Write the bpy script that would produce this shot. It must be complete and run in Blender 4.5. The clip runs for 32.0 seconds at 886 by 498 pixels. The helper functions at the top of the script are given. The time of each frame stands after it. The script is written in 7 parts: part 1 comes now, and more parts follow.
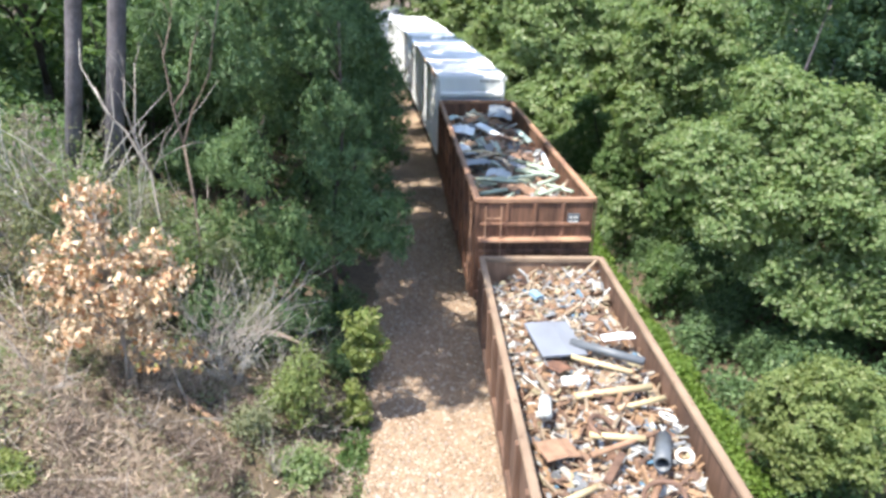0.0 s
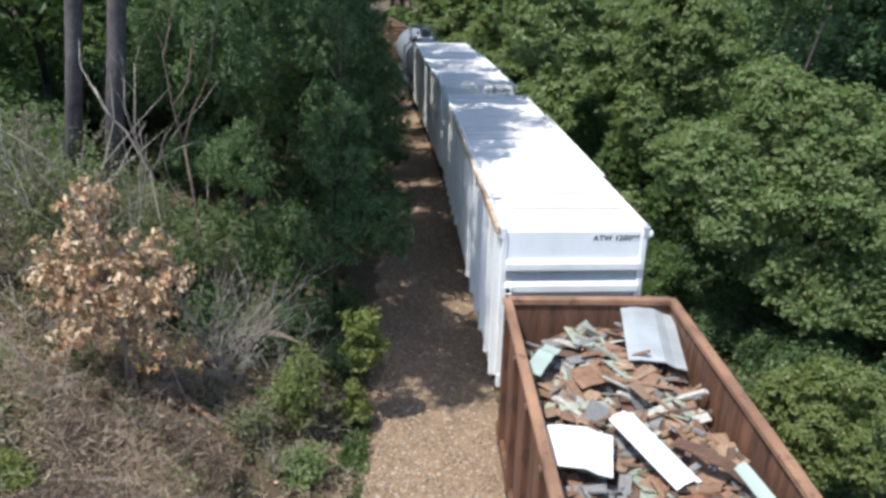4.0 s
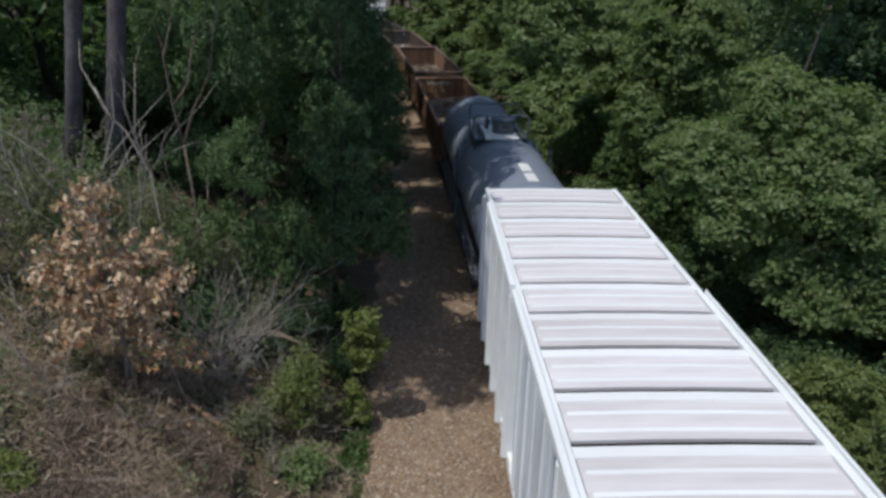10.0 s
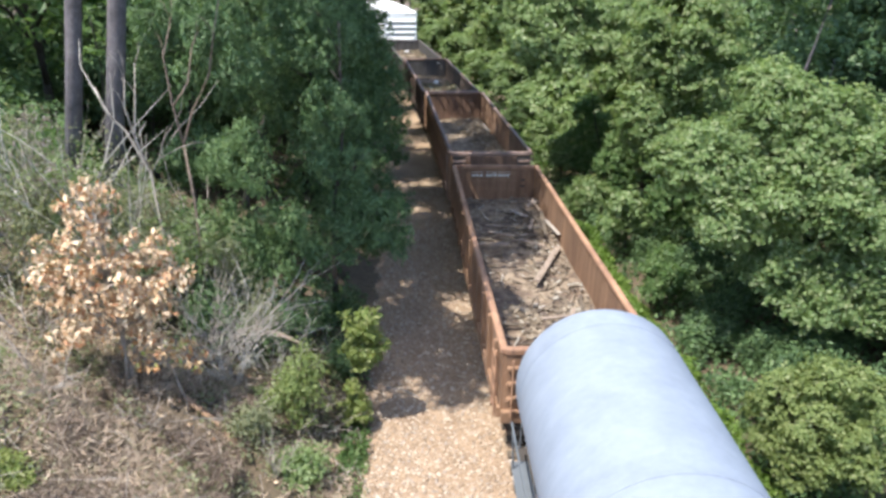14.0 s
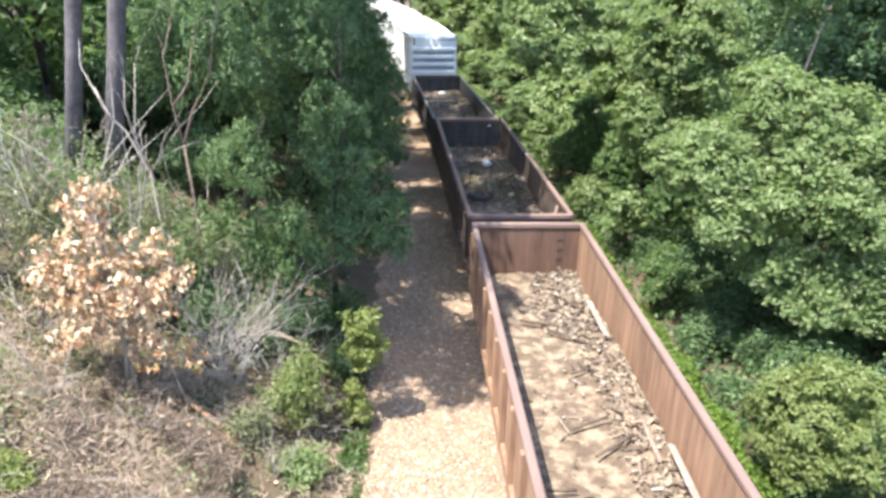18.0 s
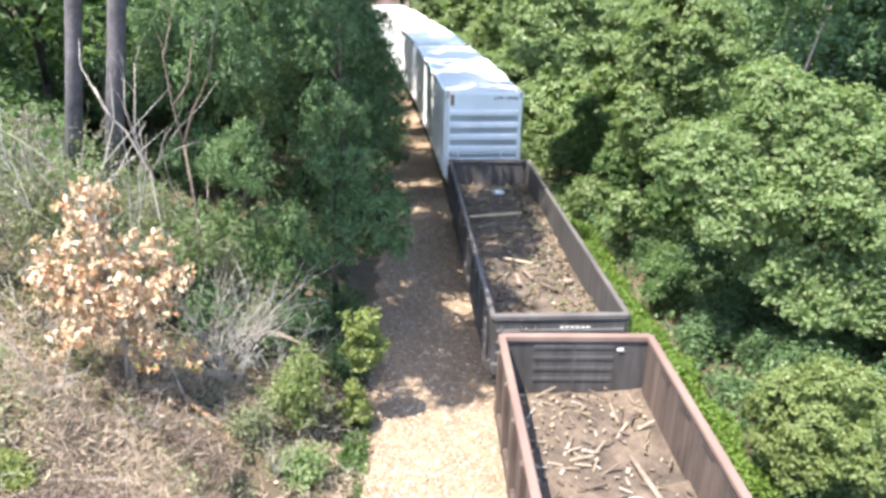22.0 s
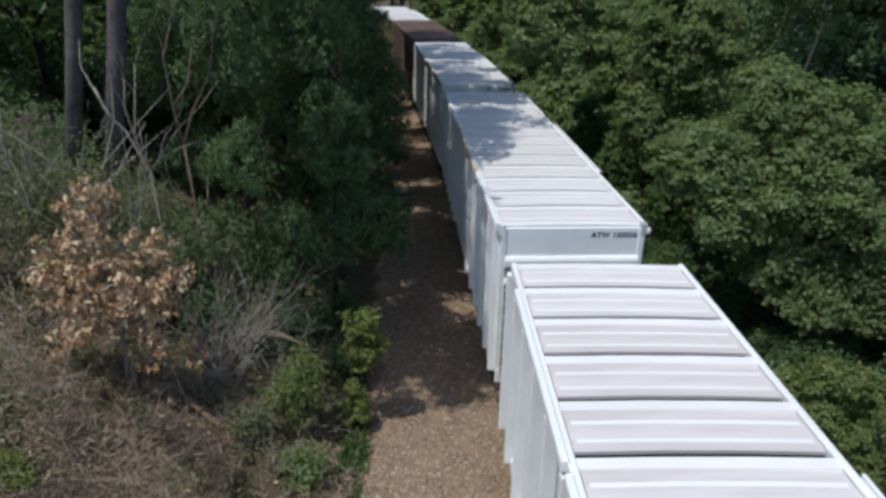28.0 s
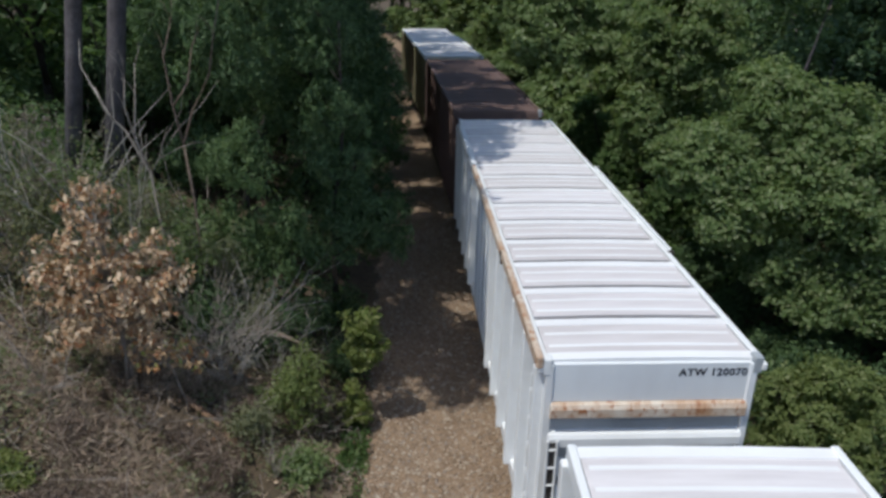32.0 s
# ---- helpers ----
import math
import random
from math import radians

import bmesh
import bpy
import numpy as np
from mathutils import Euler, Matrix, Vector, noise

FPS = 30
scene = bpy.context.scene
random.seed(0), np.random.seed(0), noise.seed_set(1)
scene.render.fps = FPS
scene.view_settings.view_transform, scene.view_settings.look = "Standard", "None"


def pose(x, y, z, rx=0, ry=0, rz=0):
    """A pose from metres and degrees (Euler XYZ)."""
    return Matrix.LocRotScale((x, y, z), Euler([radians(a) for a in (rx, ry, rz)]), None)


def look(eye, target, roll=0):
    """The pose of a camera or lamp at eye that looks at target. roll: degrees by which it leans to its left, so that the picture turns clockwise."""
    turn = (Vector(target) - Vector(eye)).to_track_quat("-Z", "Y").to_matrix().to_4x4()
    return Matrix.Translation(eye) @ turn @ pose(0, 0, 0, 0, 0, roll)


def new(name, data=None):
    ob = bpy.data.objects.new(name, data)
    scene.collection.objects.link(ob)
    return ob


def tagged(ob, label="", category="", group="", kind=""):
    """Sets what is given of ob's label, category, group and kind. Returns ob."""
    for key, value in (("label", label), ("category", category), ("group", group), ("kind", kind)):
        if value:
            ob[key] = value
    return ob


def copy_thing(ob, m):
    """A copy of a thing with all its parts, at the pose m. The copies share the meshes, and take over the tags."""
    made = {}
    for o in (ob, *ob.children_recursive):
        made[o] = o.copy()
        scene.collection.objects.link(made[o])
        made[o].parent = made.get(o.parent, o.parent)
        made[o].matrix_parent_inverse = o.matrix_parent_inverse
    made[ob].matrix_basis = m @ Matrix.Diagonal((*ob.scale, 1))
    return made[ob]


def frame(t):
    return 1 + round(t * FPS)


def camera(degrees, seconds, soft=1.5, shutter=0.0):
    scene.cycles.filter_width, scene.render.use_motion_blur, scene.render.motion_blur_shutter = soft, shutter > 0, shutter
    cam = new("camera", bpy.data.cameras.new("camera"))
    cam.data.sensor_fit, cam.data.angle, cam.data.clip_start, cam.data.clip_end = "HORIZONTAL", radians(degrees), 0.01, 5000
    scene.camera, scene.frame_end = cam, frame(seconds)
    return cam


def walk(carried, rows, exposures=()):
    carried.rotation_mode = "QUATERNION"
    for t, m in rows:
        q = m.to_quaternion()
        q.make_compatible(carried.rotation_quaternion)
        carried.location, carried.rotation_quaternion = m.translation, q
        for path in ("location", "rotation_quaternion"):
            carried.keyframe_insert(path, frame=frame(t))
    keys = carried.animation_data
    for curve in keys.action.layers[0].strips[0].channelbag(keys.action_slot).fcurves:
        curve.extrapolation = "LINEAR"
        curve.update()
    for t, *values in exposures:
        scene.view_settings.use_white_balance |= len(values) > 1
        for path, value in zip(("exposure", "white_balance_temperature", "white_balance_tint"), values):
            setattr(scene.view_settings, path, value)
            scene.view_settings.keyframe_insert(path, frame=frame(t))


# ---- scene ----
cam = camera(61.95, 32.0, soft=3.15)
EYE = (-3.34, 0.0, 9.68)


def aim(pitch, yaw, roll):
    """A level camera at EYE, turned to yaw, tipped down by pitch and leaning by roll."""
    return Matrix.Translation(EYE) @ pose(0, 0, 0, 0, 0, yaw) @ pose(0, 0, 0, 90 - pitch) @ pose(0, 0, 0, 0, 0, roll)


VIEW = aim(21.89, -0.60, 1.19)
walk(cam, [(0.0, VIEW), (32.0, VIEW)], exposures=[
    (0.0, 1.74, 6450, 9), (2.0, 1.56, 6450, 9), (3.0, 1.1, 6400, 8), (4.2, 0.44, 6350, 8), (5.2, -0.41, 6300, 8), (11.2, -0.31, 6300, 8), (12.0, 0.74, 6250, 7), (12.6, 1.09, 6300, 7), (14.0, 1.51, 6400, 8),
    (17.0, 1.94, 6500, 10), (23.5, 2.1, 6500, 9), (24.4, 1.58, 6450, 9), (25.0, 1.08, 6350, 8), (26.2, 0.04, 6330, 8), (27.5, -0.3, 6280, 7), (32.0, -0.3, 6280, 7)])

# ---- light ----
SUN_TO = Vector((-0.33, -0.27, 0.905)).normalized()
world = bpy.data.worlds.new("sky")
scene.world = world
world.use_nodes = True
sky = world.node_tree.nodes.new("ShaderNodeTexSky")
sky.sky_type = "NISHITA"
sky.sun_disc = False
sky.sun_elevation = math.asin(SUN_TO.z)
sky.sun_rotation = math.atan2(SUN_TO.x, SUN_TO.y)
backg = world.node_tree.nodes["Background"]
backg.inputs["Strength"].default_value = 0.15
world.node_tree.links.new(sky.outputs["Color"], backg.inputs["Color"])
sun_data = bpy.data.lights.new("sun", "SUN")
sun_data.energy, sun_data.angle, sun_data.color = 3.75, radians(0.53), (1.0, 0.95, 0.86)
sun = new("sun", sun_data)
sun.matrix_world = look(SUN_TO * 60, (0, 0, 0))

# ---- the line of the track: s in metres from under the camera, rail top at z = 0 ----
CURVE, CURVE_START, EASEMENT = 0.0024, -19.2, 30.0
_S = np.arange(-400.0, 400.01, 0.5)
_U = np.maximum(_S - CURVE_START, 0)
_TH = CURVE * (np.minimum(_U, EASEMENT) ** 2 / (2 * EASEMENT) + np.maximum(_U - EASEMENT, 0))
_X = np.concatenate([[0], np.cumsum(-np.sin((_TH[1:] + _TH[:-1]) / 2) * 0.5)])
_Y = _S[0] + np.concatenate([[0], np.cumsum(np.cos((_TH[1:] + _TH[:-1]) / 2) * 0.5)])


def track(s, side=0.0):
    """Place and heading of the centre line at s, side metres to its right."""
    th = np.interp(s, _S, _TH)
    return np.interp(s, _S, _X) + side * np.cos(th), np.interp(s, _S, _Y) + side * np.sin(th), th


def side_of(x, y):
    """Metres to the right of the centre line."""
    return (x - np.interp(y, _Y, _X)) * np.cos(np.interp(y, _Y, _TH))


# how far the train has come
RUN_T = list(range(33))
RUN_S = [0, 4.95, 9.93, 14.97, 19.96, 24.91, 29.85, 34.84, 39.96, 45.19, 50.35, 55.48, 60.61, 65.74, 70.87, 76.06, 81.32, 86.61, 91.91, 97.21, 102.48,
         107.71, 112.96, 118.31, 123.78, 129.35, 134.97, 140.63, 146.37, 152.19, 158.03, 163.80, 169.42]
_RM = np.gradient(np.array(RUN_S), np.array(RUN_T))


def run(t):
    i = int(np.clip(np.searchsorted(RUN_T, t) - 1, 0, len(RUN_T) - 2))
    h = RUN_T[i + 1] - RUN_T[i]
    u = (t - RUN_T[i]) / h
    return ((2 * u**3 - 3 * u**2 + 1) * RUN_S[i] + (u**3 - 2 * u**2 + u) * h * _RM[i]
            + (3 * u**2 - 2 * u**3) * RUN_S[i + 1] + (u**3 - u**2) * h * _RM[i + 1])


# ---- materials ----
def material(name, rough=0.8, metal=0.0):
    m = bpy.data.materials.new(name)
    m.use_nodes = True
    b = m.node_tree.nodes["Principled BSDF"]
    b.inputs["Roughness"].default_value, b.inputs["Metallic"].default_value = rough, metal
    return m, m.node_tree, b


def node(nt, kind, **values):
    n = nt.nodes.new(kind)
    for key, v in values.items():
        n.inputs[key.replace("_", " ")].default_value = v
    return n


def ramp(nt, fac, stops):
    r = nt.nodes.new("ShaderNodeValToRGB")
    e = r.color_ramp.elements
    while len(e) < len(stops):
        e.new(0.5)
    for el, (p, c) in zip(e, stops):
        el.position, el.color = p, (*c, 1)
    nt.links.new(fac, r.inputs["Fac"])
    return r.outputs["Color"]


def mixed(nt, fac, a, b, mode="MIX"):
    n = nt.nodes.new("ShaderNodeMix")
    n.data_type, n.blend_type = "RGBA", mode
    for sock, v in ((n.inputs[0], fac), (n.inputs[6], a), (n.inputs[7], b)):
        if isinstance(v, (int, float)):
            sock.default_value = v
        elif isinstance(v, tuple):
            sock.default_value = (*v, 1)
        else:
            nt.links.new(v, sock)
    return n.outputs[2]


def noise_fac(nt, scale, detail=5.0, stretch=None, rough=0.6):
    co = nt.nodes.new("ShaderNodeTexCoord")
    n = node(nt, "ShaderNodeTexNoise", Scale=scale, Detail=detail, Roughness=rough)
    if stretch:
        mp = nt.nodes.new("ShaderNodeMapping")
        mp.inputs["Scale"].default_value = stretch
        nt.links.new(co.outputs["Object"], mp.inputs["Vector"])
        nt.links.new(mp.outputs["Vector"], n.inputs["Vector"])
    else:
        nt.links.new(co.outputs["Object"], n.inputs["Vector"])
    return n.outputs["Fac"]


def bumped(nt, b, fac, strength=0.4, dist=0.02):
    n = node(nt, "ShaderNodeBump", Strength=strength, Distance=dist)
    nt.links.new(fac, n.inputs["Height"])
    nt.links.new(n.outputs["Normal"], b.inputs["Normal"])


def island(nt):
    return nt.nodes.new("ShaderNodeNewGeometry").outputs["Random Per Island"]


def by_object(nt):
    return nt.nodes.new("ShaderNodeObjectInfo").outputs["Random"]


def leaf_material(name, stops, through_light=0.6, rough=0.55):
    m, nt, b = material(name, rough)
    c = ramp(nt, island(nt), [(p, (q[0] * 1.05, q[1], q[2] * 1.2) if q[1] > q[0] else q) for p, q in stops])
    v = noise_fac(nt, 0.7, 2.0)
    c = mixed(nt, v, mixed(nt, 1.0, c, (0.74, 0.77, 0.74), "MULTIPLY"), c)
    nt.links.new(c, b.inputs["Base Color"])
    t = nt.nodes.new("ShaderNodeBsdfTranslucent")
    nt.links.new(mixed(nt, 1.0, c, (1.0, 1.0, 0.7), "MULTIPLY"), t.inputs["Color"])
    mx = nt.nodes.new("ShaderNodeMixShader")
    mx.inputs[0].default_value = through_light
    nt.links.new(b.outputs[0], mx.inputs[1])
    nt.links.new(t.outputs[0], mx.inputs[2])
    nt.links.new(mx.outputs[0], nt.nodes["Material Output"].inputs["Surface"])
    return m


def painted(name, base, dirt, rust=(0.22, 0.08, 0.03), rust_amount=0.5, rough=0.5, stretch=(1, 1, 0.25), vary=0.12, metal=0.0, streak=0.0):
    """Weathered paint: soft grime streaks, rust spots at two scales and a shade of its own for each piece."""
    m, nt, b = material(name, rough, metal)
    big = noise_fac(nt, 1.3, 6.0, stretch)
    c = mixed(nt, ramp(nt, big, [(0.35, (0, 0, 0)), (0.72, (1, 1, 1))]), base, dirt)
    c = mixed(nt, ramp(nt, by_object(nt), [(0, (0, 0, 0)), (1, (vary * 4,) * 3)]), c, mixed(nt, 1.0, c, (0.8, 0.78, 0.76), "MULTIPLY"))
    spots = noise_fac(nt, 5.0, 8.0, stretch, 0.7)
    c = mixed(nt, ramp(nt, spots, [(0.74 - 0.22 * rust_amount, (0, 0, 0)), (0.82 - 0.2 * rust_amount, (1, 1, 1))]), c, rust)
    if streak:
        run_down = ramp(nt, noise_fac(nt, 3.0, 7.0, (1.2, 1.6, 0.12), 0.75), [(0.32, (1 - streak, 1 - streak * 1.05, 1 - streak * 1.1)), (0.66, (1 + 0.55 * streak, 1 + 0.5 * streak, 1 + 0.45 * streak))])
        c = mixed(nt, 1.0, c, run_down, "MULTIPLY")
    nt.links.new(c, b.inputs["Base Color"])
    bumped(nt, b, noise_fac(nt, 30, 4), 0.15, 0.01)
    return m


def ground_like(name, stops, scale, fine, bump=0.6, dist=0.05):
    m, nt, b = material(name, 0.95)
    c = ramp(nt, noise_fac(nt, scale, 8.0), stops)
    g = noise_fac(nt, fine, 6.0)
    c = mixed(nt, 1.0, c, ramp(nt, g, [(0.25, (0.55, 0.53, 0.5)), (0.7, (1.15, 1.12, 1.08))]), "MULTIPLY")
    nt.links.new(c, b.inputs["Base Color"])
    bumped(nt, b, g, bump, dist)
    return m


def speckled(name, stops, rough=0.85, metal=0.0, bump=20):
    """Loose pieces, each with a colour of its own."""
    m, nt, b = material(name, rough, metal)
    c = ramp(nt, island(nt), stops)
    for i in nt.nodes:
        if i.type == "VALTORGB":
            i.color_ramp.interpolation = "CONSTANT"
    g = noise_fac(nt, bump, 5.0)
    c = mixed(nt, 1.0, c, ramp(nt, g, [(0.2, (0.6, 0.58, 0.55)), (0.7, (1.1, 1.1, 1.1))]), "MULTIPLY")
    nt.links.new(c, b.inputs["Base Color"])
    bumped(nt, b, g, 0.3, 0.02)
    return m


M_WHITE = painted("white_car_paint", (0.88, 0.91, 0.94), (0.78, 0.80, 0.83), rust_amount=0.12)
M_ROOF = painted("dusty_white_roof", (0.80, 0.765, 0.785), (0.60, 0.56, 0.57), (0.40, 0.36, 0.36), rust_amount=0.22, stretch=(0.35, 2.4, 1), vary=0.2)
M_ROOF_RIB = painted("roof_seam_white", (0.90, 0.91, 0.93), (0.82, 0.81, 0.82), rust_amount=0.08, stretch=(0.5, 1, 1))
M_EAVE = painted("white_eave", (0.90, 0.92, 0.94), (0.78, 0.79, 0.80), rust_amount=0.12, stretch=(1, 0.3, 1))
M_EAVE_RUST = painted("rusty_eave", (0.82, 0.74, 0.64), (0.52, 0.29, 0.15), (0.34, 0.13, 0.05), 1.0, stretch=(2.4, 1.3, 1.5), vary=0.3)
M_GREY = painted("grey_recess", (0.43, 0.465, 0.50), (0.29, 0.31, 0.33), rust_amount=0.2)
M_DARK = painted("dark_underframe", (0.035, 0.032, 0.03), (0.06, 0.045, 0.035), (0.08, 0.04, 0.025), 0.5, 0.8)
M_STEEL = painted("worn_wheel_steel", (0.10, 0.085, 0.075), (0.14, 0.09, 0.06), (0.12, 0.06, 0.03), 0.5, 0.6, metal=0.4)
M_BLACK, _nt, _b = material("black_lettering", 0.6)
_b.inputs["Base Color"].default_value = (0.03, 0.035, 0.05, 1)
M_PALE, _nt, _b = material("pale_lettering", 0.7)
_b.inputs["Base Color"].default_value = (0.62, 0.6, 0.55, 1)
M_RUST_ORANGE = painted("orange_rust_paint", (0.225, 0.108, 0.062), (0.095, 0.052, 0.038), (0.05, 0.03, 0.025), 0.9, 0.85, streak=0.7)
M_RUST_WARM = painted("warm_brown_rust_paint", (0.19, 0.095, 0.058), (0.11, 0.058, 0.04), (0.26, 0.13, 0.06), 0.55, 0.85, streak=0.7)
M_RUST_TAN = painted("tan_rust_steel", (0.30, 0.185, 0.118), (0.215, 0.122, 0.078), (0.13, 0.068, 0.042), 0.6, 0.85, streak=0.5)
M_RUST_MID = painted("orange_brown_rust_steel", (0.245, 0.145, 0.088), (0.165, 0.092, 0.058), (0.10, 0.052, 0.034), 0.6, 0.85, streak=0.5)
M_RUST_EDGE = painted("bright_rust_edge", (0.36, 0.205, 0.125), (0.17, 0.09, 0.06), (0.10, 0.055, 0.04), 0.8, 0.85, stretch=(1, 0.6, 1))
M_TAN_EDGE = painted("worn_tan_chord", (0.275, 0.195, 0.135), (0.173, 0.115, 0.078), (0.102, 0.060, 0.039), 0.7, 0.85, stretch=(1, 0.6, 1))
M_MAUVE_EDGE = painted("mauve_top_chord", (0.21, 0.145, 0.122), (0.16, 0.10, 0.085), (0.10, 0.06, 0.048), 0.4, 0.8, stretch=(1, 0.3, 1))
M_SIDE = painted("pale_blue_grey_sheet", (0.78, 0.84, 0.91), (0.56, 0.595, 0.65), rust_amount=0.25, streak=0.25)
M_RUST_BROWN = painted("brown_rust_steel", (0.16, 0.093, 0.063), (0.10, 0.058, 0.042), (0.06, 0.035, 0.028), 0.5, 0.85, streak=0.5)
M_SOOT_BROWN = painted("sooty_brown_steel", (0.115, 0.08, 0.066), (0.07, 0.052, 0.045), (0.035, 0.03, 0.028), 0.75, 0.85, streak=0.6)
M_BROWN_EDGE = painted("brown_top_chord", (0.21, 0.14, 0.115), (0.15, 0.095, 0.08), (0.08, 0.045, 0.035), 0.4, 0.8, stretch=(1, 0.3, 1))
M_BLACKISH = painted("sooty_black_steel", (0.075, 0.07, 0.072), (0.05, 0.046, 0.046), (0.07, 0.045, 0.035), 0.4, 0.75, streak=0.5)
M_BLACK_EDGE = painted("worn_black_chord", (0.12, 0.105, 0.10), (0.07, 0.06, 0.058), (0.30, 0.26, 0.24), 0.45, 0.75, stretch=(1, 0.3, 1))
M_CREAM = painted("faded_cream_paint", (0.72, 0.70, 0.60), (0.60, 0.57, 0.48), rust_amount=0.2)
M_OLIVE = painted("faded_olive_paint", (0.27, 0.25, 0.15), (0.20, 0.18, 0.11), (0.12, 0.08, 0.05), 0.4, 0.8)
M_MAROON = painted("dull_brown_roof", (0.17, 0.108, 0.095), (0.12, 0.08, 0.072), (0.08, 0.048, 0.04), 0.5, 0.8)
M_TANK = painted("blue_grey_tank_paint", (0.205, 0.234, 0.29), (0.175, 0.20, 0.25), (0.105, 0.10, 0.105), 0.12, 0.68, stretch=(1, 1, 0.4), vary=0.02, streak=0.12)
M_TANK_DARK = painted("dark_grey_fittings", (0.12, 0.132, 0.15), (0.08, 0.088, 0.096), (0.09, 0.06, 0.05), 0.2, 0.5)
M_WHITE_PATCH = painted("white_patch", (0.8, 0.8, 0.8), (0.68, 0.68, 0.68), rust_amount=0.05)
M_FLOOR_TAN = ground_like("dusty_car_floor", [(0.36, (0.085, 0.06, 0.044)), (0.48, (0.14, 0.10, 0.075)), (0.6, (0.28, 0.22, 0.165)), (0.7, (0.16, 0.118, 0.086))], 1.6, 16)
M_FLOOR_DUST = ground_like("pale_dust_over_brown_floor", [(0.40, (0.11, 0.08, 0.058)), (0.49, (0.16, 0.12, 0.086)), (0.56, (0.25, 0.195, 0.142)), (0.68, (0.34, 0.27, 0.20))], 2.6, 14)
M_FLOOR_BROWN = ground_like("brown_car_floor", [(0.34, (0.06, 0.045, 0.037)), (0.48, (0.11, 0.083, 0.066)), (0.6, (0.17, 0.13, 0.10)), (0.7, (0.10, 0.076, 0.06))], 1.3, 16)
M_GRAVEL = ground_like("tan_gravel", [(0.3, (0.254, 0.179, 0.122)), (0.55, (0.338, 0.246, 0.174)), (0.75, (0.207, 0.141, 0.094))], 0.8, 26, 0.9, 0.04)
M_STONES = speckled("gravel_stones", [(0, (0.282, 0.202, 0.141)), (0.3, (0.367, 0.282, 0.211)), (0.55, (0.226, 0.160, 0.111)), (0.75, (0.470, 0.399, 0.324)), (0.9, (0.301, 0.249, 0.211))])
M_SOIL = ground_like("leaf_litter_soil", [(0.3, (0.075, 0.055, 0.038)), (0.5, (0.12, 0.09, 0.06)), (0.7, (0.055, 0.052, 0.028))], 0.9, 9)
M_TIE = ground_like("weathered_tie", [(0.3, (0.09, 0.07, 0.055)), (0.7, (0.15, 0.12, 0.09))], 3, 30)
M_BARK = ground_like("grey_bark", [(0.3, (0.115, 0.11, 0.112)), (0.6, (0.19, 0.18, 0.18)), (0.8, (0.07, 0.066, 0.066))], 4, 24)
M_TWIG = ground_like("dead_twig", [(0.3, (0.27, 0.235, 0.21)), (0.6, (0.40, 0.36, 0.33)), (0.8, (0.17, 0.14, 0.12))], 3, 24)
M_TWIG_BROWN = ground_like("brown_twig_bark", [(0.3, (0.14, 0.105, 0.085)), (0.6, (0.22, 0.17, 0.14)), (0.8, (0.09, 0.065, 0.05))], 3, 24)
M_TWIG_PALE = ground_like("bleached_twig", [(0.3, (0.40, 0.37, 0.34)), (0.6, (0.54, 0.51, 0.47)), (0.8, (0.27, 0.24, 0.22))], 3, 24)
M_PINE_BARK = ground_like("grey_pine_bark", [(0.3, (0.075, 0.068, 0.078)), (0.52, (0.125, 0.113, 0.127)), (0.66, (0.16, 0.148, 0.16)), (0.8, (0.05, 0.045, 0.05))], 2.2, 20)
# bark darkened to put the shade inside the crowns into its colour
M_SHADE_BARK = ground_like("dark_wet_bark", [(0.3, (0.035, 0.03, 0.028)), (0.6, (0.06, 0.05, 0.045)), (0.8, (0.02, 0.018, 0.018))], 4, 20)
M_LOG_RED = ground_like("reddish_torn_bark", [(0.3, (0.22, 0.13, 0.085)), (0.6, (0.36, 0.24, 0.16)), (0.8, (0.11, 0.065, 0.045))], 3, 18)
M_LOG = ground_like("split_log", [(0.3, (0.21, 0.16, 0.13)), (0.6, (0.29, 0.23, 0.19)), (0.8, (0.13, 0.09, 0.07))], 3, 24)
M_LEAF_MID = leaf_material("broad_leaves", [(0, (0.087, 0.166, 0.047)), (0.4, (0.134, 0.236, 0.063)), (0.75, (0.189, 0.299, 0.095)), (1, (0.252, 0.331, 0.134))])
M_LEAF_PALE = leaf_material("silvery_leaves", [(0, (0.158, 0.248, 0.077)), (0.45, (0.230, 0.330, 0.110)), (0.8, (0.315, 0.410, 0.162)), (1, (0.41, 0.47, 0.23))], 0.62, 0.55)
# cedar green; on other wood plants it puts shade into the leaf colour
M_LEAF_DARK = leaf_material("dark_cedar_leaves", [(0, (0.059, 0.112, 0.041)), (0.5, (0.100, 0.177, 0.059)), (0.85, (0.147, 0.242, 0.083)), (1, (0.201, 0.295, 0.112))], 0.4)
# lighter copy of the cedar leaves: haze and sunlit lobes put into colour
M_LEAF_CEDAR = leaf_material("soft_cedar_sprays", [(0, (0.081, 0.145, 0.050)), (0.5, (0.135, 0.220, 0.072)), (0.85, (0.189, 0.290, 0.100)), (1, (0.248, 0.345, 0.128))], 0.45)
M_LEAF_LIME = leaf_material("lime_leaves", [(0, (0.16, 0.25, 0.08)), (0.5, (0.235, 0.335, 0.115)), (0.85, (0.30, 0.40, 0.15)), (1, (0.39, 0.46, 0.22))], 0.55, 0.45)
M_LEAF_BUSH = leaf_material("yellowish_bush_leaves", [(0, (0.16, 0.225, 0.062)), (0.5, (0.245, 0.32, 0.095)), (0.85, (0.32, 0.395, 0.13)), (1, (0.41, 0.46, 0.20))], rough=0.6)
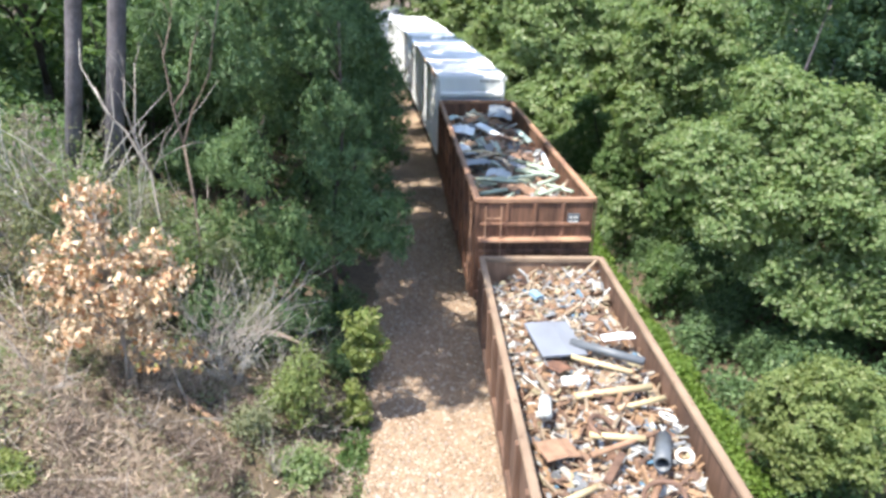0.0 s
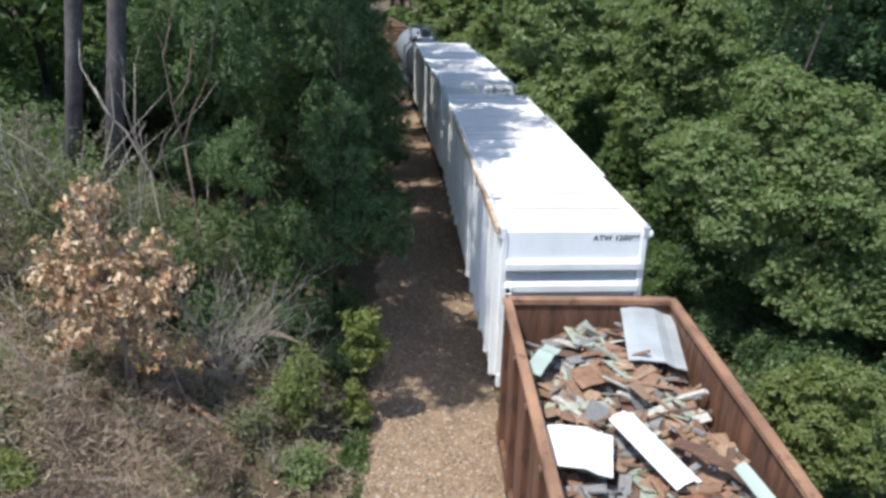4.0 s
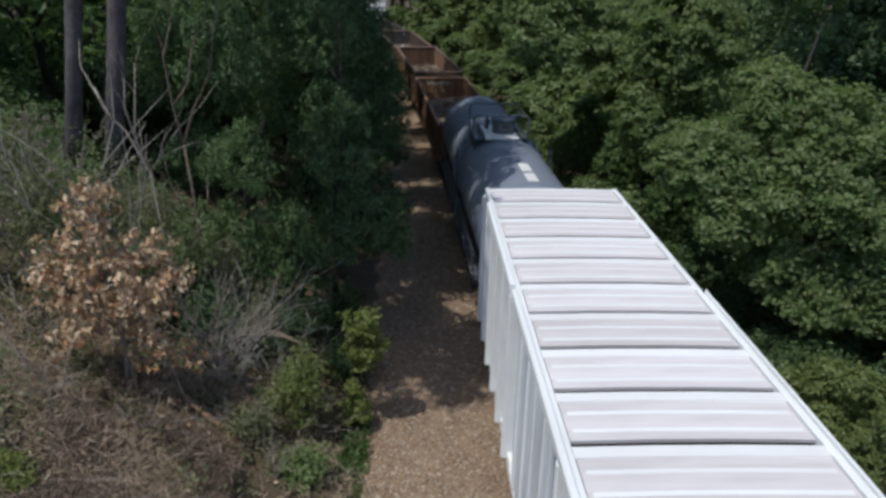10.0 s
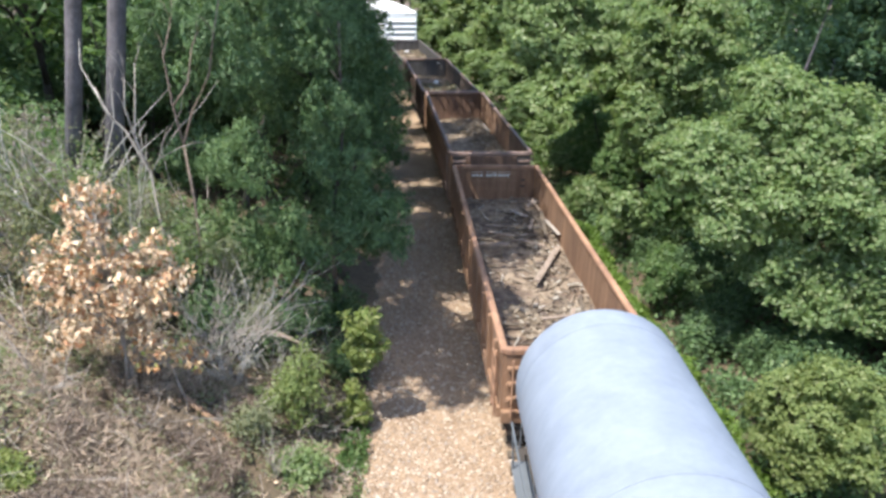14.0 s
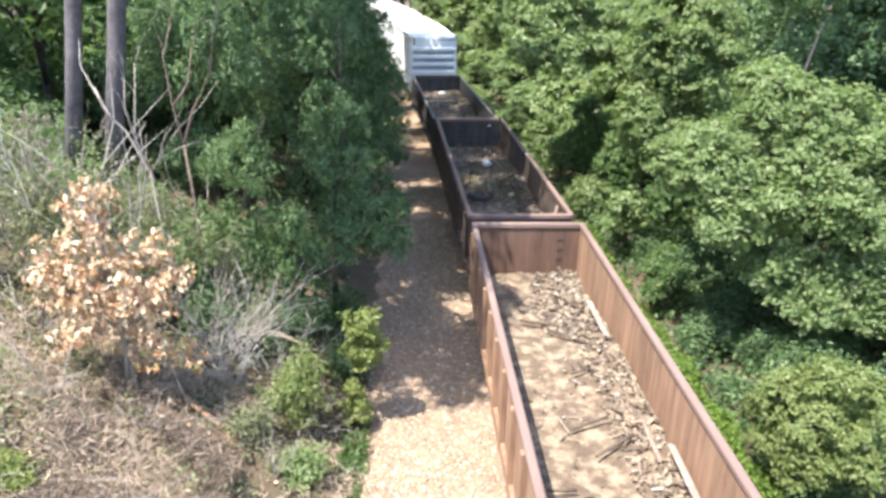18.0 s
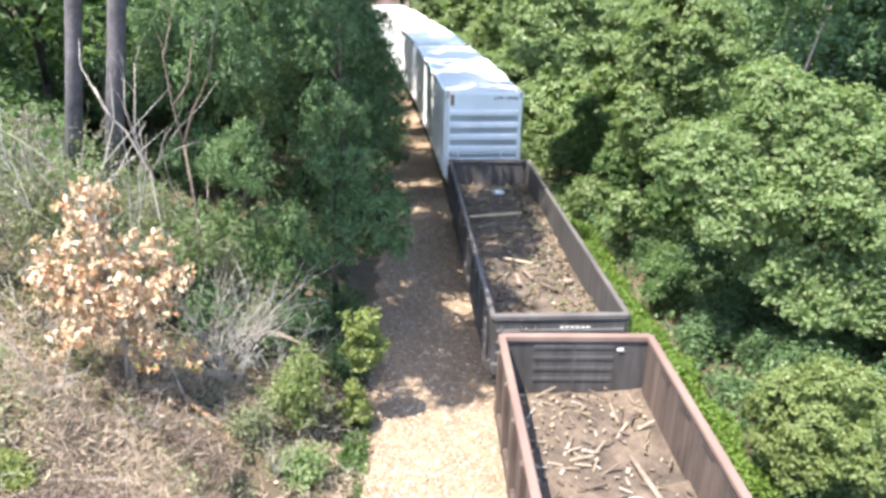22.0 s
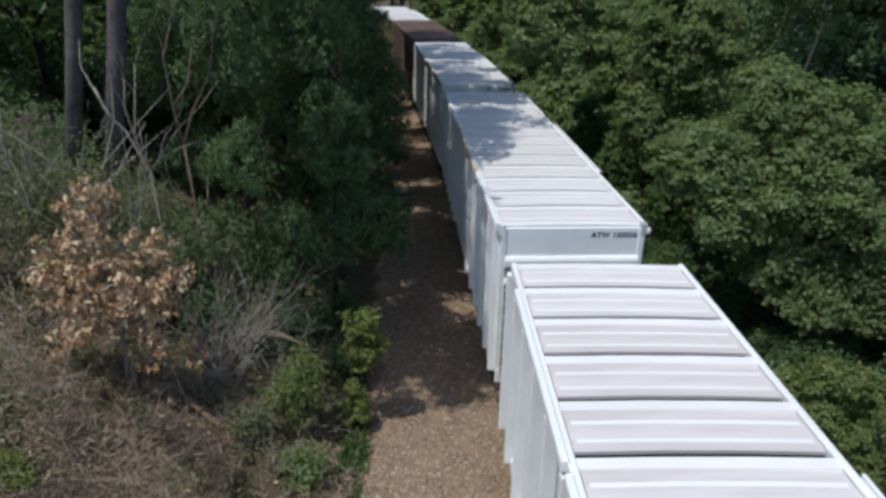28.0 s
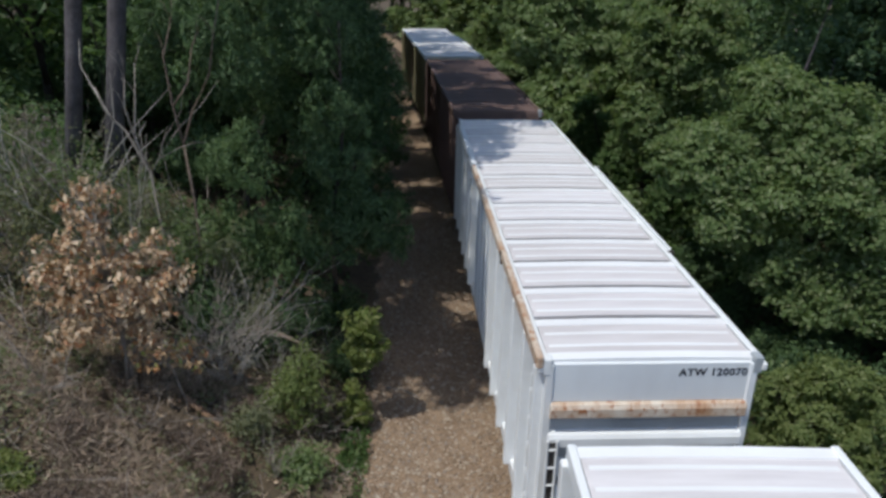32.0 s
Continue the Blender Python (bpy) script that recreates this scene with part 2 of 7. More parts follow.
M_LEAF_FRESH = leaf_material("fresh_lime_leaves", [(0, (0.185, 0.260, 0.059)), (0.5, (0.269, 0.336, 0.084)), (0.85, (0.344, 0.395, 0.126)), (1, (0.420, 0.445, 0.185))])
M_LEAF_BRIGHT = leaf_material("fresh_green_weeds", [(0, (0.13, 0.23, 0.04)), (0.5, (0.195, 0.32, 0.05)), (1, (0.28, 0.40, 0.085))])
M_LEAF_DEAD = leaf_material("dried_tan_leaves", [(0, (0.46, 0.27, 0.15)), (0.22, (0.62, 0.42, 0.27)), (0.5, (0.78, 0.61, 0.45)), (0.78, (0.72, 0.54, 0.38)), (0.9, (0.50, 0.24, 0.12)), (1, (0.36, 0.16, 0.08))], 0.25)
M_LEAF_RUST = leaf_material("rust_brown_dried_leaves", [(0, (0.46, 0.20, 0.09)), (0.35, (0.66, 0.38, 0.19)), (0.7, (0.78, 0.56, 0.36)), (0.85, (0.50, 0.50, 0.14)), (1, (0.30, 0.42, 0.10))], 0.25)
M_LEAF_GREY = leaf_material("grey_green_leaves", [(0, (0.17, 0.20, 0.10)), (0.5, (0.265, 0.30, 0.15)), (1, (0.43, 0.425, 0.27))])
M_LEAF_HEADS = leaf_material("dry_seed_heads", [(0, (0.15, 0.115, 0.10)), (0.5, (0.24, 0.19, 0.17)), (1, (0.50, 0.43, 0.40))], 0.25, 0.9)
M_STRAW_DARK = leaf_material("dark_dead_stems", [(0, (0.09, 0.065, 0.052)), (0.5, (0.19, 0.135, 0.105)), (0.85, (0.31, 0.235, 0.185)), (1, (0.46, 0.37, 0.29))], 0.1, 0.9)
M_STRAW = leaf_material("dry_straw", [(0, (0.23, 0.162, 0.125)), (0.4, (0.41, 0.305, 0.237)), (0.8, (0.60, 0.472, 0.37)), (1, (0.26, 0.245, 0.13))], 0.15, 0.9)
M_SCRAP_A = speckled("mixed_scrap", [(0, (0.192, 0.116, 0.076)), (0.2, (0.288, 0.220, 0.152)), (0.38, (0.128, 0.077, 0.054)), (0.52, (0.397, 0.365, 0.320)), (0.63, (0.269, 0.166, 0.096)), (0.76, (0.179, 0.186, 0.198)), (0.85, (0.320, 0.276, 0.176)), (0.90, (0.38, 0.38, 0.37)), (0.985, (0.08, 0.16, 0.24))])
M_SCRAP_B = speckled("sheet_scrap", [(0, (0.25, 0.15, 0.10)), (0.24, (0.13, 0.088, 0.068)), (0.38, (0.36, 0.40, 0.33)), (0.53, (0.34, 0.23, 0.155)), (0.66, (0.22, 0.22, 0.23)), (0.80, (0.46, 0.46, 0.43)), (0.90, (0.30, 0.20, 0.14))])
M_SCRAP_PALE = speckled("pale_green_strips", [(0, (0.30, 0.345, 0.27)), (0.3, (0.40, 0.44, 0.36)), (0.55, (0.24, 0.28, 0.21)), (0.8, (0.46, 0.47, 0.42)), (0.9, (0.26, 0.17, 0.12))])
M_SCRAP_C = speckled("wood_debris", [(0, (0.156, 0.119, 0.087)), (0.3, (0.237, 0.187, 0.137)), (0.55, (0.300, 0.250, 0.193)), (0.75, (0.094, 0.069, 0.056)), (0.92, (0.362, 0.331, 0.287))])
M_SCRAP_D = speckled("tangled_debris", [(0, (0.109, 0.084, 0.055)), (0.3, (0.173, 0.129, 0.080)), (0.5, (0.128, 0.140, 0.075)), (0.65, (0.230, 0.168, 0.110)), (0.8, (0.070, 0.047, 0.035)), (0.93, (0.319, 0.308, 0.249))])
M_RUBBER, _nt, _b = material("black_rubber", 0.8)
_b.inputs["Base Color"].default_value = (0.035, 0.035, 0.037, 1)
bumped(_nt, _b, noise_fac(_nt, 40, 3), 0.4, 0.01)
M_PLANK = ground_like("pale_timber", [(0.3, (0.42, 0.31, 0.21)), (0.6, (0.55, 0.44, 0.32)), (0.8, (0.30, 0.20, 0.13))], 2, 20)
M_YELLOW = painted("yellow_pipe_paint", (0.50, 0.40, 0.22), (0.40, 0.29, 0.18), rust_amount=0.4)
M_PANEL = painted("blue_grey_panel", (0.20, 0.215, 0.25), (0.16, 0.165, 0.185), rust_amount=0.25)
M_SAGE = painted("pale_sage_paint", (0.36, 0.42, 0.33), (0.28, 0.33, 0.26), rust_amount=0.3)
M_TEAL = painted("pale_teal_paint", (0.42, 0.52, 0.48), (0.34, 0.42, 0.39), rust_amount=0.25)
M_BLUE = painted("blue_scrap_paint", (0.16, 0.27, 0.36), (0.2, 0.28, 0.33), rust_amount=0.3)


# ---- building blocks ----
def part(name, bm, mat, parent=None, label=""):
    me = bpy.data.meshes.new(name)
    bm.to_mesh(me)
    bm.free()
    me.materials.append(mat)
    ob = new(name, me)
    ob.parent = parent
    return tagged(ob, label)


def piece(name, me, parent, m):
    ob = new(name, me)
    ob.parent = parent
    ob.matrix_basis = m
    return ob


def thing(name, label, category, group="", at=None):
    ob = new(name)
    ob.empty_display_size = 0.2
    if at is not None:
        ob.matrix_basis = at
    return tagged(ob, label, category, group)


def bx(bm, x0, x1, y0, y1, z0, z1, bev=0.0):
    r = bmesh.ops.create_cube(bm, size=1.0)
    vs = r["verts"]
    for v in vs:
        v.co = ((x0 + x1) / 2 + v.co.x * (x1 - x0), (y0 + y1) / 2 + v.co.y * (y1 - y0), (z0 + z1) / 2 + v.co.z * (z1 - z0))
    if bev:
        es = {e for v in vs for e in v.link_edges}
        bmesh.ops.bevel(bm, geom=list(es), offset=bev, segments=1, affect="EDGES", profile=0.5)
    return bm


def box(*a):
    return bx(bmesh.new(), *a)


def box_mesh(name, mat, *a):
    me = bpy.data.meshes.new(name)
    bm = box(*a)
    bm.to_mesh(me)
    bm.free()
    me.materials.append(mat)
    return me


def tube(bm, pts, radii, seg=6, cap=True, root=None, keep=None):
    """A tapered tube along pts."""
    pts = [Vector(p) for p in pts]
    rings = []
    for i, p in enumerate(pts):
        d = (pts[min(i + 1, len(pts) - 1)] - pts[max(i - 1, 0)]).normalized()
        a = d.orthogonal().normalized()
        b = d.cross(a)
        r = radii[i] if hasattr(radii, "__len__") else radii
        if i == 0 and root is not None:
            rings.append(list(root))
            continue
        rings.append([bm.verts.new(p + (a * math.cos(k * 2 * math.pi / seg) + b * math.sin(k * 2 * math.pi / seg)) * r) for k in range(seg)])
    for q, w in zip(rings, rings[1:]):
        # align the seam of neighbouring rings
        off = min(range(seg), key=lambda o: (q[0].co - w[o].co).length)
        w[:] = w[off:] + w[:off]
        if (q[1].co - w[1].co).length > (q[1].co - w[-1].co).length:
            w[1:] = w[:0:-1]
        for k in range(seg):
            bm.faces.new((q[k], q[(k + 1) % seg], w[(k + 1) % seg], w[k]))
    if keep is not None:
        keep.extend(rings)
    if cap and seg > 2:
        if root is None:
            bm.faces.new(rings[0][::-1])
        bm.faces.new(rings[-1])
    return bm


def smooth(ob):
    ob.data.polygons.foreach_set("use_smooth", [True] * len(ob.data.polygons))
    return ob


def mesh_from(name, verts, faces, mat, parent=None, label="", tri=None):
    me = bpy.data.meshes.new(name)
    me.from_pydata(verts.tolist() if hasattr(verts, "tolist") else verts, [], faces.tolist() if hasattr(faces, "tolist") else faces)
    me.materials.append(mat)
    ob = new(name, me)
    ob.parent = parent
    return tagged(ob, label)


# ---- ground ----
RNG = np.random.default_rng(7)


def height(x, y):
    """The ground: a flat bed with a gravel path, a bank on the west side and a shallow ditch on the east."""
    x, y = np.asarray(x, float), np.asarray(y, float)
    l = side_of(x, y)
    z = np.full(l.shape, -0.32)
    w = np.clip(-4.4 - l, 0, None)
    rise = np.where(w < 6.5, 0.46 * w, 3.0 + 0.16 * (w - 6.5))
    soft = np.clip(w / 1.2, 0, 1)
    z = z + rise * soft * (0.55 + 0.45 * np.exp(-np.clip(y - 18, 0, None) / 16.0))
    e = np.clip(l - 2.9, 0, None)
    z = z - 0.35 * np.clip(e, 0, 1.2) + 0.12 * np.clip(e - 2.5, 0, 60)
    far = np.clip(np.abs(l) - 4.8, 0, 3) / 3
    bump = 0.22 * np.sin(x * 0.9 + 1.3 * np.sin(y * 0.5)) * np.sin(y * 0.7) + 0.1 * np.sin(x * 2.1 + 0.7) * np.sin(y * 1.9 + x)
    return z + bump * far


def grid_mesh(name, xs, ys, zfun, mat, label, category="ground", place=None):
    gx, gy = np.meshgrid(xs, ys)
    X, Y = (gx, gy) if place is None else place(gx, gy)
    v = np.stack([X, Y, zfun(X, Y)], -1).reshape(-1, 3)
    n, m = gx.shape[1], gx.shape[0]
    i = (np.arange(m - 1)[:, None] * n + np.arange(n - 1)).ravel()
    f = np.stack([i, i + 1, i + n + 1, i + n], 1)
    ob = mesh_from(name, v, f, mat)
    smooth(ob)
    return tagged(ob, label, category, kind="structure")


xs = np.concatenate([[-2500, -900, -300, -140], np.arange(-70, -16, 3.0), np.arange(-16, 16, 0.5), np.arange(16, 70, 3.0), [140, 300, 900, 2500]])
ys = np.concatenate([[-2500, -900, -420], np.arange(-220, 0, 10.0), np.arange(0, 70, 0.6), np.arange(70, 200, 5.0), [260, 420, 900, 2500]])


def ground_z(x, y):
    near = np.clip((700 - np.hypot(x, y)) / 300, 0, 1)
    return np.where(near > 0, height(x, y), 0.5) * near + (1 - near) * 3.0


grid_mesh("ground", xs, ys, ground_z, M_SOIL, "brown leaf-litter soil of a wooded railway cutting")


def bed_z(x, y):
    l = side_of(x, y)
    return np.where(l < 2.6, -0.27, -0.27 - 0.3 * (l - 2.6)) - np.where(l < -4.1, 0.25 * (-4.1 - l), 0) + 0.03 * np.sin(x * 5.1) * np.sin(y * 4.3)


grid_mesh("gravel_path", np.linspace(-4.5, 3.1, 32), np.concatenate([np.arange(-200, 4, 4.0), np.arange(4, 60, 0.35), np.arange(60, 150, 2.0)]),
          bed_z, M_GRAVEL, "tan gravel bed and path along the rails", "gravel",
          place=lambda a, s: track(s, a)[:2])


def scatter_stones(n, s0, s1, size0, size1):
    """Loose stones as squashed octahedra."""
    s = s0 + (s1 - s0) * RNG.random(n) ** 1.4
    a = RNG.uniform(-4.4, -1.2, n)
    x, y, _ = track(s, a)
    z = bed_z(x, y)
    r = RNG.uniform(size0, size1, n)
    base = np.array([(1, 0, 0), (-1, 0, 0), (0, 1, 0), (0, -1, 0), (0, 0, 1), (0, 0, -1)], float)
    fac = np.array([(0, 2, 4), (2, 1, 4), (1, 3, 4), (3, 0, 4), (2, 0, 5), (1, 2, 5), (3, 1, 5), (0, 3, 5)])
    ang = RNG.uniform(0, math.pi, n)
    st = np.stack([RNG.uniform(0.8, 1.5, n), RNG.uniform(0.7, 1.1, n), RNG.uniform(0.45, 0.8, n)], 1)
    b = base[None] * (st * r[:, None])[:, None]
    b = b + RNG.normal(0, 0.12, b.shape) * r[:, None, None]
    c, q = np.cos(ang)[:, None], np.sin(ang)[:, None]
    v = np.stack([b[..., 0] * c - b[..., 1] * q + x[:, None], b[..., 0] * q + b[..., 1] * c + y[:, None], b[..., 2] + (z + 0.35 * r)[:, None]], -1)
    f = fac[None] + (np.arange(n) * 6)[:, None, None]
    return v.reshape(-1, 3), f.reshape(-1, 3)


v, f = scatter_stones(15000, 9.5, 34, 0.02, 0.05)
tagged(mesh_from("loose_gravel", v, f, M_STONES), "loose tan and grey gravel stones on the path", "gravel", kind="stuff")

# rails and ties
for side in (-0.7525, 0.7525):
    bm = bmesh.new()
    prof = [(-0.07, -0.17), (0.07, -0.17), (0.07, -0.155), (0.012, -0.13), (0.012, -0.04), (0.036, -0.03), (0.036, 0), (-0.036, 0), (-0.036, -0.03), (-0.012, -0.04), (-0.012, -0.13), (-0.07, -0.155)]
    last = None
    for s in list(np.arange(-190, -20, 17.0)) + list(np.arange(-20, 150, 3.0)):
        ring = []
        for a, z in prof:
            x, y, _ = track(s, side + a)
            ring.append(bm.verts.new((x, y, z)))
        if last:
            for k in range(len(prof)):
                bm.faces.new((last[k], last[(k + 1) % 12], ring[(k + 1) % 12], ring[k]))
        last = ring
    tagged(part("rail", bm, M_STEEL), "brown steel rail with a worn head", "rail", "running rails", "structure")
vs, fs = [], []
for i, s in enumerate(np.arange(-40, 130, 0.53)):
    x, y, th = track(s)
    m = Matrix.Translation((x, y, -0.25)) @ pose(0, 0, 0, 0, 0, math.degrees(th) + RNG.uniform(-1, 1))
    for dx, dy, dz in ((-1.3, -.11, -.1), (1.3, -.11, -.1), (1.3, .11, -.1), (-1.3, .11, -.1), (-1.3, -.11, .08), (1.3, -.11, .08), (1.3, .11, .08), (-1.3, .11, .08)):
        vs.append(tuple(m @ Vector((dx, dy, dz))))
    fs += [tuple(8 * i + k for k in q) for q in ((0, 3, 2, 1), (4, 5, 6, 7), (0, 1, 5, 4), (1, 2, 6, 5), (2, 3, 7, 6), (3, 0, 4, 7))]
tagged(mesh_from("railway_ties", vs, fs, M_TIE), "weathered dark timber ties under the rails", "ties", kind="stuff")


# ---- plants ----
def leaves(centres, radii, counts, size, seed, aspect=0.5, up=0.5, shell=0.55, droop=0.0, squash=1.0, out=None):
    """Small folded leaves round the clump centres: vertices and faces."""
    r = np.random.default_rng(seed)
    C = np.repeat(np.asarray(centres, float), counts, 0)
    R = np.repeat(np.asarray(radii, float), counts)
    n = len(C)
    d = r.normal(0, 1, (n, 3))
    d /= np.linalg.norm(d, axis=1)[:, None]
    p = C + d * (R * (shell + (1 - shell) * r.random(n) ** 0.6) * (1 + 0.25 * r.normal(0, 1, n)))[:, None] * np.array([1, 1, squash])
    face = d * 0.6 if out is None else np.repeat(out, counts, 0)
    nrm = face + np.array([0, 0, up]) + r.normal(0, 0.55 if out is None else 0.42, (n, 3))
    nrm /= np.linalg.norm(nrm, axis=1)[:, None]
    a = np.cross(nrm, r.normal(0, 1, (n, 3)))
    a[:, 2] -= droop
    a /= np.linalg.norm(a, axis=1)[:, None]
    b = np.cross(nrm, a)
    b /= np.maximum(np.linalg.norm(b, axis=1)[:, None], 1e-6)
    L = (size * r.uniform(0.65, 1.35, n))[:, None]
    w = L * aspect
    fold = nrm * (w * 0.25)
    v = np.stack([p - a * L * 0.5, p + b * w * 0.5 + fold, p + a * L * 0.5, p - b * w * 0.5 + fold], 1).reshape(-1, 3)
    i = np.arange(n)[:, None] * 4
    f = np.concatenate([i + [0, 1, 2], i + [0, 2, 3]], 1).reshape(-1, 3)
    return v, f


def crown_clumps(seed, n, rx, ry, rz, cr0, cr1, hollow=0.5):
    r = np.random.default_rng(seed)
    d = r.normal(0, 1, (n, 3))
    d /= np.linalg.norm(d, axis=1)[:, None]
    q = hollow + (1 - hollow) * r.random(n)
    c = d * q[:, None] * np.array([rx, ry, rz])
    c *= (1 + 0.22 * np.sin(3.1 * d[:, 0:1] + seed) * np.cos(2.7 * d[:, 1:2] - seed) + 0.12 * np.clip(r.normal(0, 1, (n, 1)), -1.5, 1.2))
    return c, r.uniform(cr0, cr1, n)


def plant(name, label, category, x, y, rx, ry, rz, lift, mat, size, clumps, per, seed, trunk=0.12, bark=None, aspect=0.5, up=0.5,
          droop=0.0, squash=0.75, cr=(0.35, 0.75), group="", z=None, hollow=0.5, limbs=9, lean=(0, 0), shell=0.5, branches=False):
    """A tree or bush: tapered trunk, limbs to its clumps, and a crown of small leaves. lift: height of the crown's middle."""
    z = float(height(x, y)) - 0.05 if z is None else z
    ob = thing(name, label, category, group, pose(x, y, z))
    c, r = crown_clumps(seed, clumps, rx, ry, rz, *cr, hollow=hollow)
    c = c + np.array([lean[0], lean[1], lift])
    c[:, 2] = np.maximum(c[:, 2], 0.15)
    v, f = leaves(c, r, per, size, seed + 1, aspect, up, shell, droop, squash)
    v[:, 2] = np.maximum(v[:, 2], 0.0)
    rr = random.Random(seed)
    bm = bmesh.new()
    top = Vector((lean[0], lean[1], lift + rz * 0.6))
    pts = [Vector((0, 0, 0))]
    for k in range(1, 6):
        u = k / 5
        pts.append(Vector((top.x * u + rr.uniform(-1, 1) * 0.05 * lift, top.y * u + rr.uniform(-1, 1) * 0.05 * lift, top.z * u)))
    tube(bm, pts, [trunk * (1.25 if k == 0 else 1 - 0.17 * k) for k in range(6)], 8)
    order = sorted(range(clumps), key=lambda k: rr.random())[:limbs]
    for k in order:
        e = Vector(c[k])
        u = max(0.15, min(0.85, (e.z - rz * 0.5) / max(top.z, 0.1)))
        st = pts[int(u * 5)].lerp(pts[min(5, int(u * 5) + 1)], u * 5 % 1)
        mid = st.lerp(e, 0.5) + Vector((rr.uniform(-.1, .1), rr.uniform(-.1, .1), 0.12 * rx))
        if branches:
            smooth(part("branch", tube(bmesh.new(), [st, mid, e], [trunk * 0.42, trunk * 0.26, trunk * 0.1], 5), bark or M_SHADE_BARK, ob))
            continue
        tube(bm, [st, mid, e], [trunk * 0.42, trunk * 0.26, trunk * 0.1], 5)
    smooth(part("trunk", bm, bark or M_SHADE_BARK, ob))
    mesh_from("crown", v, f, mat, ob)
    return ob


def lobes_of(seed, masses, r0, r1, gap=1.0):
    """Foliage lobes with gaps between them, spread over the outside of each mass. masses: centre, half sizes and number."""
    r = np.random.default_rng(seed)
    out = []
    for mx, my, mz, rx, ry, rz, n in masses:
        got = 0
        for _ in range(n * 40):
            d = r.normal(0, 1, 3)
            d /= np.linalg.norm(d)
            if d[2] < -0.6:
                d[2] = -d[2]
            rad = r.uniform(r0, r1)
            c = np.array([mx, my, mz]) + d * r.uniform(0.5, 1.0) * np.maximum(np.array([rx, ry, rz]) - 0.55 * rad, 0.1)
            if all(np.linalg.norm(c - o[:3]) > gap * max(rad, o[3]) for o in out):
                out.append(np.array([*c, rad]))
                got += 1
                if got == n:
                    break
    return np.array(out)


def tree(name, label, category, x, y, masses, mat, size, seed, lobe=(0.6, 1.0), sub=36, per=16, sub_r=0.24, trunk=0.14, bark=None, aspect=0.55, up=0.8,
         droop=0.0, flat=0.6, low=-0.35, gap=1.0, group="", lean=0.0, stems=1, limb=0.4, inner=0.0):
    """A tree or bush of separate foliage lobes on limbs. masses are given in the world: centre, half sizes and number of lobes."""
    z = float(height(x, y)) - 0.05
    ob = thing(name, label, category, group, pose(x, y, z))
    L = lobes_of(seed, masses, *lobe, gap)
    L[:, :3] -= np.array([x, y, z])
    r = np.random.default_rng(seed + 1)
    mean = L[:, 3].mean()
    count = np.maximum((sub * (L[:, 3] / mean) ** 2).astype(int), 3)
    C, R = np.repeat(L[:, :3], count, 0), np.repeat(L[:, 3], count)
    d = r.normal(0, 1, C.shape)
    d /= np.linalg.norm(d, axis=1)[:, None]
    d[:, 2] = np.where(d[:, 2] < low, -d[:, 2], d[:, 2])
    lump = 1 + 0.22 * np.sin(5.3 * d[:, 0] + C[:, 1] * 3) * np.cos(4.7 * d[:, 1] + C[:, 0] * 3)
    C = C + d * (R * lump * r.uniform(0.55, 1.0, len(C)))[:, None] * np.array([1, 1, 0.8])
    C[:, 2] = np.maximum(C[:, 2] - droop * 0.25 * np.abs(d[:, 0] * d[:, 1]), 0.1)
    if inner:
        # leaves on the twigs inside the crown
        for mx, my, mz, rx, ry, rz, n in masses:
            e = r.normal(0, 1, (int(n * sub * inner), 3))
            e /= np.linalg.norm(e, axis=1)[:, None]
            C = np.concatenate([C, np.array([mx - x, my - y, mz - z]) + e * (0.85 * r.random((len(e), 1)) ** 0.4) * np.array([rx, ry, rz])])
            d = np.concatenate([d, e])
        C[:, 2] = np.maximum(C[:, 2], 0.1)
    v, f = leaves(C, sub_r * r.uniform(0.6, 1.3, len(C)), per, size, seed + 2, aspect, up, 0.15, droop, flat, d)
    v[:, 2] = np.maximum(v[:, 2], 0.0)
    rr = random.Random(seed)
    top = Vector(L[:, :3].mean(0)) * (1 - lean)
    top.z = max(L[:, 2].max() - 0.3 * mean, 0.3)
    for q in range(stems):
        end = Vector((top.x + (rr.uniform(-1, 1) * 0.5 * abs(q)), top.y + rr.uniform(-1, 1) * 0.4 * abs(q), top.z * (1 - 0.1 * q)))
        pts = [Vector((0.12 * q, 0.05 * q, 0))] + [Vector((end.x * u**1.6 + rr.uniform(-1, 1) * 0.02 * top.z, end.y * u**1.6 + rr.uniform(-1, 1) * 0.02 * top.z, end.z * u)) for u in (0.2, 0.4, 0.6, 0.8, 1.0)]
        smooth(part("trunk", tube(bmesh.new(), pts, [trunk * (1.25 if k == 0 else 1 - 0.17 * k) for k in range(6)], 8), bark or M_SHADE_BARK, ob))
    for k in range(len(L)):
        e = Vector(L[k, :3])
        u = max(0.12, min(0.9, (e.z - 0.9 * L[k, 3]) / max(top.z, 0.1)))
        st = pts[int(u * 5)].lerp(pts[min(5, int(u * 5) + 1)], u * 5 % 1)
        mid = st.lerp(e, 0.5) + Vector((rr.uniform(-.1, .1), rr.uniform(-.1, .1), 0.1 * (e - st).length))
        bm = tube(bmesh.new(), [st, mid, e], [trunk * limb, trunk * limb * 0.65, trunk * limb * 0.35], 5)
        for _ in range(3):
            w = Vector((rr.gauss(0, 1), rr.gauss(0, 1), rr.gauss(0.3, 0.7))).normalized() * L[k, 3] * 0.8
            tube(bm, [mid.lerp(e, rr.uniform(0.5, 0.95)), e + w * 0.5, e + w], [trunk * limb * 0.4, trunk * limb * 0.25, trunk * limb * 0.1], 4)
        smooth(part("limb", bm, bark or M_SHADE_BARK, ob))
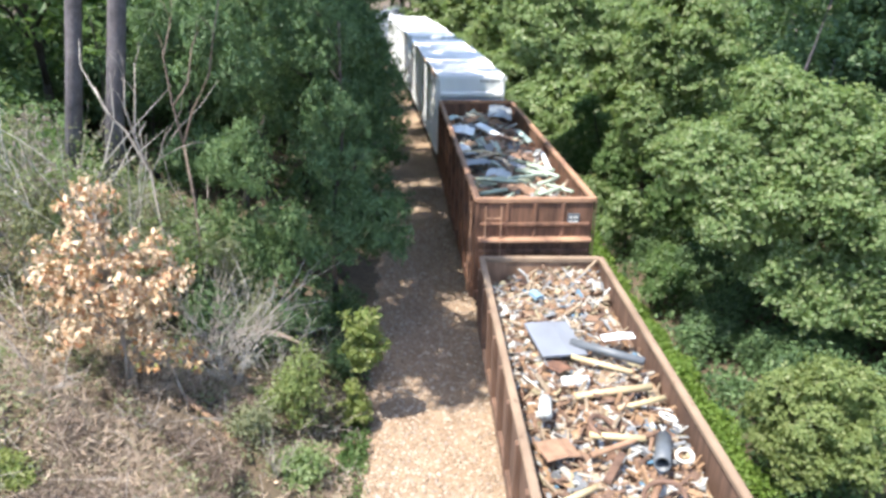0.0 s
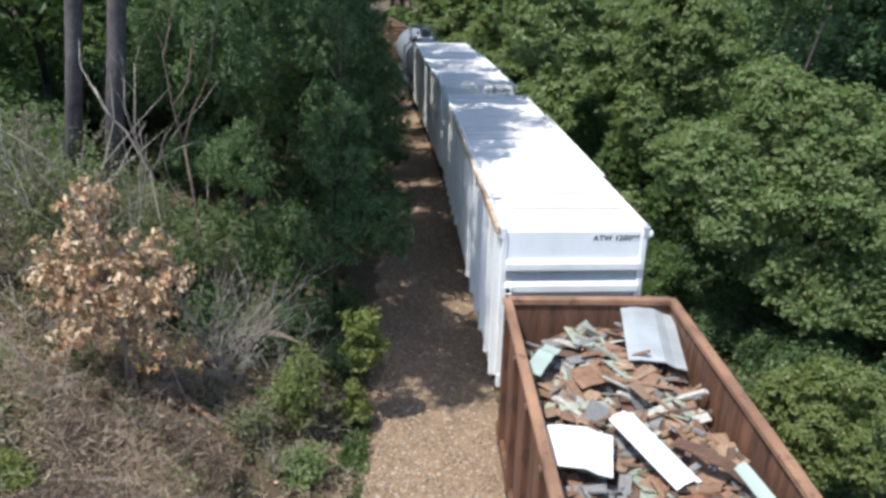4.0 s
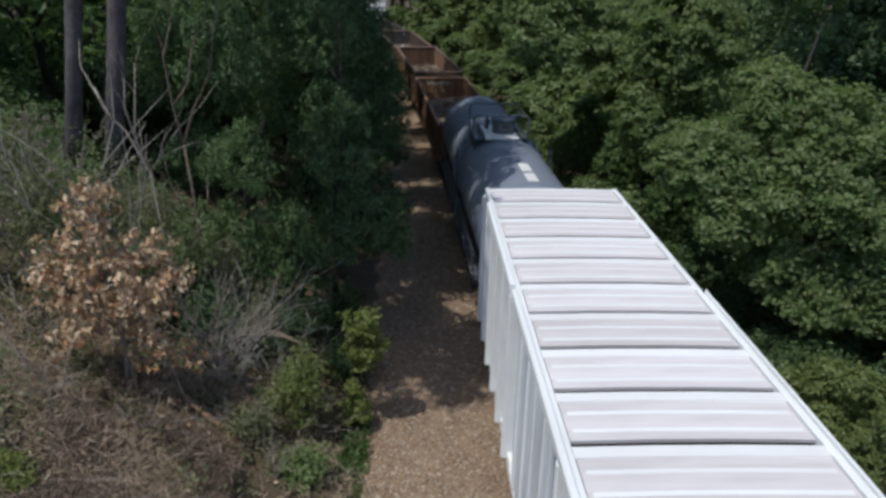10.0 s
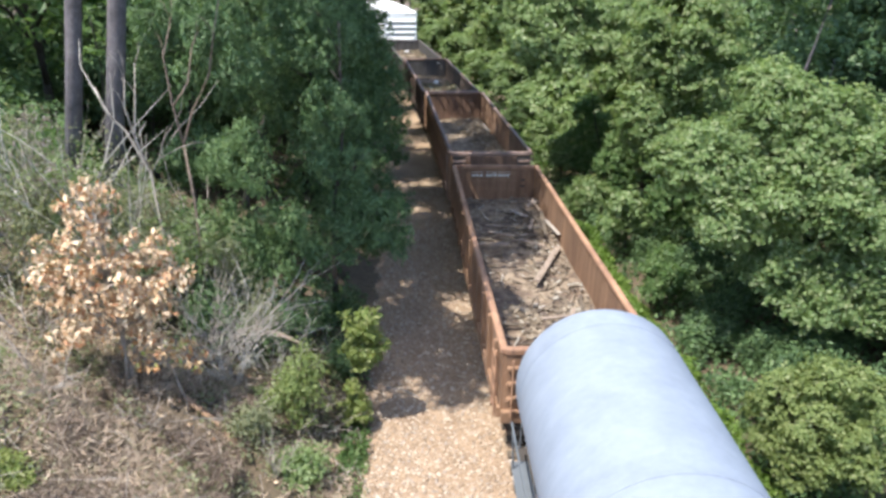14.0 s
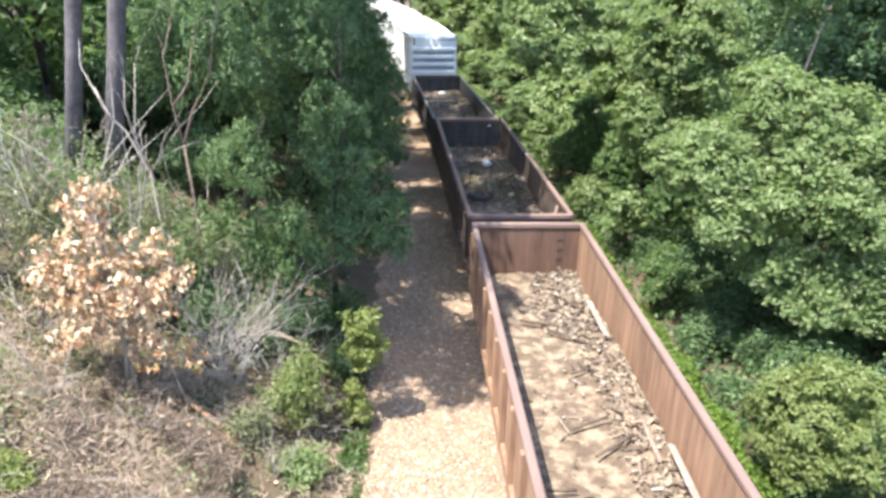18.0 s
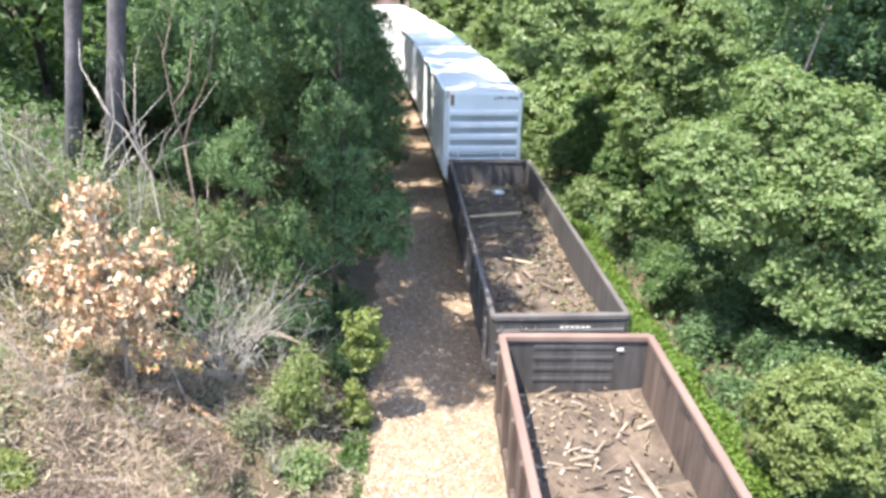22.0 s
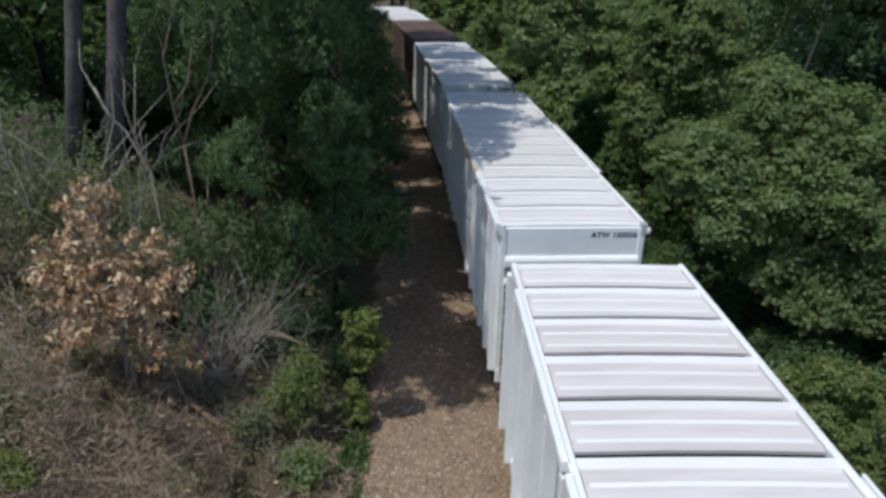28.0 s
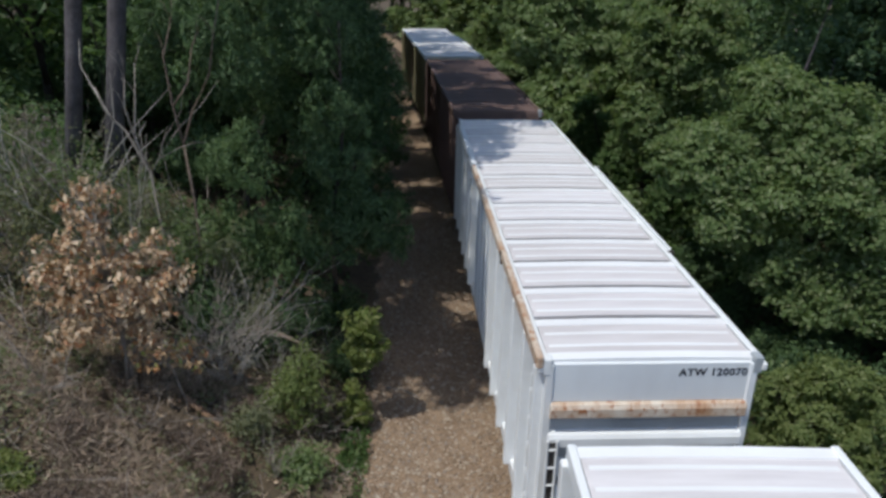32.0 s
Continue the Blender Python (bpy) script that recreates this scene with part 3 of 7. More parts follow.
    mesh_from("crown", v, f, mat, ob)
    return ob


def again(ob, x, y, turn, size=1.0, label="", z=None):
    o = copy_thing(ob, pose(x, y, float(height(x, y)) - 0.05 if z is None else z, 0, 0, turn))
    o.scale = (size, size, size * (0.92 + 0.16 * ((x * 7.3 + y * 3.1) % 1)))
    return tagged(o, label)


def twigs(bm, rr, base, n, length, r0, spread=0.8, up=1.0, forks=3, seg=3):
    """Bare, crooked branches with forks from one base."""
    for _ in range(n):
        d = Vector((rr.uniform(-spread, spread), rr.uniform(-spread, spread), up * rr.uniform(0.5, 1.2))).normalized()
        p, pts = Vector(base), [Vector(base)]
        L = length * rr.uniform(0.6, 1.15)
        for k in range(5):
            d = (d + Vector((rr.uniform(-.25, .25), rr.uniform(-.25, .25), rr.uniform(-.18, .22)))).normalized()
            p = p + d * L / 5
            pts.append(p.copy())
        stem = []
        tube(bm, pts, [r0 * (1 - 0.17 * k) for k in range(6)], seg, False, keep=stem)
        for _ in range(forks):
            k = rr.randint(1, 4)
            q, e, fp = pts[k].copy(), (pts[k + 1] - pts[k]).normalized(), [pts[k].copy()]
            e = (e + Vector((rr.uniform(-.9, .9), rr.uniform(-.9, .9), rr.uniform(-.3, .6)))).normalized()
            for j in range(3):
                e = (e + Vector((rr.uniform(-.3, .3), rr.uniform(-.3, .3), rr.uniform(-.2, .2)))).normalized()
                q = q + e * L * 0.16
                fp.append(q.copy())
            tube(bm, fp, [r0 * 0.55, r0 * 0.4, r0 * 0.3, r0 * 0.15], seg, False, root=stem[k])
    return bm


def cover(name, label, category, s_range, l_range, n, size, mat, seed, top=0.6, aspect=0.55, patch=1.6, up=0.6, droop=0.0, clump=1.0, bare=()):
    """Low plants over a stretch of ground, in uneven patches; too many to count."""
    r = np.random.default_rng(seed)
    k = n * 3
    s, l = r.uniform(*s_range, k), r.uniform(*l_range, k)
    x, y, _ = track(s, l)
    w = 0.5 + 0.5 * np.sin(x * patch + 2 * np.sin(y * patch * 0.6 + seed)) * np.sin(y * patch * 0.8 + seed * 1.7)
    for bx_, by_, br_ in bare:
        w = np.where(np.hypot(x - bx_, y - by_) < br_, -9.0, w)
    keep = np.argsort(-(w * clump + r.random(k) * 0.9))[:n]
    x, y, w = x[keep], y[keep], w[keep]
    z = height(x, y) + top * (0.25 + w) * r.random(n) ** 0.8 * 0.8
    v, f = leaves(np.stack([x, y, z], 1), np.full(n, 0.05), np.ones(n, int), size, seed + 1, aspect, up, 0.5, droop)
    return tagged(mesh_from(name, v, f, mat), label, category, kind="stuff")


# ---- the woods, west side ----
tree("dead_sapling", "small sapling hung with dried tan leaves on the bank", "tree", -9.35, 12.5, [(-9.3, 12.3, 4.0, 1.65, 0.9, 1.2, 46), (-9.55, 12.4, 5.4, 0.6, 0.5, 0.7, 10), (-9.3, 12.2, 2.95, 1.4, 0.8, 0.5, 14)],
     M_LEAF_DEAD, 0.135, 17, lobe=(0.18, 0.34), sub=9, per=6, sub_r=0.12, trunk=0.045, bark=M_TWIG, aspect=0.5, up=0.7, droop=0.9, flat=1.0, low=-0.9, gap=0.95, stems=2, limb=0.5)
tree("dead_sapling", "low sapling with a few rust-brown dried leaves", "tree", -8.2, 12.4, [(-8.4, 12.3, 2.5, 0.9, 0.5, 0.4, 14)],
     M_LEAF_RUST, 0.13, 13, lobe=(0.16, 0.28), sub=4, per=5, sub_r=0.1, trunk=0.025, bark=M_TWIG, aspect=0.5, up=0.7, droop=0.9, flat=1.0, low=-0.9, gap=1.3, limb=0.5)
tree("young_sapling", "slender sapling with yellow-green leaves at the gravel's edge", "tree", -4.95, 14.1, [(-4.85, 14.1, 1.75, 0.5, 0.4, 1.1, 14), (-5.05, 13.9, 0.35, 0.4, 0.35, 0.6, 8)],
     M_LEAF_FRESH, 0.12, 12, lobe=(0.17, 0.32), sub=12, per=9, sub_r=0.13, trunk=0.03, aspect=0.6, gap=1.1, low=-0.8)
for i, (x, y, r, h, mat, lab) in enumerate((
        (-6.3, 13.2, 0.8, 1.5, M_LEAF_BUSH, "low yellow-green shrub on the bank"), (-5.85, 11.7, 0.4, 0.5, M_LEAF_LIME, "sparse yellow-green weed clump on the bank"),
        (-6.9, 12.2, 0.5, 0.8, M_LEAF_GREY, "low grey-green shrub on the bank"), (-12.2, 15.5, 1.1, 2.2, M_LEAF_GREY, "tall grey-green shrub among dead stems"),
        (-13.4, 14.6, 0.9, 1.8, M_LEAF_GREY, "tall grey-green shrub among dead stems"), (-11.0, 16.9, 1.0, 2.0, M_LEAF_MID, "leafy green shrub on the bank"),
        (-9.4, 16.8, 1.1, 2.0, M_LEAF_DARK, "leafy green shrub on the bank"), (-8.1, 16.4, 0.9, 1.8, M_LEAF_DARK, "leafy green shrub on the bank"),
        (-6.6, 16.6, 0.9, 1.5, M_LEAF_DARK, "dark leafy shrub at the foot of the cedars"), (-13.6, 18.6, 1.4, 2.6, M_LEAF_MID, "leafy green shrub on the bank"),
        (-5.9, 18.3, 0.7, 1.2, M_LEAF_DARK, "dark leafy shrub at the foot of the cedars"), (-9.9, 14.6, 0.9, 1.7, M_LEAF_DARK, "leafy green shrub on the bank"),
        (-11.2, 14.2, 0.8, 1.6, M_LEAF_GREY, "tall grey-green shrub among dead stems"), (-8.4, 14.9, 0.7, 1.3, M_LEAF_DARK, "dark leafy shrub at the foot of the cedars"),
        (-7.2, 15.6, 0.7, 1.2, M_LEAF_DARK, "dark leafy shrub at the foot of the cedars"), (-5.5, 15.9, 0.5, 1.1, M_LEAF_DARK, "leafy green shrub on the bank"), (-12.3, 17.6, 1.1, 2.4, M_LEAF_MID, "leafy green shrub on the bank"))):
    plant("shrub", lab, "shrub", x, y, r, r, h * 0.5, h * 0.6, mat, 0.09 if mat is M_LEAF_GREY else 0.10, 40, 34 if mat is M_LEAF_GREY else 60, 30 + i, trunk=0.03, bark=M_TWIG, cr=(0.18, 0.4), hollow=0.2, up=0.8)

# cedars that line the path
C_LAB = "dark green cedar with soft hanging foliage"
C_KIND = dict(lobe=(0.5, 0.95), sub=50, per=20, sub_r=0.2, aspect=0.36, up=0.35, droop=0.9, flat=1.1, low=-0.6, gap=1.08, group="cedars along the path", trunk=0.09, limb=0.3)
for x, y, seed, mat, label, masses in (
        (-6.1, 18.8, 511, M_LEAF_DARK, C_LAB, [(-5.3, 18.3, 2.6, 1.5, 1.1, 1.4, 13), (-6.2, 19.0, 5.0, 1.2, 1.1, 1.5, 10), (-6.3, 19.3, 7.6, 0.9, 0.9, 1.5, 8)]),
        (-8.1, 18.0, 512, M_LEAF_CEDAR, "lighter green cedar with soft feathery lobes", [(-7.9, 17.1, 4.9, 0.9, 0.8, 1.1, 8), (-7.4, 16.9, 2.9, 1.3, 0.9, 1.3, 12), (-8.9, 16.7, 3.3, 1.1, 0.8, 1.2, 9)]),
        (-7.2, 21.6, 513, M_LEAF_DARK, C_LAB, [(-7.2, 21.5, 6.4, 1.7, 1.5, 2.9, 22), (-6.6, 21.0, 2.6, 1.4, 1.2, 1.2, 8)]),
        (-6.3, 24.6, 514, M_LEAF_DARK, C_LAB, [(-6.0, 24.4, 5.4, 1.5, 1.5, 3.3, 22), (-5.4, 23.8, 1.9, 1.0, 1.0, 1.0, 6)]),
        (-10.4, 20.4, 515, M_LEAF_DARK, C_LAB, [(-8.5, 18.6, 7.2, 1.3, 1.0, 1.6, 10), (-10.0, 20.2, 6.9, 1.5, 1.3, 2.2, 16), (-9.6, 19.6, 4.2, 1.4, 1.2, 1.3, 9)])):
    tree("cedar_tree", label, "tree", x, y, masses, mat, 0.125, seed, **C_KIND)
tree("young_sapling", "leafy yellow-green sapling between the pines", "tree", -12.4, 19.6, [(-12.0, 19.3, 7.4, 0.7, 0.5, 1.2, 4)], M_LEAF_MID, 0.13, 518, lobe=(0.22, 0.4), sub=10, per=7, sub_r=0.2, trunk=0.05, up=0.6)
cedar = tree("cedar_tree", C_LAB, "tree", -7.4, 29.2, [(-7.2, 29.0, 5.2, 1.9, 1.8, 4.2, 30), (-6.4, 28.4, 1.8, 1.2, 1.2, 1.0, 6)], M_LEAF_DARK, 0.19, 516, **{**C_KIND, "per": 10, "sub": 32, "lobe": (0.55, 1.0)})
for x, y, turn, size in ((-11.2, 29.5, 20, 1.15), (-13.0, 24.6, 10, 1.0), (-6.0, 33.0, 100, 0.7), (-7.6, 37.5, 10, 0.75), (-9.6, 25.8, 230, 0.95)):
    again(cedar, x, y, turn, size)
# the paler leaves paint distance haze on the far cedars
far_cedar = plant("cedar_tree", "dark green cedar with soft hanging foliage", "tree", -8.9, 34.5, 2.6, 2.6, 4.0, 4.6, M_LEAF_CEDAR, 0.34, 52, 140, 52,
                  trunk=0.16, aspect=0.32, up=0.75, droop=0.8, shell=0.72, hollow=0.72, cr=(0.55, 1.1), group="cedars along the path", squash=0.9)
for x, y, turn, size in ((-9.8, 40.5, 110, 1.05), (-12.8, 37.5, 160, 1.3), (-10.7, 47.5, 40, 1.05), (-11.9, 55.5, 220, 1.1), (-14.5, 45.0, 300, 1.4),
                         (-13.8, 63.5, 15, 1.2), (-15.8, 72.5, 95, 1.3), (-17.0, 31.0, 95, 1.3), (-17.6, 81.0, 0, 1.3), (-20.5, 90.0, 70, 1.4)):
    again(far_cedar, x, y, turn, size)
# tall trees whose crowns reach over the line
for i, (x, y, r, h, lx, ly, cr) in enumerate(((-12.75, 18.0, 0.19, 14.5, 3.9, -5.4, 3.0), (-11.85, 18.2, 0.215, 15.0, 4.4, 0.6, 3.2))):
    ob = thing("pine_tree", "tall pine with a bare grey trunk leaning to the line", "tree", "pines", pose(x, y, float(height(x, y)) - 0.05))
    t = 0.165
    bm = bmesh.new()
    tube(bm, [(0, 0, 0), (t * h * 0.3, 0, h * 0.3), (t * h * 0.62, 0.04, h * 0.65), (t * h * 0.9, 0, h)], [r * 1.15, r, r * 0.9, r * 0.6], 14)
    smooth(part("trunk", bm, M_PINE_BARK, ob))
    c, q = crown_clumps(70 + i, 40, cr, cr, 1.6, 0.5, 0.95, 0.4)
    c += np.array([lx, ly, h - 2.0])
    for k in range(9):
        e = Vector(c[k * 3])
        u = 0.68 + 0.03 * k
        bm = tube(bmesh.new(), [(t * h * u, 0, h * u), Vector((t * h * u, 0, h * (u + 0.02))).lerp(e, 0.5) + Vector((0, 0, 0.4)), e], [r * 0.5, r * 0.3, r * 0.12], 5)
        smooth(part("limb", bm, M_PINE_BARK, ob))
    v, f = leaves(c, q, 190, 0.27, 75 + i, 0.5, 0.6)
    mesh_from("crown", v, f, M_LEAF_MID, ob)
over = plant("oak_tree", "tall oak whose ragged crown reaches over the line", "tree", -9.8, 24.0, 3.6, 3.4, 2.4, 11.5, M_LEAF_MID, 0.3, 50, 165, 61,
             trunk=0.2, cr=(0.5, 1.05), group="tall trees in the woods", lean=(3.3, -0.4))
for x, y, turn, size in ((-8.6, 28.0, 10, 1.0), (-10.6, 33.5, -12, 1.05), (-9.8, 40.0, 8, 1.0), (-11.0, 46.5, 20, 1.1), (-12.0, 54.5, 160, 1.1), (-14.5, 63.0, 170, 1.15)):
    again(over, x, y, turn, size)
broad = plant("oak_tree", "tall broad-leaved tree with a ragged green crown", "tree", -15.5, 36.0, 3.4, 3.4, 4.2, 7.2, M_LEAF_MID, 0.36, 90, 44, 62,
              trunk=0.22, cr=(0.6, 1.25), group="tall trees in the woods", up=0.8)
for x, y, turn, size in ((-16.0, 24.0, 140, 0.95), (-19.0, 31.0, 230, 1.1), (-19.5, 40.0, 20, 1.1), (-16.0, 52.0, 100, 1.05), (-21.5, 24.5, 80, 1.1),
                         (-20.0, 50.0, 170, 1.2), (-18.0, 62.0, 250, 1.1), (-23.0, 70.0, 120, 1.2), (-21.0, 80.0, 60, 1.2), (-25.5, 36.0, 200, 1.3), (-28.0, 50.0, 120, 1.3)):
    again(broad, x, y, turn, size)
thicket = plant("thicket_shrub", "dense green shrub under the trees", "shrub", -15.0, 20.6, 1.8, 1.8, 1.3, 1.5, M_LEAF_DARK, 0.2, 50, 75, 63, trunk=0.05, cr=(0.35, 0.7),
                group="undergrowth of the woods", up=0.8)
for x, y, turn, size in ((-17.5, 22.0, 30, 1.2), (-14.0, 29.0, 80, 1.2), (-16.5, 27.5, 130, 1.3), (-20.0, 27.0, 180, 1.4), (-13.5, 34.0, 230, 1.2), (-17.0, 34.5, 280, 1.4),
                         (-21.0, 34.0, 330, 1.5), (-24.5, 30.0, 20, 1.5), (-14.8, 41.5, 60, 1.4), (-19.0, 45.5, 110, 1.5), (-15.5, 58.0, 160, 1.5), (-18.5, 20.0, 10, 1.1), (-21.5, 40.0, 240, 1.6)):
    again(thicket, x, y, turn, size)

# ---- the woods, east side ----
B_KIND = dict(inner=0.4, gap=0.74, group="trees beside the line", up=0.55, flat=0.6, low=-0.45)
tree("maple_tree", "spreading maple with sunlit pale green leaves beside the line", "tree", 6.9, 19.6,
     [(6.7, 18.4, 4.4, 3.3, 2.4, 2.6, 38), (3.8, 18.4, 4.9, 1.5, 1.2, 0.9, 9), (5.6, 17.6, 2.3, 1.1, 0.9, 0.9, 7), (9.8, 18.8, 4.5, 2.3, 2.0, 2.3, 16), (5.2, 19.0, 6.6, 1.0, 0.9, 0.7, 6), (4.6, 21.0, 4.5, 1.5, 1.2, 0.9, 8), (7.7, 17.0, 2.4, 1.4, 0.9, 1.2, 9), (9.6, 17.4, 2.4, 1.2, 0.9, 1.3, 7), (6.4, 17.0, 1.5, 1.1, 0.7, 0.8, 8), (8.3, 16.6, 1.4, 1.2, 0.7, 0.8, 8), (10.4, 16.8, 1.4, 1.2, 0.7, 0.9, 7), (4.0, 17.4, 3.5, 1.0, 0.7, 0.8, 9), (3.1, 18.4, 4.6, 0.9, 0.7, 0.8, 7)],
     M_LEAF_PALE, 0.155, 81, lobe=(0.5, 1.0), sub=34, per=18, sub_r=0.3, trunk=0.13, **B_KIND)
tree("ash_tree", "tall leafy tree with mid-green drooping boughs", "tree", 5.9, 28.2,
     [(5.7, 27.6, 6.5, 2.5, 2.1, 2.6, 24), (4.2, 27.0, 4.0, 1.1, 1.0, 1.3, 7), (6.0, 27.2, 3.6, 1.5, 1.2, 1.0, 7)],
     M_LEAF_PALE, 0.2, 86, lobe=(0.6, 1.1), sub=40, per=18, sub_r=0.32, trunk=0.07, droop=0.2, **B_KIND)
tree("ash_tree", "tree with bright hanging sprays over a dark trunk", "tree", 4.2, 32.2,
     [(1.2, 31.4, 7.4, 2.3, 1.5, 1.1, 20), (3.8, 32.0, 7.4, 1.3, 1.2, 0.9, 7), (1.0, 30.3, 6.1, 1.7, 0.7, 0.8, 13), (3.0, 30.6, 6.1, 1.2, 0.7, 0.9, 9)],
     M_LEAF_LIME, 0.26, 87, lobe=(0.55, 1.0), sub=38, per=15, sub_r=0.34, trunk=0.05, droop=0.2, aspect=0.4, **{**B_KIND, "inner": 0.1})
tree("ash_tree", "dim green tree standing deeper in the woods", "tree", 13.2, 28.0,
     [(12.9, 27.6, 7.2, 2.4, 2.0, 2.6, 18), (15.0, 25.5, 6.0, 1.8, 1.8, 2.2, 10)],
     M_LEAF_DARK, 0.24, 88, lobe=(0.65, 1.1), sub=34, per=12, sub_r=0.32, trunk=0.13, stems=3, droop=0.5, **B_KIND)
far_pale = tree("maple_tree", "broad tree with sunlit pale green leaves over dark gaps", "tree", 7.2, 37.5, [(7.2, 37.5, 4.4, 3.4, 3.2, 4.4, 44)],
                M_LEAF_PALE, 0.42, 82, lobe=(0.8, 1.35), sub=22, per=9, sub_r=0.4, trunk=0.16, **{**B_KIND, "gap": 0.85, "inner": 0.0})
for x, y, turn, size in ((4.8, 56.0, 240, 1.05), (9.0, 54.0, 310, 1.3), (2.9, 66.0, 20, 1.1), (7.0, 66.5, 90, 1.3),
                         (0.6, 76.0, 60, 1.2), (-2.5, 85.0, 140, 1.2)):
    again(far_pale, x, y, turn, size)
for x, y, seed, label, masses in (
        (5.4, 24.2, 441, "dim leafy shrub under the boughs of the trees", [(5.0, 24.0, 1.9, 1.2, 0.9, 1.2, 12), (6.6, 23.4, 1.9, 1.2, 0.9, 1.3, 10)]),
        (4.4, 30.2, 446, "leafy green shrub under hanging boughs", [(4.3, 30.0, 1.5, 1.1, 0.9, 1.7, 12)]),
        (8.2, 22.4, 451, "dim leafy shrub under the boughs of the trees", [(8.0, 22.2, 1.9, 1.3, 0.9, 1.5, 12)])):
    tree("shrub", label, "shrub", x, y, masses, M_LEAF_MID, 0.17, seed, lobe=(0.4, 0.75), sub=26, per=12, sub_r=0.24, trunk=0.035, up=0.4, gap=0.75, stems=2, inner=0.4, group="shrubs at the edge of the woods")
tree("shrub", "dark leafy shrub under hanging boughs", "shrub", 3.7, 33.8, [(3.6, 33.8, 1.6, 1.2, 0.9, 2.2, 14)], M_LEAF_MID, 0.18, 456, lobe=(0.4, 0.7), sub=24, per=12, sub_r=0.26, trunk=0.035, up=0.4, gap=0.78, stems=2,
     group="shrubs at the edge of the woods")
# tall oaks with crowns added out of view to shade the wood behind the maple
for x, y, seed in ((9.3, 25.0, 471), (12.6, 24.0, 474)):
    plant("oak_tree", "tall oak with a grey trunk behind the maple", "tree", x, y, 3.4, 3.2, 2.2, 14.5, M_LEAF_MID, 0.34, 46, 120, seed, trunk=0.11, bark=M_PINE_BARK, cr=(0.6, 1.1), group="tall trees in the woods")
# dark leaves here paint the shade between the brighter crowns
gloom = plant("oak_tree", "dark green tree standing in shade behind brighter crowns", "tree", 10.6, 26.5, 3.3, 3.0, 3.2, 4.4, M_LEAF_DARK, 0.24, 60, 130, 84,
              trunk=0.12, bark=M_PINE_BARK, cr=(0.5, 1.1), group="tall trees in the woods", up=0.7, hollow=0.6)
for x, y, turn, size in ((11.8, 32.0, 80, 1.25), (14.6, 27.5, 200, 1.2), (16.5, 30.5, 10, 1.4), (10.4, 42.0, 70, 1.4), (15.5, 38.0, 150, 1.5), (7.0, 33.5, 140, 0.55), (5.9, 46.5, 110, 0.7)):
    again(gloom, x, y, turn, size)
for x, y, turn, size in ((14.5, 32.0, 50, 1.05), (20.0, 34.0, 120, 1.15), (13.5, 49.0, 190, 1.15), (12.0, 63.0, 260, 1.25), (20.5, 46.0, 330, 1.3), (5.5, 80.0, 10, 1.2),
                         (-5.5, 95.0, 70, 1.2), (-8.2, 101.0, 150, 1.3), (1.5, 96.0, 150, 1.3), (-21.0, 98.0, 230, 1.3), (-27.0, 106.0, 10, 1.4), (10.0, 95.0, 0, 1.4), (-8.0, 112.0, 40, 1.5),
                         (-11.0, 117.0, 80, 1.6), (17.5, 24.5, 0, 1.0), (22.0, 60.0, 200, 1.4), (16.0, 78.0, 100, 1.5)):
    again(broad, x, y, turn, size)
tree("bush", "rounded yellow-green bush beside the train", "bush", 4.4, 12.4, [(4.4, 12.3, 0.95, 1.6, 1.4, 1.55, 36)],
     M_LEAF_BUSH, 0.105, 91, lobe=(0.3, 0.6), sub=24, per=20, sub_r=0.18, trunk=0.05, gap=0.8, stems=3, low=-0.5, up=0.5, inner=0.3)
tree("shrub", "leafy yellow-green shrub at the edge of the woods", "shrub", 3.6, 25.2, [(3.5, 25.0, 0.9, 1.05, 1.0, 1.1, 12)],
     M_LEAF_LIME, 0.18, 92, lobe=(0.35, 0.6), sub=20, per=12, sub_r=0.2, trunk=0.04, stems=2, up=0.5, gap=0.75)
tree("shrub", "dim leafy shrub beside the ballast", "shrub", 3.7, 21.0, [(3.6, 20.8, 0.3, 0.8, 0.8, 0.8, 9)],
     M_LEAF_MID, 0.16, 93, lobe=(0.3, 0.5), sub=20, per=12, sub_r=0.18, trunk=0.035, stems=2, up=0.5, gap=0.75)
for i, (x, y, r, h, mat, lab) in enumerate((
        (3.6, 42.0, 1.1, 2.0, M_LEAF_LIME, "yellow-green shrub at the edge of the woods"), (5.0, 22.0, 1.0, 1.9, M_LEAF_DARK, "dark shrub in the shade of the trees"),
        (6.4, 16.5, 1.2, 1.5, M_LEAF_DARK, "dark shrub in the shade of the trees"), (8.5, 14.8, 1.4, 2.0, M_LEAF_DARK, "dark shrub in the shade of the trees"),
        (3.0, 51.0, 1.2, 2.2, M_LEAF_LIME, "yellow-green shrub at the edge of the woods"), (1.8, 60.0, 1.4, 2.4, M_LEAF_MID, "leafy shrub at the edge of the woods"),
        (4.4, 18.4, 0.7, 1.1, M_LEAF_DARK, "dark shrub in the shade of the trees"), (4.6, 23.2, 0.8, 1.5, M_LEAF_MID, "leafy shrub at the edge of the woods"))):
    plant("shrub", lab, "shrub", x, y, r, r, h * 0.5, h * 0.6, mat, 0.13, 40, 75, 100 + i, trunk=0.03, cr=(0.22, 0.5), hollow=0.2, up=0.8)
# shade under the trees is put into the dark leaves of these shrubs
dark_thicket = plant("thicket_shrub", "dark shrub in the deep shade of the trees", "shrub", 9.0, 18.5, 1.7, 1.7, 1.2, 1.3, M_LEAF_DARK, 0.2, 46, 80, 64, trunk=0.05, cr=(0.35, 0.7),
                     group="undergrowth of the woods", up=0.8)
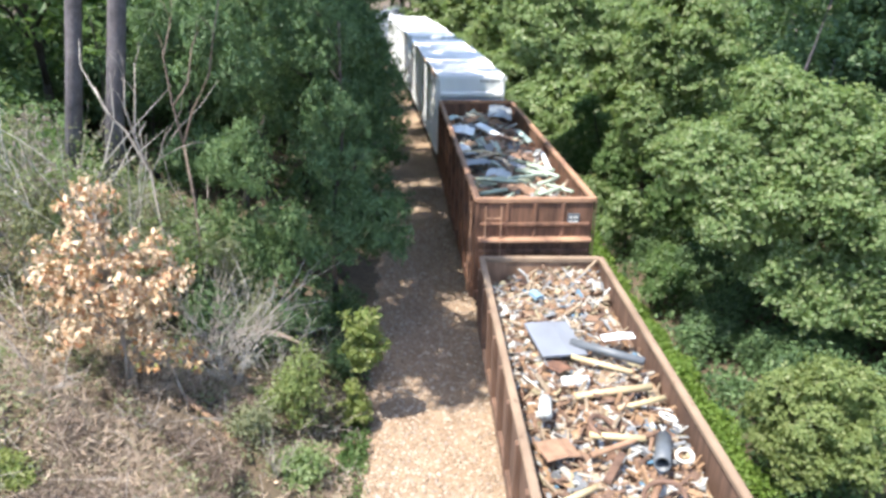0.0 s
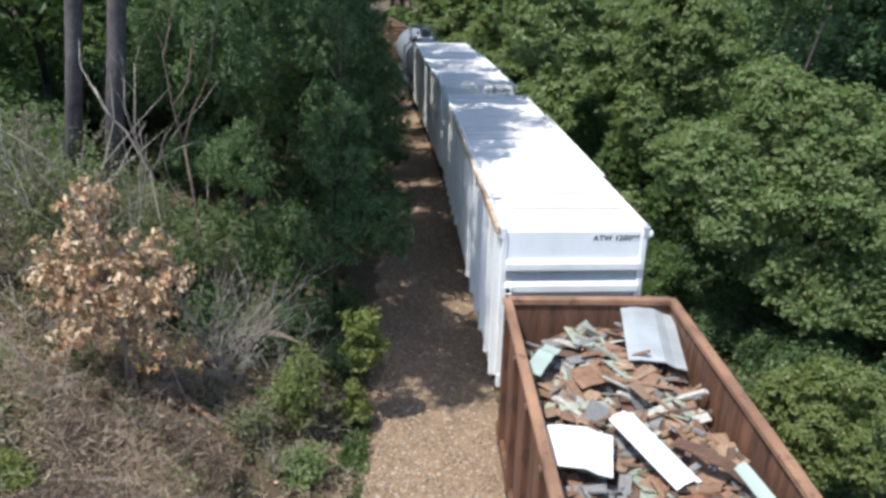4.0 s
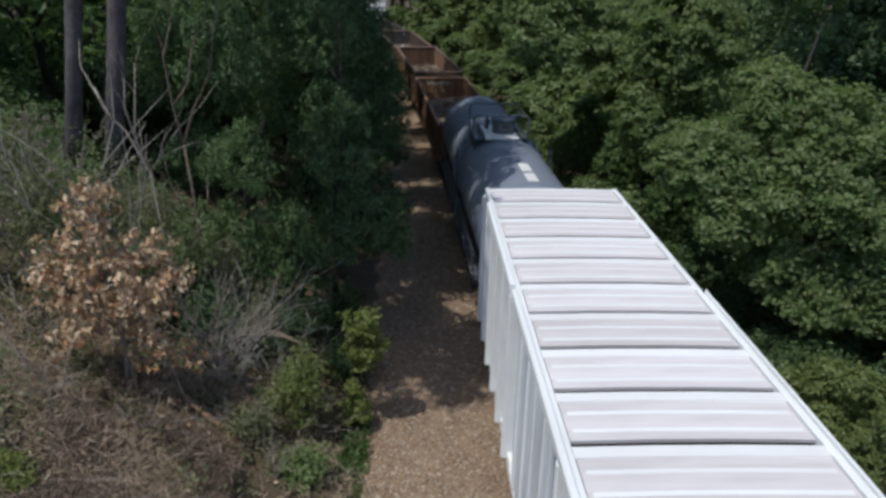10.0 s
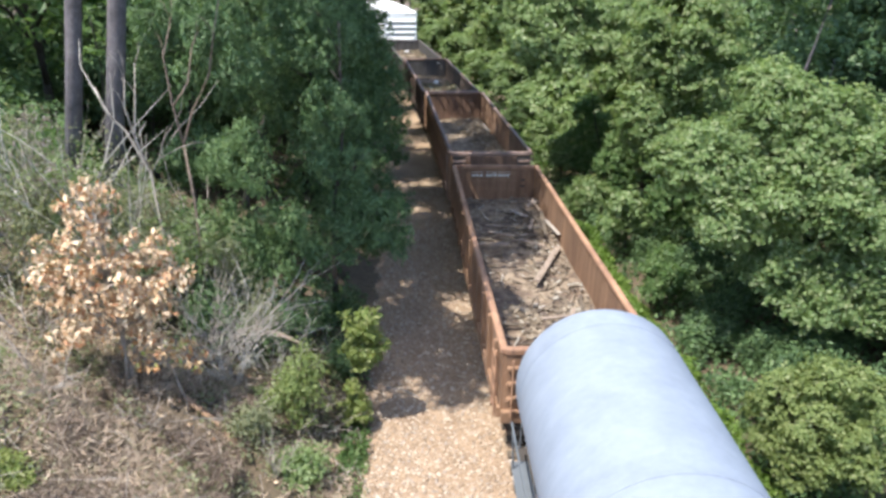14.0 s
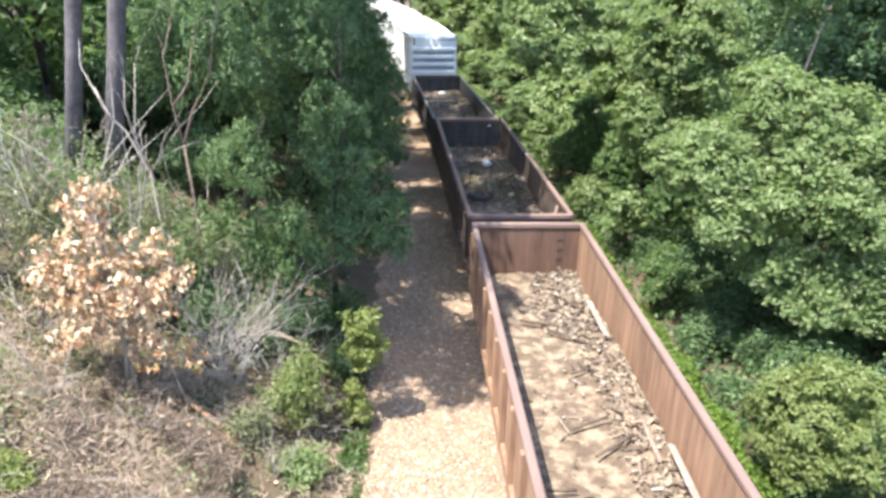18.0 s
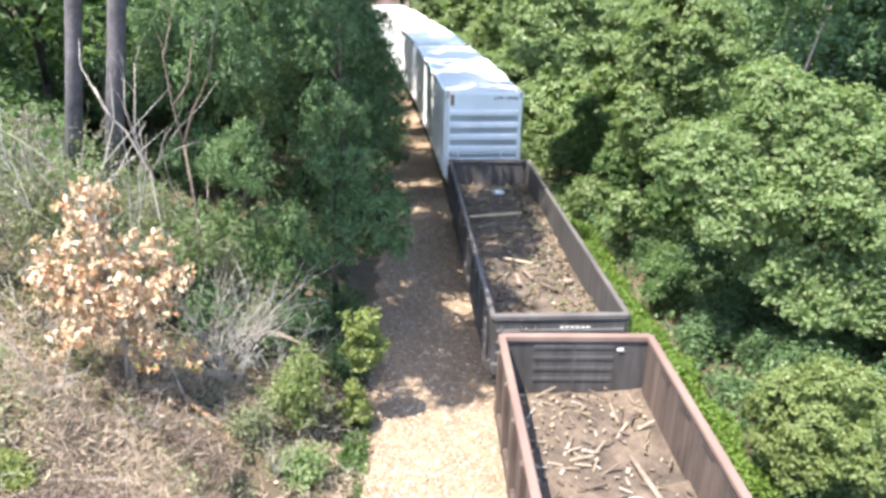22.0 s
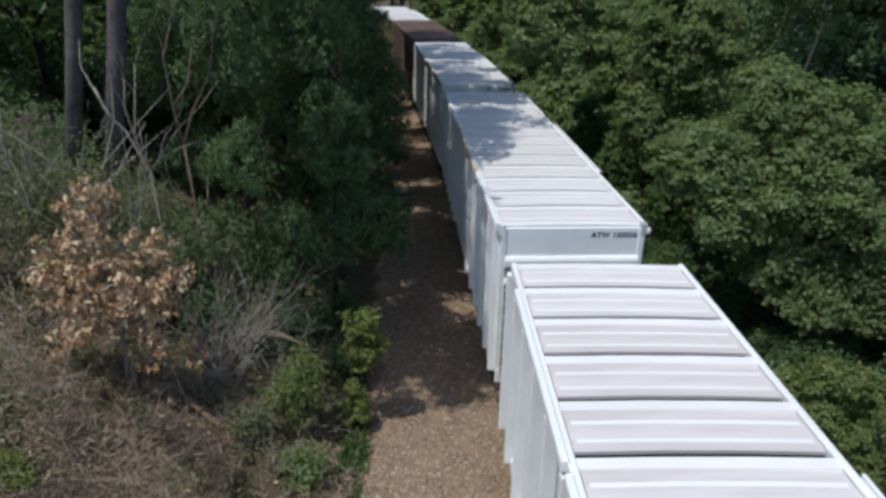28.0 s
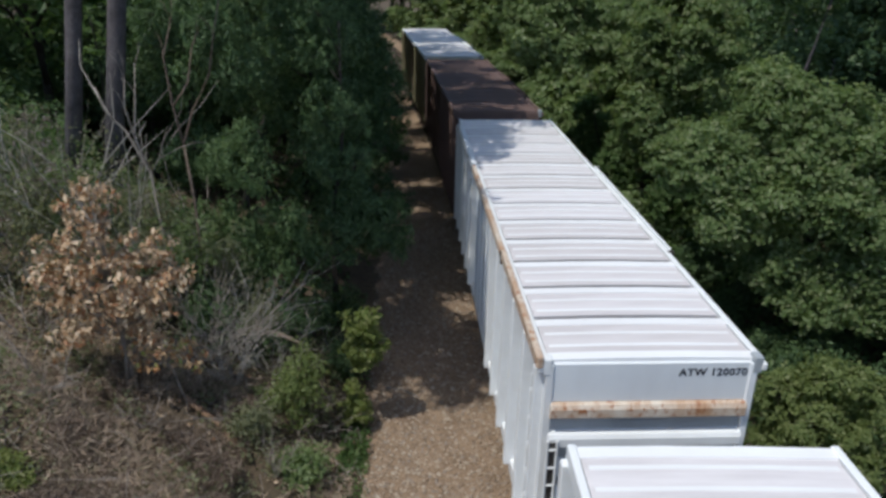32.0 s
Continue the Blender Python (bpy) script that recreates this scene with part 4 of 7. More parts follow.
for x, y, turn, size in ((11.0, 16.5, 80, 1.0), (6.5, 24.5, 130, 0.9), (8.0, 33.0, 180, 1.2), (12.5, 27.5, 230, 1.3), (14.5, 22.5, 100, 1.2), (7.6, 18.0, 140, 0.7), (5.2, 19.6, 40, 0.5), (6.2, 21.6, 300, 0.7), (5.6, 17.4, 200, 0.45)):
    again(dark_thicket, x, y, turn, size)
for x, y, turn, size in ((7.0, 42.0, 280, 1.2), (9.0, 48.5, 330, 1.4), (4.6, 24.6, 250, 0.5), (4.7, 29.0, 20, 0.55)):
    again(thicket, x, y, turn, size)

for i, (x, y, r, h) in enumerate(((3.0, 29.0, 0.9, 1.4), (2.7, 34.5, 1.1, 1.9), (2.2, 38.5, 1.2, 2.0), (1.6, 43.0, 1.3, 2.2), (4.0, 36.5, 1.3, 2.8))):
    tree("shrub", "fresh green shrub at the edge of the woods", "shrub", x, y, [(x, y, h * 0.5 - 0.3, r, r, h * 0.6, 12)], M_LEAF_PALE, 0.2, 430 + 5 * i, lobe=(0.4, 0.7), sub=18, per=11, sub_r=0.26, trunk=0.04, up=0.5, gap=0.8,
         stems=2, group="shrubs at the edge of the woods")
lime = tree("bush", "fresh green bush along the far side of the line", "bush", 2.6, 47.0, [(2.6, 47.0, 0.7, 1.7, 1.7, 1.5, 16)], M_LEAF_LIME, 0.26, 95, lobe=(0.4, 0.75), sub=22, per=13, sub_r=0.3,
            trunk=0.05, up=0.5, gap=0.8, group="bushes along the far line")
for x, y, turn, size in ((1.6, 54.5, 40, 1.1), (0.4, 62.0, 90, 1.2), (-1.3, 70.0, 150, 1.3), (-3.2, 78.5, 210, 1.4), (-5.4, 87.5, 270, 1.5), (3.4, 38.8, 330, 0.8), (5.2, 38.5, 20, 1.4), (4.4, 43.5, 250, 1.5), (2.9, 58.5, 20, 1.3), (0.9, 70.5, 80, 1.5), (-8.4, 97.0, 120, 1.5)):
    again(lime, x, y, turn, size)
for x, y, turn, size in ((-13.5, 106.0, 30, 1.5), (-19.0, 109.0, 90, 1.6), (-9.0, 121.0, 150, 1.7), (-17.0, 122.0, 210, 1.7), (-25.0, 119.0, 270, 1.7), (-2.0, 108.0, 330, 1.5), (-16.0, 99.5, 200, 0.9), (-33.0, 112.0, 0, 1.6)):
    again(far_pale, x, y, turn, size)

# ---- low growth ----
cover("fresh_weeds", "bright green weeds beside the gravel", "weeds", (11.5, 30), (2.6, 4.1), 11000, 0.13, M_LEAF_BRIGHT, 201, 0.7)
cover("fresh_weeds", "lush green weeds at the ballast's edge", "weeds", (12.5, 23), (2.8, 3.9), 9000, 0.12, M_LEAF_BRIGHT, 218, 0.6)
cover("fresh_weeds", "pale green weeds along the far gravel", "weeds", (28, 75), (2.6, 5.0), 14000, 0.2, M_LEAF_LIME, 208, 0.8)
# undergrowth gets the dark leaves so that shade is in its colour
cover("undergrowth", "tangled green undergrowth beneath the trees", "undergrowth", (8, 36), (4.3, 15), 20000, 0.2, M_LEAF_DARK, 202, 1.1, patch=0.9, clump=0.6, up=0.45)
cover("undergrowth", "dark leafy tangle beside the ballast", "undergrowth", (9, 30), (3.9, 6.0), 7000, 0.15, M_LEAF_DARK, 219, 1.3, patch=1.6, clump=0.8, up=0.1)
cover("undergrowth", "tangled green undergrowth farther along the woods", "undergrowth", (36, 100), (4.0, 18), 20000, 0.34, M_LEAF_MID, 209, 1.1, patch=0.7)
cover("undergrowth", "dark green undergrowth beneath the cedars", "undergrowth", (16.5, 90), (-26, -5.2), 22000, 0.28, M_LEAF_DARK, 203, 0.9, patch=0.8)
cover("fresh_weeds", "strip of green weeds at the edge of the gravel", "weeds", (9.5, 15.0), (-4.85, -4.25), 1100, 0.11, M_LEAF_MID, 204, 0.35)
cover("bank_weeds", "scattered weeds among dry grass", "weeds", (8.5, 18), (-14.5, -5.0), 9000, 0.10, M_LEAF_GREY, 205, 0.5, patch=2.1)
cover("dry_grass", "matted dry straw on the bank", "dry grass", (7.5, 13.8), (-15, -4.5), 21000, 0.3, M_STRAW, 206, 0.45, 0.055, 1.15, 0.2, clump=2.2, bare=((-8.6, 11.9, 0.55), (-8.0, 12.4, 0.5), (-9.2, 11.5, 0.35), (-7.4, 11.2, 0.4)))
cover("dry_grass", "fallen straw and leaf litter on the bank", "dry grass", (7.5, 14.5), (-15, -4.5), 9000, 0.24, M_STRAW, 216, 0.06, 0.12, 2.3, 1.2, bare=((-8.6, 11.9, 0.5), (-8.0, 12.4, 0.5)))
# the hollow's shade is put into the colour of these brown stems
cover("dry_grass", "dark brown dead stems in a hollow of the bank", "dry grass", (8.8, 13.2), (-9.2, -6.5), 5200, 0.34, M_STRAW_DARK, 226, 0.55, 0.05, 1.9, 0.15, clump=1.6)
cover("dead_leaves", "curled dead leaves lying on the bank", "leaves", (8, 15), (-8.5, -4.5), 500, 0.1, M_LEAF_DEAD, 207, 0.08, 0.6, 1.7, 1.2)
plant("weed_patch", "low pale green weeds among the straw", "weeds", -11.2, 11.6, 0.5, 0.4, 0.12, 0.14, M_LEAF_PALE, 0.1, 24, 30, 141, trunk=0.015, cr=(0.1, 0.2), hollow=0.1, up=1.0, aspect=0.35)
plant("weed_patch", "patch of fresh pale green weeds on the bank", "weeds", -9.85, 9.3, 0.5, 0.5, 0.16, 0.22, M_LEAF_FRESH, 0.12, 34, 30, 140, trunk=0.015, cr=(0.1, 0.22), hollow=0.1, up=1.0, aspect=0.35)

cover("dried_weeds", "pale dried seed heads and curled leaves among the stems", "weeds", (14, 19), (-15.5, -8.5), 3600, 0.11, M_LEAF_GREY, 210, 3.4, 0.5, 1.9, clump=2.5)
cover("dried_weeds", "pinkish dried leaves hanging in the brush", "weeds", (13.5, 18), (-15.5, -9.8), 900, 0.08, M_TWIG_PALE, 211, 3.4, 0.5, 1.5)
for i, (x, y, r, h) in enumerate(((-12.9, 15.9, 1.0, 3.2), (-11.7, 15.0, 0.8, 2.8), (-10.2, 15.7, 0.8, 2.6), (-9.0, 16.0, 0.7, 2.6), (-13.6, 13.2, 0.9, 2.2))):
    plant("shrub", "tall grey-green shrub with sparse leaves", "shrub", x, y, r, r, h * 0.5, h * 0.6, M_LEAF_GREY, 0.10, 46, 26, 150 + i, trunk=0.025, bark=M_TWIG, cr=(0.18, 0.4), hollow=0.2, up=0.8, limbs=20)

for i, (x, y, r, h) in enumerate(((-8.9, 15.2, 0.6, 3.0), (-8.2, 15.6, 0.6, 3.2), (-9.5, 14.7, 0.5, 2.4), (-7.5, 15.3, 0.5, 2.0))):
    plant("tall_weed", "tall yellow-green weeds at the foot of the cedars", "weeds", x, y, r, r, h * 0.45, h * 0.5, M_LEAF_GREY if i % 2 else M_LEAF_LIME, 0.13, 40, 26, 170 + i, trunk=0.018, bark=M_TWIG,
          cr=(0.14, 0.32), hollow=0.15, up=0.5, aspect=0.3, limbs=14)

for x, y, mat, seed, label, masses in (
        (-12.6, 15.7, M_LEAF_GREY, 181, "tall dry weeds with pale seed heads", [(-12.5, 15.6, 5.1, 1.0, 0.6, 1.7, 14)]),
        (-11.6, 15.4, M_LEAF_HEADS, 182, "tall dry weeds with pinkish seed heads", [(-11.9, 15.4, 5.3, 0.8, 0.6, 1.6, 11)]),
        (-10.9, 15.2, M_LEAF_LIME, 183, "tall yellow-green weeds among dry stems", [(-11.2, 15.1, 4.6, 1.2, 0.6, 1.3, 16)]),
        (-9.6, 15.6, M_LEAF_GREY, 184, "tall grey-green weeds among dry stems", [(-9.7, 15.6, 4.2, 1.0, 0.6, 1.3, 14)]),
        (-8.6, 15.2, M_LEAF_LIME, 185, "tall yellow-green weeds among dry stems", [(-8.7, 15.2, 3.2, 0.9, 0.6, 1.0, 10)]),
        (-13.0, 14.0, M_LEAF_HEADS, 186, "tall dry weeds with pinkish seed heads", [(-12.8, 14.0, 4.6, 0.9, 0.6, 1.2, 12)])):
    tree("tall_weed", label, "weeds", x, y, masses, mat, 0.1, seed, lobe=(0.22, 0.42), sub=9, per=6, sub_r=0.14, trunk=0.022, bark=M_TWIG, aspect=0.4, up=0.5, flat=1.0, low=-0.9, gap=1.0, stems=3, limb=0.5,
         group="tall weeds on the bank")

# ---- dead wood on the bank ----
rr = random.Random(5)
for x, y, n, length, r0, up, spread, forks, mat, label in (
        (-11.35, 14.7, 3, 4.4, 0.034, 3.4, 0.7, 5, M_TWIG_PALE, "tall bare sapling with a few upright forks"), (-9.9, 15.0, 3, 4.3, 0.03, 3.0, 0.8, 4, M_TWIG_PALE, "tall bare sapling with arching grey stems"),
        (-9.2, 15.6, 2, 4.6, 0.03, 3.0, 0.7, 3, M_TWIG, "tall bare sapling with arching grey stems"), (-10.5, 15.9, 4, 4.2, 0.026, 2.2, 0.9, 4, M_TWIG, "bare grey sapling with crooked stems"),
        (-12.4, 14.8, 4, 3.4, 0.024, 1.8, 0.9, 5, M_TWIG, "bare grey sapling with crooked stems"), (-12.8, 15.6, 6, 4.2, 0.02, 2.0, 0.9, 4, M_TWIG, "bare grey sapling with crooked stems"),
        (-7.9, 14.3, 9, 2.6, 0.017, 0.9, 1.0, 9, M_TWIG, "tangle of bare grey branches"), (-7.1, 14.8, 8, 2.3, 0.015, 0.8, 1.0, 8, M_TWIG_PALE, "tangle of bare grey branches"),
        (-8.6, 13.7, 8, 2.4, 0.015, 0.9, 1.0, 8, M_TWIG, "tangle of bare grey branches"), (-6.7, 14.1, 7, 1.9, 0.013, 0.8, 1.0, 7, M_TWIG, "tangle of bare grey branches"),
        (-7.6, 13.6, 9, 2.2, 0.014, 1.0, 1.0, 8, M_TWIG_PALE, "tangle of bleached bare branches"), (-8.3, 14.2, 6, 2.6, 0.016, 1.3, 0.9, 7, M_TWIG, "tangle of bleached bare branches"),
        (-11.0, 12.6, 6, 1.8, 0.022, 0.7, 0.9, 4, M_TWIG, "tangle of bare grey branches"), (-7.2, 12.6, 6, 1.3, 0.02, 0.7, 0.9, 4, M_TWIG, "tangle of bare grey branches"),
        (-10.2, 11.2, 6, 1.2, 0.02, 0.6, 0.9, 4, M_TWIG, "tangle of bare grey branches"), (-12.6, 12.8, 6, 2.2, 0.024, 1.0, 0.9, 4, M_TWIG, "tangle of bare grey branches"),
        (-8.7, 11.5, 7, 1.0, 0.014, 0.8, 0.9, 5, M_TWIG, "tangle of bare grey branches"), (-6.3, 11.4, 8, 0.9, 0.012, 0.9, 0.9, 5, M_TWIG, "tangle of bare grey branches")):
    ob = thing("dead_brush", label, "dead branches", "dead wood on the bank", pose(x, y, float(height(x, y)) - 0.03))
    for k in range(n):
        part("branch", twigs(bmesh.new(), rr, (0, 0, 0), 1, length, r0, spread, up, forks, 5), mat, ob)
# bare saplings that fork low
for label, mat, r0, stems in (
        ("bare brown sapling forking into two tall arms", M_TWIG_BROWN, 0.04, (((-8.55, 15.2, None), (-8.6, 15.3, 4.6), (-8.7, 15.3, 5.8)), ((-8.7, 15.3, 5.8), (-8.45, 15.3, 6.5), (-8.0, 15.25, 7.3), (-7.83, 15.2, 8.1), (-7.62, 15.2, 8.9)),
                                                                    ((-8.7, 15.3, 5.8), (-8.85, 15.35, 6.6), (-8.95, 15.4, 7.6), (-8.72, 15.4, 8.3)), ((-8.85, 15.35, 6.6), (-8.5, 15.4, 7.1), (-8.35, 15.4, 7.8)))),
        ("grey bare sapling bent to one side", M_TWIG, 0.034, (((-9.2, 15.1, None), (-9.43, 15.2, 5.2), (-9.84, 15.2, 6.1), (-10.2, 15.2, 6.5), (-10.35, 15.2, 7.0)), ((-9.43, 15.2, 5.2), (-9.63, 15.1, 6.0), (-9.5, 15.1, 6.9), (-9.43, 15.1, 7.5)),
                                                           ((-9.63, 15.1, 6.0), (-9.75, 15.1, 6.6), (-9.68, 15.1, 7.2))))):
    x, y = stems[0][0][:2]
    z = float(height(x, y)) - 0.05
    ob = thing("bare_sapling", label, "tree", "dead wood on the bank", pose(x, y, z))
    for k, stem in enumerate(stems):
        pts = [Vector((p[0] - x, p[1] - y, 0.0 if p[2] is None else p[2] - z)) for p in stem]
        r1 = r0 if k == 0 else r0 * 0.72
        smooth(part("trunk" if k == 0 else "branch", tube(bmesh.new(), pts, [r1 * (1 - 0.62 * q / (len(pts) - 1 + (k == 0))) for q in range(len(pts))], 7), mat, ob))
        for q in range(3 if k else 0):
            e = pts[-1 - q % 2]
            w = Vector((rr.uniform(-.4, .4), rr.uniform(-.2, .2), rr.uniform(0.2, 0.6)))
            part("twig", tube(bmesh.new(), [e, e + w * 0.5 + Vector((0.04, 0, 0.03)), e + w], [r0 * 0.3, r0 * 0.2, r0 * 0.1], 4, False), mat, ob)
for a, b, r, label, mat in (((-8.3, 12.6, 0.16), (-6.8, 11.6, 0.06), 0.062, "fallen log with torn reddish bark on the bank", M_LOG_RED), ((-8.35, 11.6, 0.1), (-7.5, 11.25, 0.1), 0.095, "short rotten log on the bank", M_LOG),
                            ((-7.6, 15.2, 0.75), (-6.3, 14.9, 1.0), 0.05, "broken branch caught in the brush", M_LOG), ((-4.5, 15.55, 0.05), (-3.65, 15.15, 0.03), 0.028, "dark stick lying on the gravel", M_BARK)):
    bm = bmesh.new()
    A, B = Vector((a[0], a[1], float(height(a[0], a[1])) + a[2])), Vector((b[0], b[1], float(height(b[0], b[1])) + b[2]))
    mid = A.lerp(B, 0.5) + Vector((0.04, 0.05, 0.03))
    tube(bm, [A, A.lerp(mid, 0.5), mid, mid.lerp(B, 0.5), B], [r, r * 1.06, r * 0.95, r * 0.98, r * 0.8], 9)
    tagged(smooth(part("log" if r > 0.05 else "stick", bm, mat)), label, "log" if r > 0.05 else "stick", "dead wood on the bank")
vs = bmesh.new()
for k in range(240):
    x, y = rr.uniform(-14, -4.8), rr.uniform(8.5, 14.5)
    z = float(height(x, y)) + rr.uniform(0.02, 0.35)
    d = Vector((rr.uniform(-1, 1), rr.uniform(-1, 1), rr.uniform(-0.3, 0.5))).normalized() * rr.uniform(0.25, 0.8)
    tube(vs, [(x, y, z), Vector((x, y, z)) + d + Vector((0, 0, rr.uniform(-.08, .12))), Vector((x, y, z)) + d * 1.9], [0.008, 0.006, 0.003], 3, False)
tagged(part("twig_litter", vs, M_TWIG), "litter of broken grey twigs over the bank", "twigs", kind="stuff")


# ---- the train ----
CAR_AT = []  # thing, near end, far end


def add_bogies(car, length):
    for y in (-length / 2 + 2.2, length / 2 - 2.2):
        bog = part("bogie", box(-0.95, 0.95, -0.18, 0.18, 0.42, 0.66, 0.03), M_DARK, car)
        bog.location.y = y
        for x in (-0.98, 0.98):
            bm = bmesh.new()
            bx(bm, x - 0.07, x + 0.07, -1.15, 1.15, 0.52, 0.68, 0.03)
            bx(bm, x - 0.07, x + 0.07, -0.55, 0.55, 0.22, 0.36, 0.03)
            for q in (-1, 1):
                bx(bm, x - 0.08, x + 0.08, q * 0.9 - 0.16, q * 0.9 + 0.16, 0.34, 0.6, 0.03)
                bx(bm, x - 0.06, x + 0.06, q * 0.42 - 0.07, q * 0.42 + 0.07, 0.3, 0.56, 0.02)
            part("side_frame", bm, M_DARK, bog)
        for q in (-0.9, 0.9):
            bm = bmesh.new()
            tube(bm, [(-1.05, 0, 0), (1.05, 0, 0)], 0.075, 10)
            for x in (-0.75, 0.75):
                tube(bm, [(x - 0.07, 0, 0), (x + 0.07, 0, 0)], 0.457, 20)
                tube(bm, [(x - 0.1 * (1 if x > 0 else -1), 0, 0), (x - 0.06 * (1 if x > 0 else -1), 0, 0)], 0.485, 20)
            w = part("wheelset", bm, M_STEEL, bog, "worn steel wheels on an axle")
            w.location = (0, q, 0.457)
            w["roll"] = 1
    for q in (-1, 1):
        bm = bmesh.new()
        e = q * (length / 2)
        bx(bm, -0.14, 0.14, min(e - q * 0.1, e + q * 0.62), max(e - q * 0.1, e + q * 0.62), 0.72, 0.98, 0.04)
        bx(bm, -0.2, 0.2, min(e + q * 0.5, e + q * 0.72), max(e + q * 0.5, e + q * 0.72), 0.68, 1.02, 0.05)
        part("coupler", bm, M_DARK, car)


def ladder(car, x, y, z0, z1, along, mat, width=0.42, rungs=6):
    """A ladder that stands along x (on an end) or along y (on a side)."""
    bm = bmesh.new()
    a = (lambda u: (x + u, y)) if along == "x" else (lambda u: (x, y + u))
    for u in (-width / 2, width / 2):
        tube(bm, [(*a(u), z0), (*a(u), z1)], 0.022, 5)
    for k in range(rungs):
        z = z0 + (z1 - z0) * (k + 0.5) / rungs
        tube(bm, [(*a(-width / 2), z), (*a(width / 2), z)], 0.018, 5)
    part("ladder", bm, mat, car)


def lettering(car, text, mat, m, size):
    c = bpy.data.curves.new("reporting_mark", "FONT")
    c.body, c.size, c.extrude, c.align_x, c.align_y = text, size, 0.002, "CENTER", "CENTER"
    c.offset, c.space_character = 0.005, 1.12
    tmp = bpy.data.objects.new("reporting_mark", c)
    scene.collection.objects.link(tmp)
    me = bpy.data.meshes.new_from_object(tmp.evaluated_get(bpy.context.evaluated_depsgraph_get()))
    bpy.data.objects.remove(tmp)
    me.materials.clear()
    me.materials.append(mat)
    return piece("reporting_mark", me, car, m)


BOX = {}


def boxcar(label, s0, s1, mats, text="", rusty=False, roof_z=4.45, stained_end=False, rusty_corner=False, rusty_near=False, end_ladder=True, hood_to=2.0):
    """Exterior-post boxcar. mats: side, post, roof, seam, eave, end recess."""
    side, post, roof, seam, eave, recess = mats
    L, W = s1 - s0, 1.45
    h = L / 2
    zt = roof_z - 0.05
    car = thing("boxcar", label, "boxcar", "cars of the train")
    CAR_AT.append((car, s0, s1))
    bm = bmesh.new()
    bx(bm, -W + 0.07, W - 0.07, -h + 0.06, h - 0.06, 1.0, zt - 0.08, 0.02)
    part("body", bm, side, car)
    for x in (-W - 0.04, W + 0.04):
        part("side_sill", box(x - 0.05, x + 0.05, -h + 0.3, h - 0.3, 0.78, 1.08, 0.02), post, car)
    n = 14
    step = L / n
    key = (roof.name, side.name, round(L, 2), roof_z)
    if key not in BOX:
        def slab(name, mat, y0, y1, dz, x=1.52, thick=0.05):
            bm = bmesh.new()
            prof = [(-x, roof_z - 0.02), (-0.5, roof_z + 0.0), (0.5, roof_z + 0.0), (x, roof_z - 0.02)]
            up = [[bm.verts.new((a, y, z + dz)) for a, z in prof] for y in (y0, y1)]
            dn = [[bm.verts.new((a, y, z - thick)) for a, z in prof] for y in (y0, y1)]
            for k in range(3):
                bm.faces.new((up[0][k], up[0][k + 1], up[1][k + 1], up[1][k]))
                bm.faces.new((dn[0][k + 1], dn[0][k], dn[1][k], dn[1][k + 1]))
                for j, r in ((0, 1), (1, -1)):
                    q = (dn[j][k], dn[j][k + 1], up[j][k + 1], up[j][k])
                    bm.faces.new(q if r > 0 else q[::-1])
            for k in (0, 3):
                q = (up[0][k], up[1][k], dn[1][k], dn[0][k])
                bm.faces.new(q if k == 0 else q[::-1])
            me = bpy.data.meshes.new(name)
            bm.to_mesh(me)
            bm.free()
            me.materials.append(mat)
            return me
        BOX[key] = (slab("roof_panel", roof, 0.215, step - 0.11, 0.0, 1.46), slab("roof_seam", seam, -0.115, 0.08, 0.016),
                    box_mesh("side_post", post, -0.15, 0.075, -0.07, 0.07, 0.95, zt - 0.1, 0.02),
                    slab("roof_pleat", seam, -0.035, 0.035, 0.008, 1.40))
    panel, rib, pst, pleat = BOX[key]
    # near-black sheet; the panel gaps show it as painted shade beside each seam
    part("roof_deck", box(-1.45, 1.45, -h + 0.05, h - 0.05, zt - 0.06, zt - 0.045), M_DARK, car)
    for k in range(n):
        piece("roof_panel", panel, car, pose(0, -h + k * step, 0))
        for u in (0.36, 0.68):
            piece("roof_pleat", pleat, car, pose(0, -h + (k + u) * step, 0))
    for k in range(n + 1):
        y = -h + k * step + (0.115 if k == 0 else -0.08 if k == n else 0)
        piece("roof_seam", rib, car, pose(0, y, 0))
        for x in (-W - 0.055, W + 0.055):
            if k in (6, 8) or k in (7,):
                continue
            piece("side_post", pst, car, pose(x, max(-h + 0.07, min(h - 0.07, y)), 0))
    for x in (-1, 1):
        part("eave", box(x * 1.53 - 0.05, x * 1.53 + 0.05, -h - 0.02, h + 0.02, roof_z - 0.2, roof_z + 0.025, 0.015), eave, car)
        for y0, y1, hood in ((-h - 0.1, -4.05, M_EAVE_RUST if rusty_near and x < 0 else M_EAVE), (-3.95, hood_to, M_EAVE_RUST if rusty and x < 0 else M_EAVE), (hood_to + 0.2, h - 1.2, M_EAVE)):
            hood = hood if side is M_SIDE else eave
            if x > 0 and y0 != -3.95:
                continue
            part("roof_hood", box(x * 1.61 - (0.015 if x > 0 else 0.055), x * 1.61 + (0.015 if x > 0 else 0.045), y0, y1, roof_z - 0.1, roof_z + 0.07 + (0.03 if y0 < -5 else 0), 0.02), hood, car,
                 "hood over the door streaked with orange rust" if hood is M_EAVE_RUST else "")
        part("hood_bracket", box(x * 1.6 - 0.06, x * 1.6 + 0.06, -4.05, -3.95, roof_z - 0.2, roof_z + 0.03), M_DARK, car)
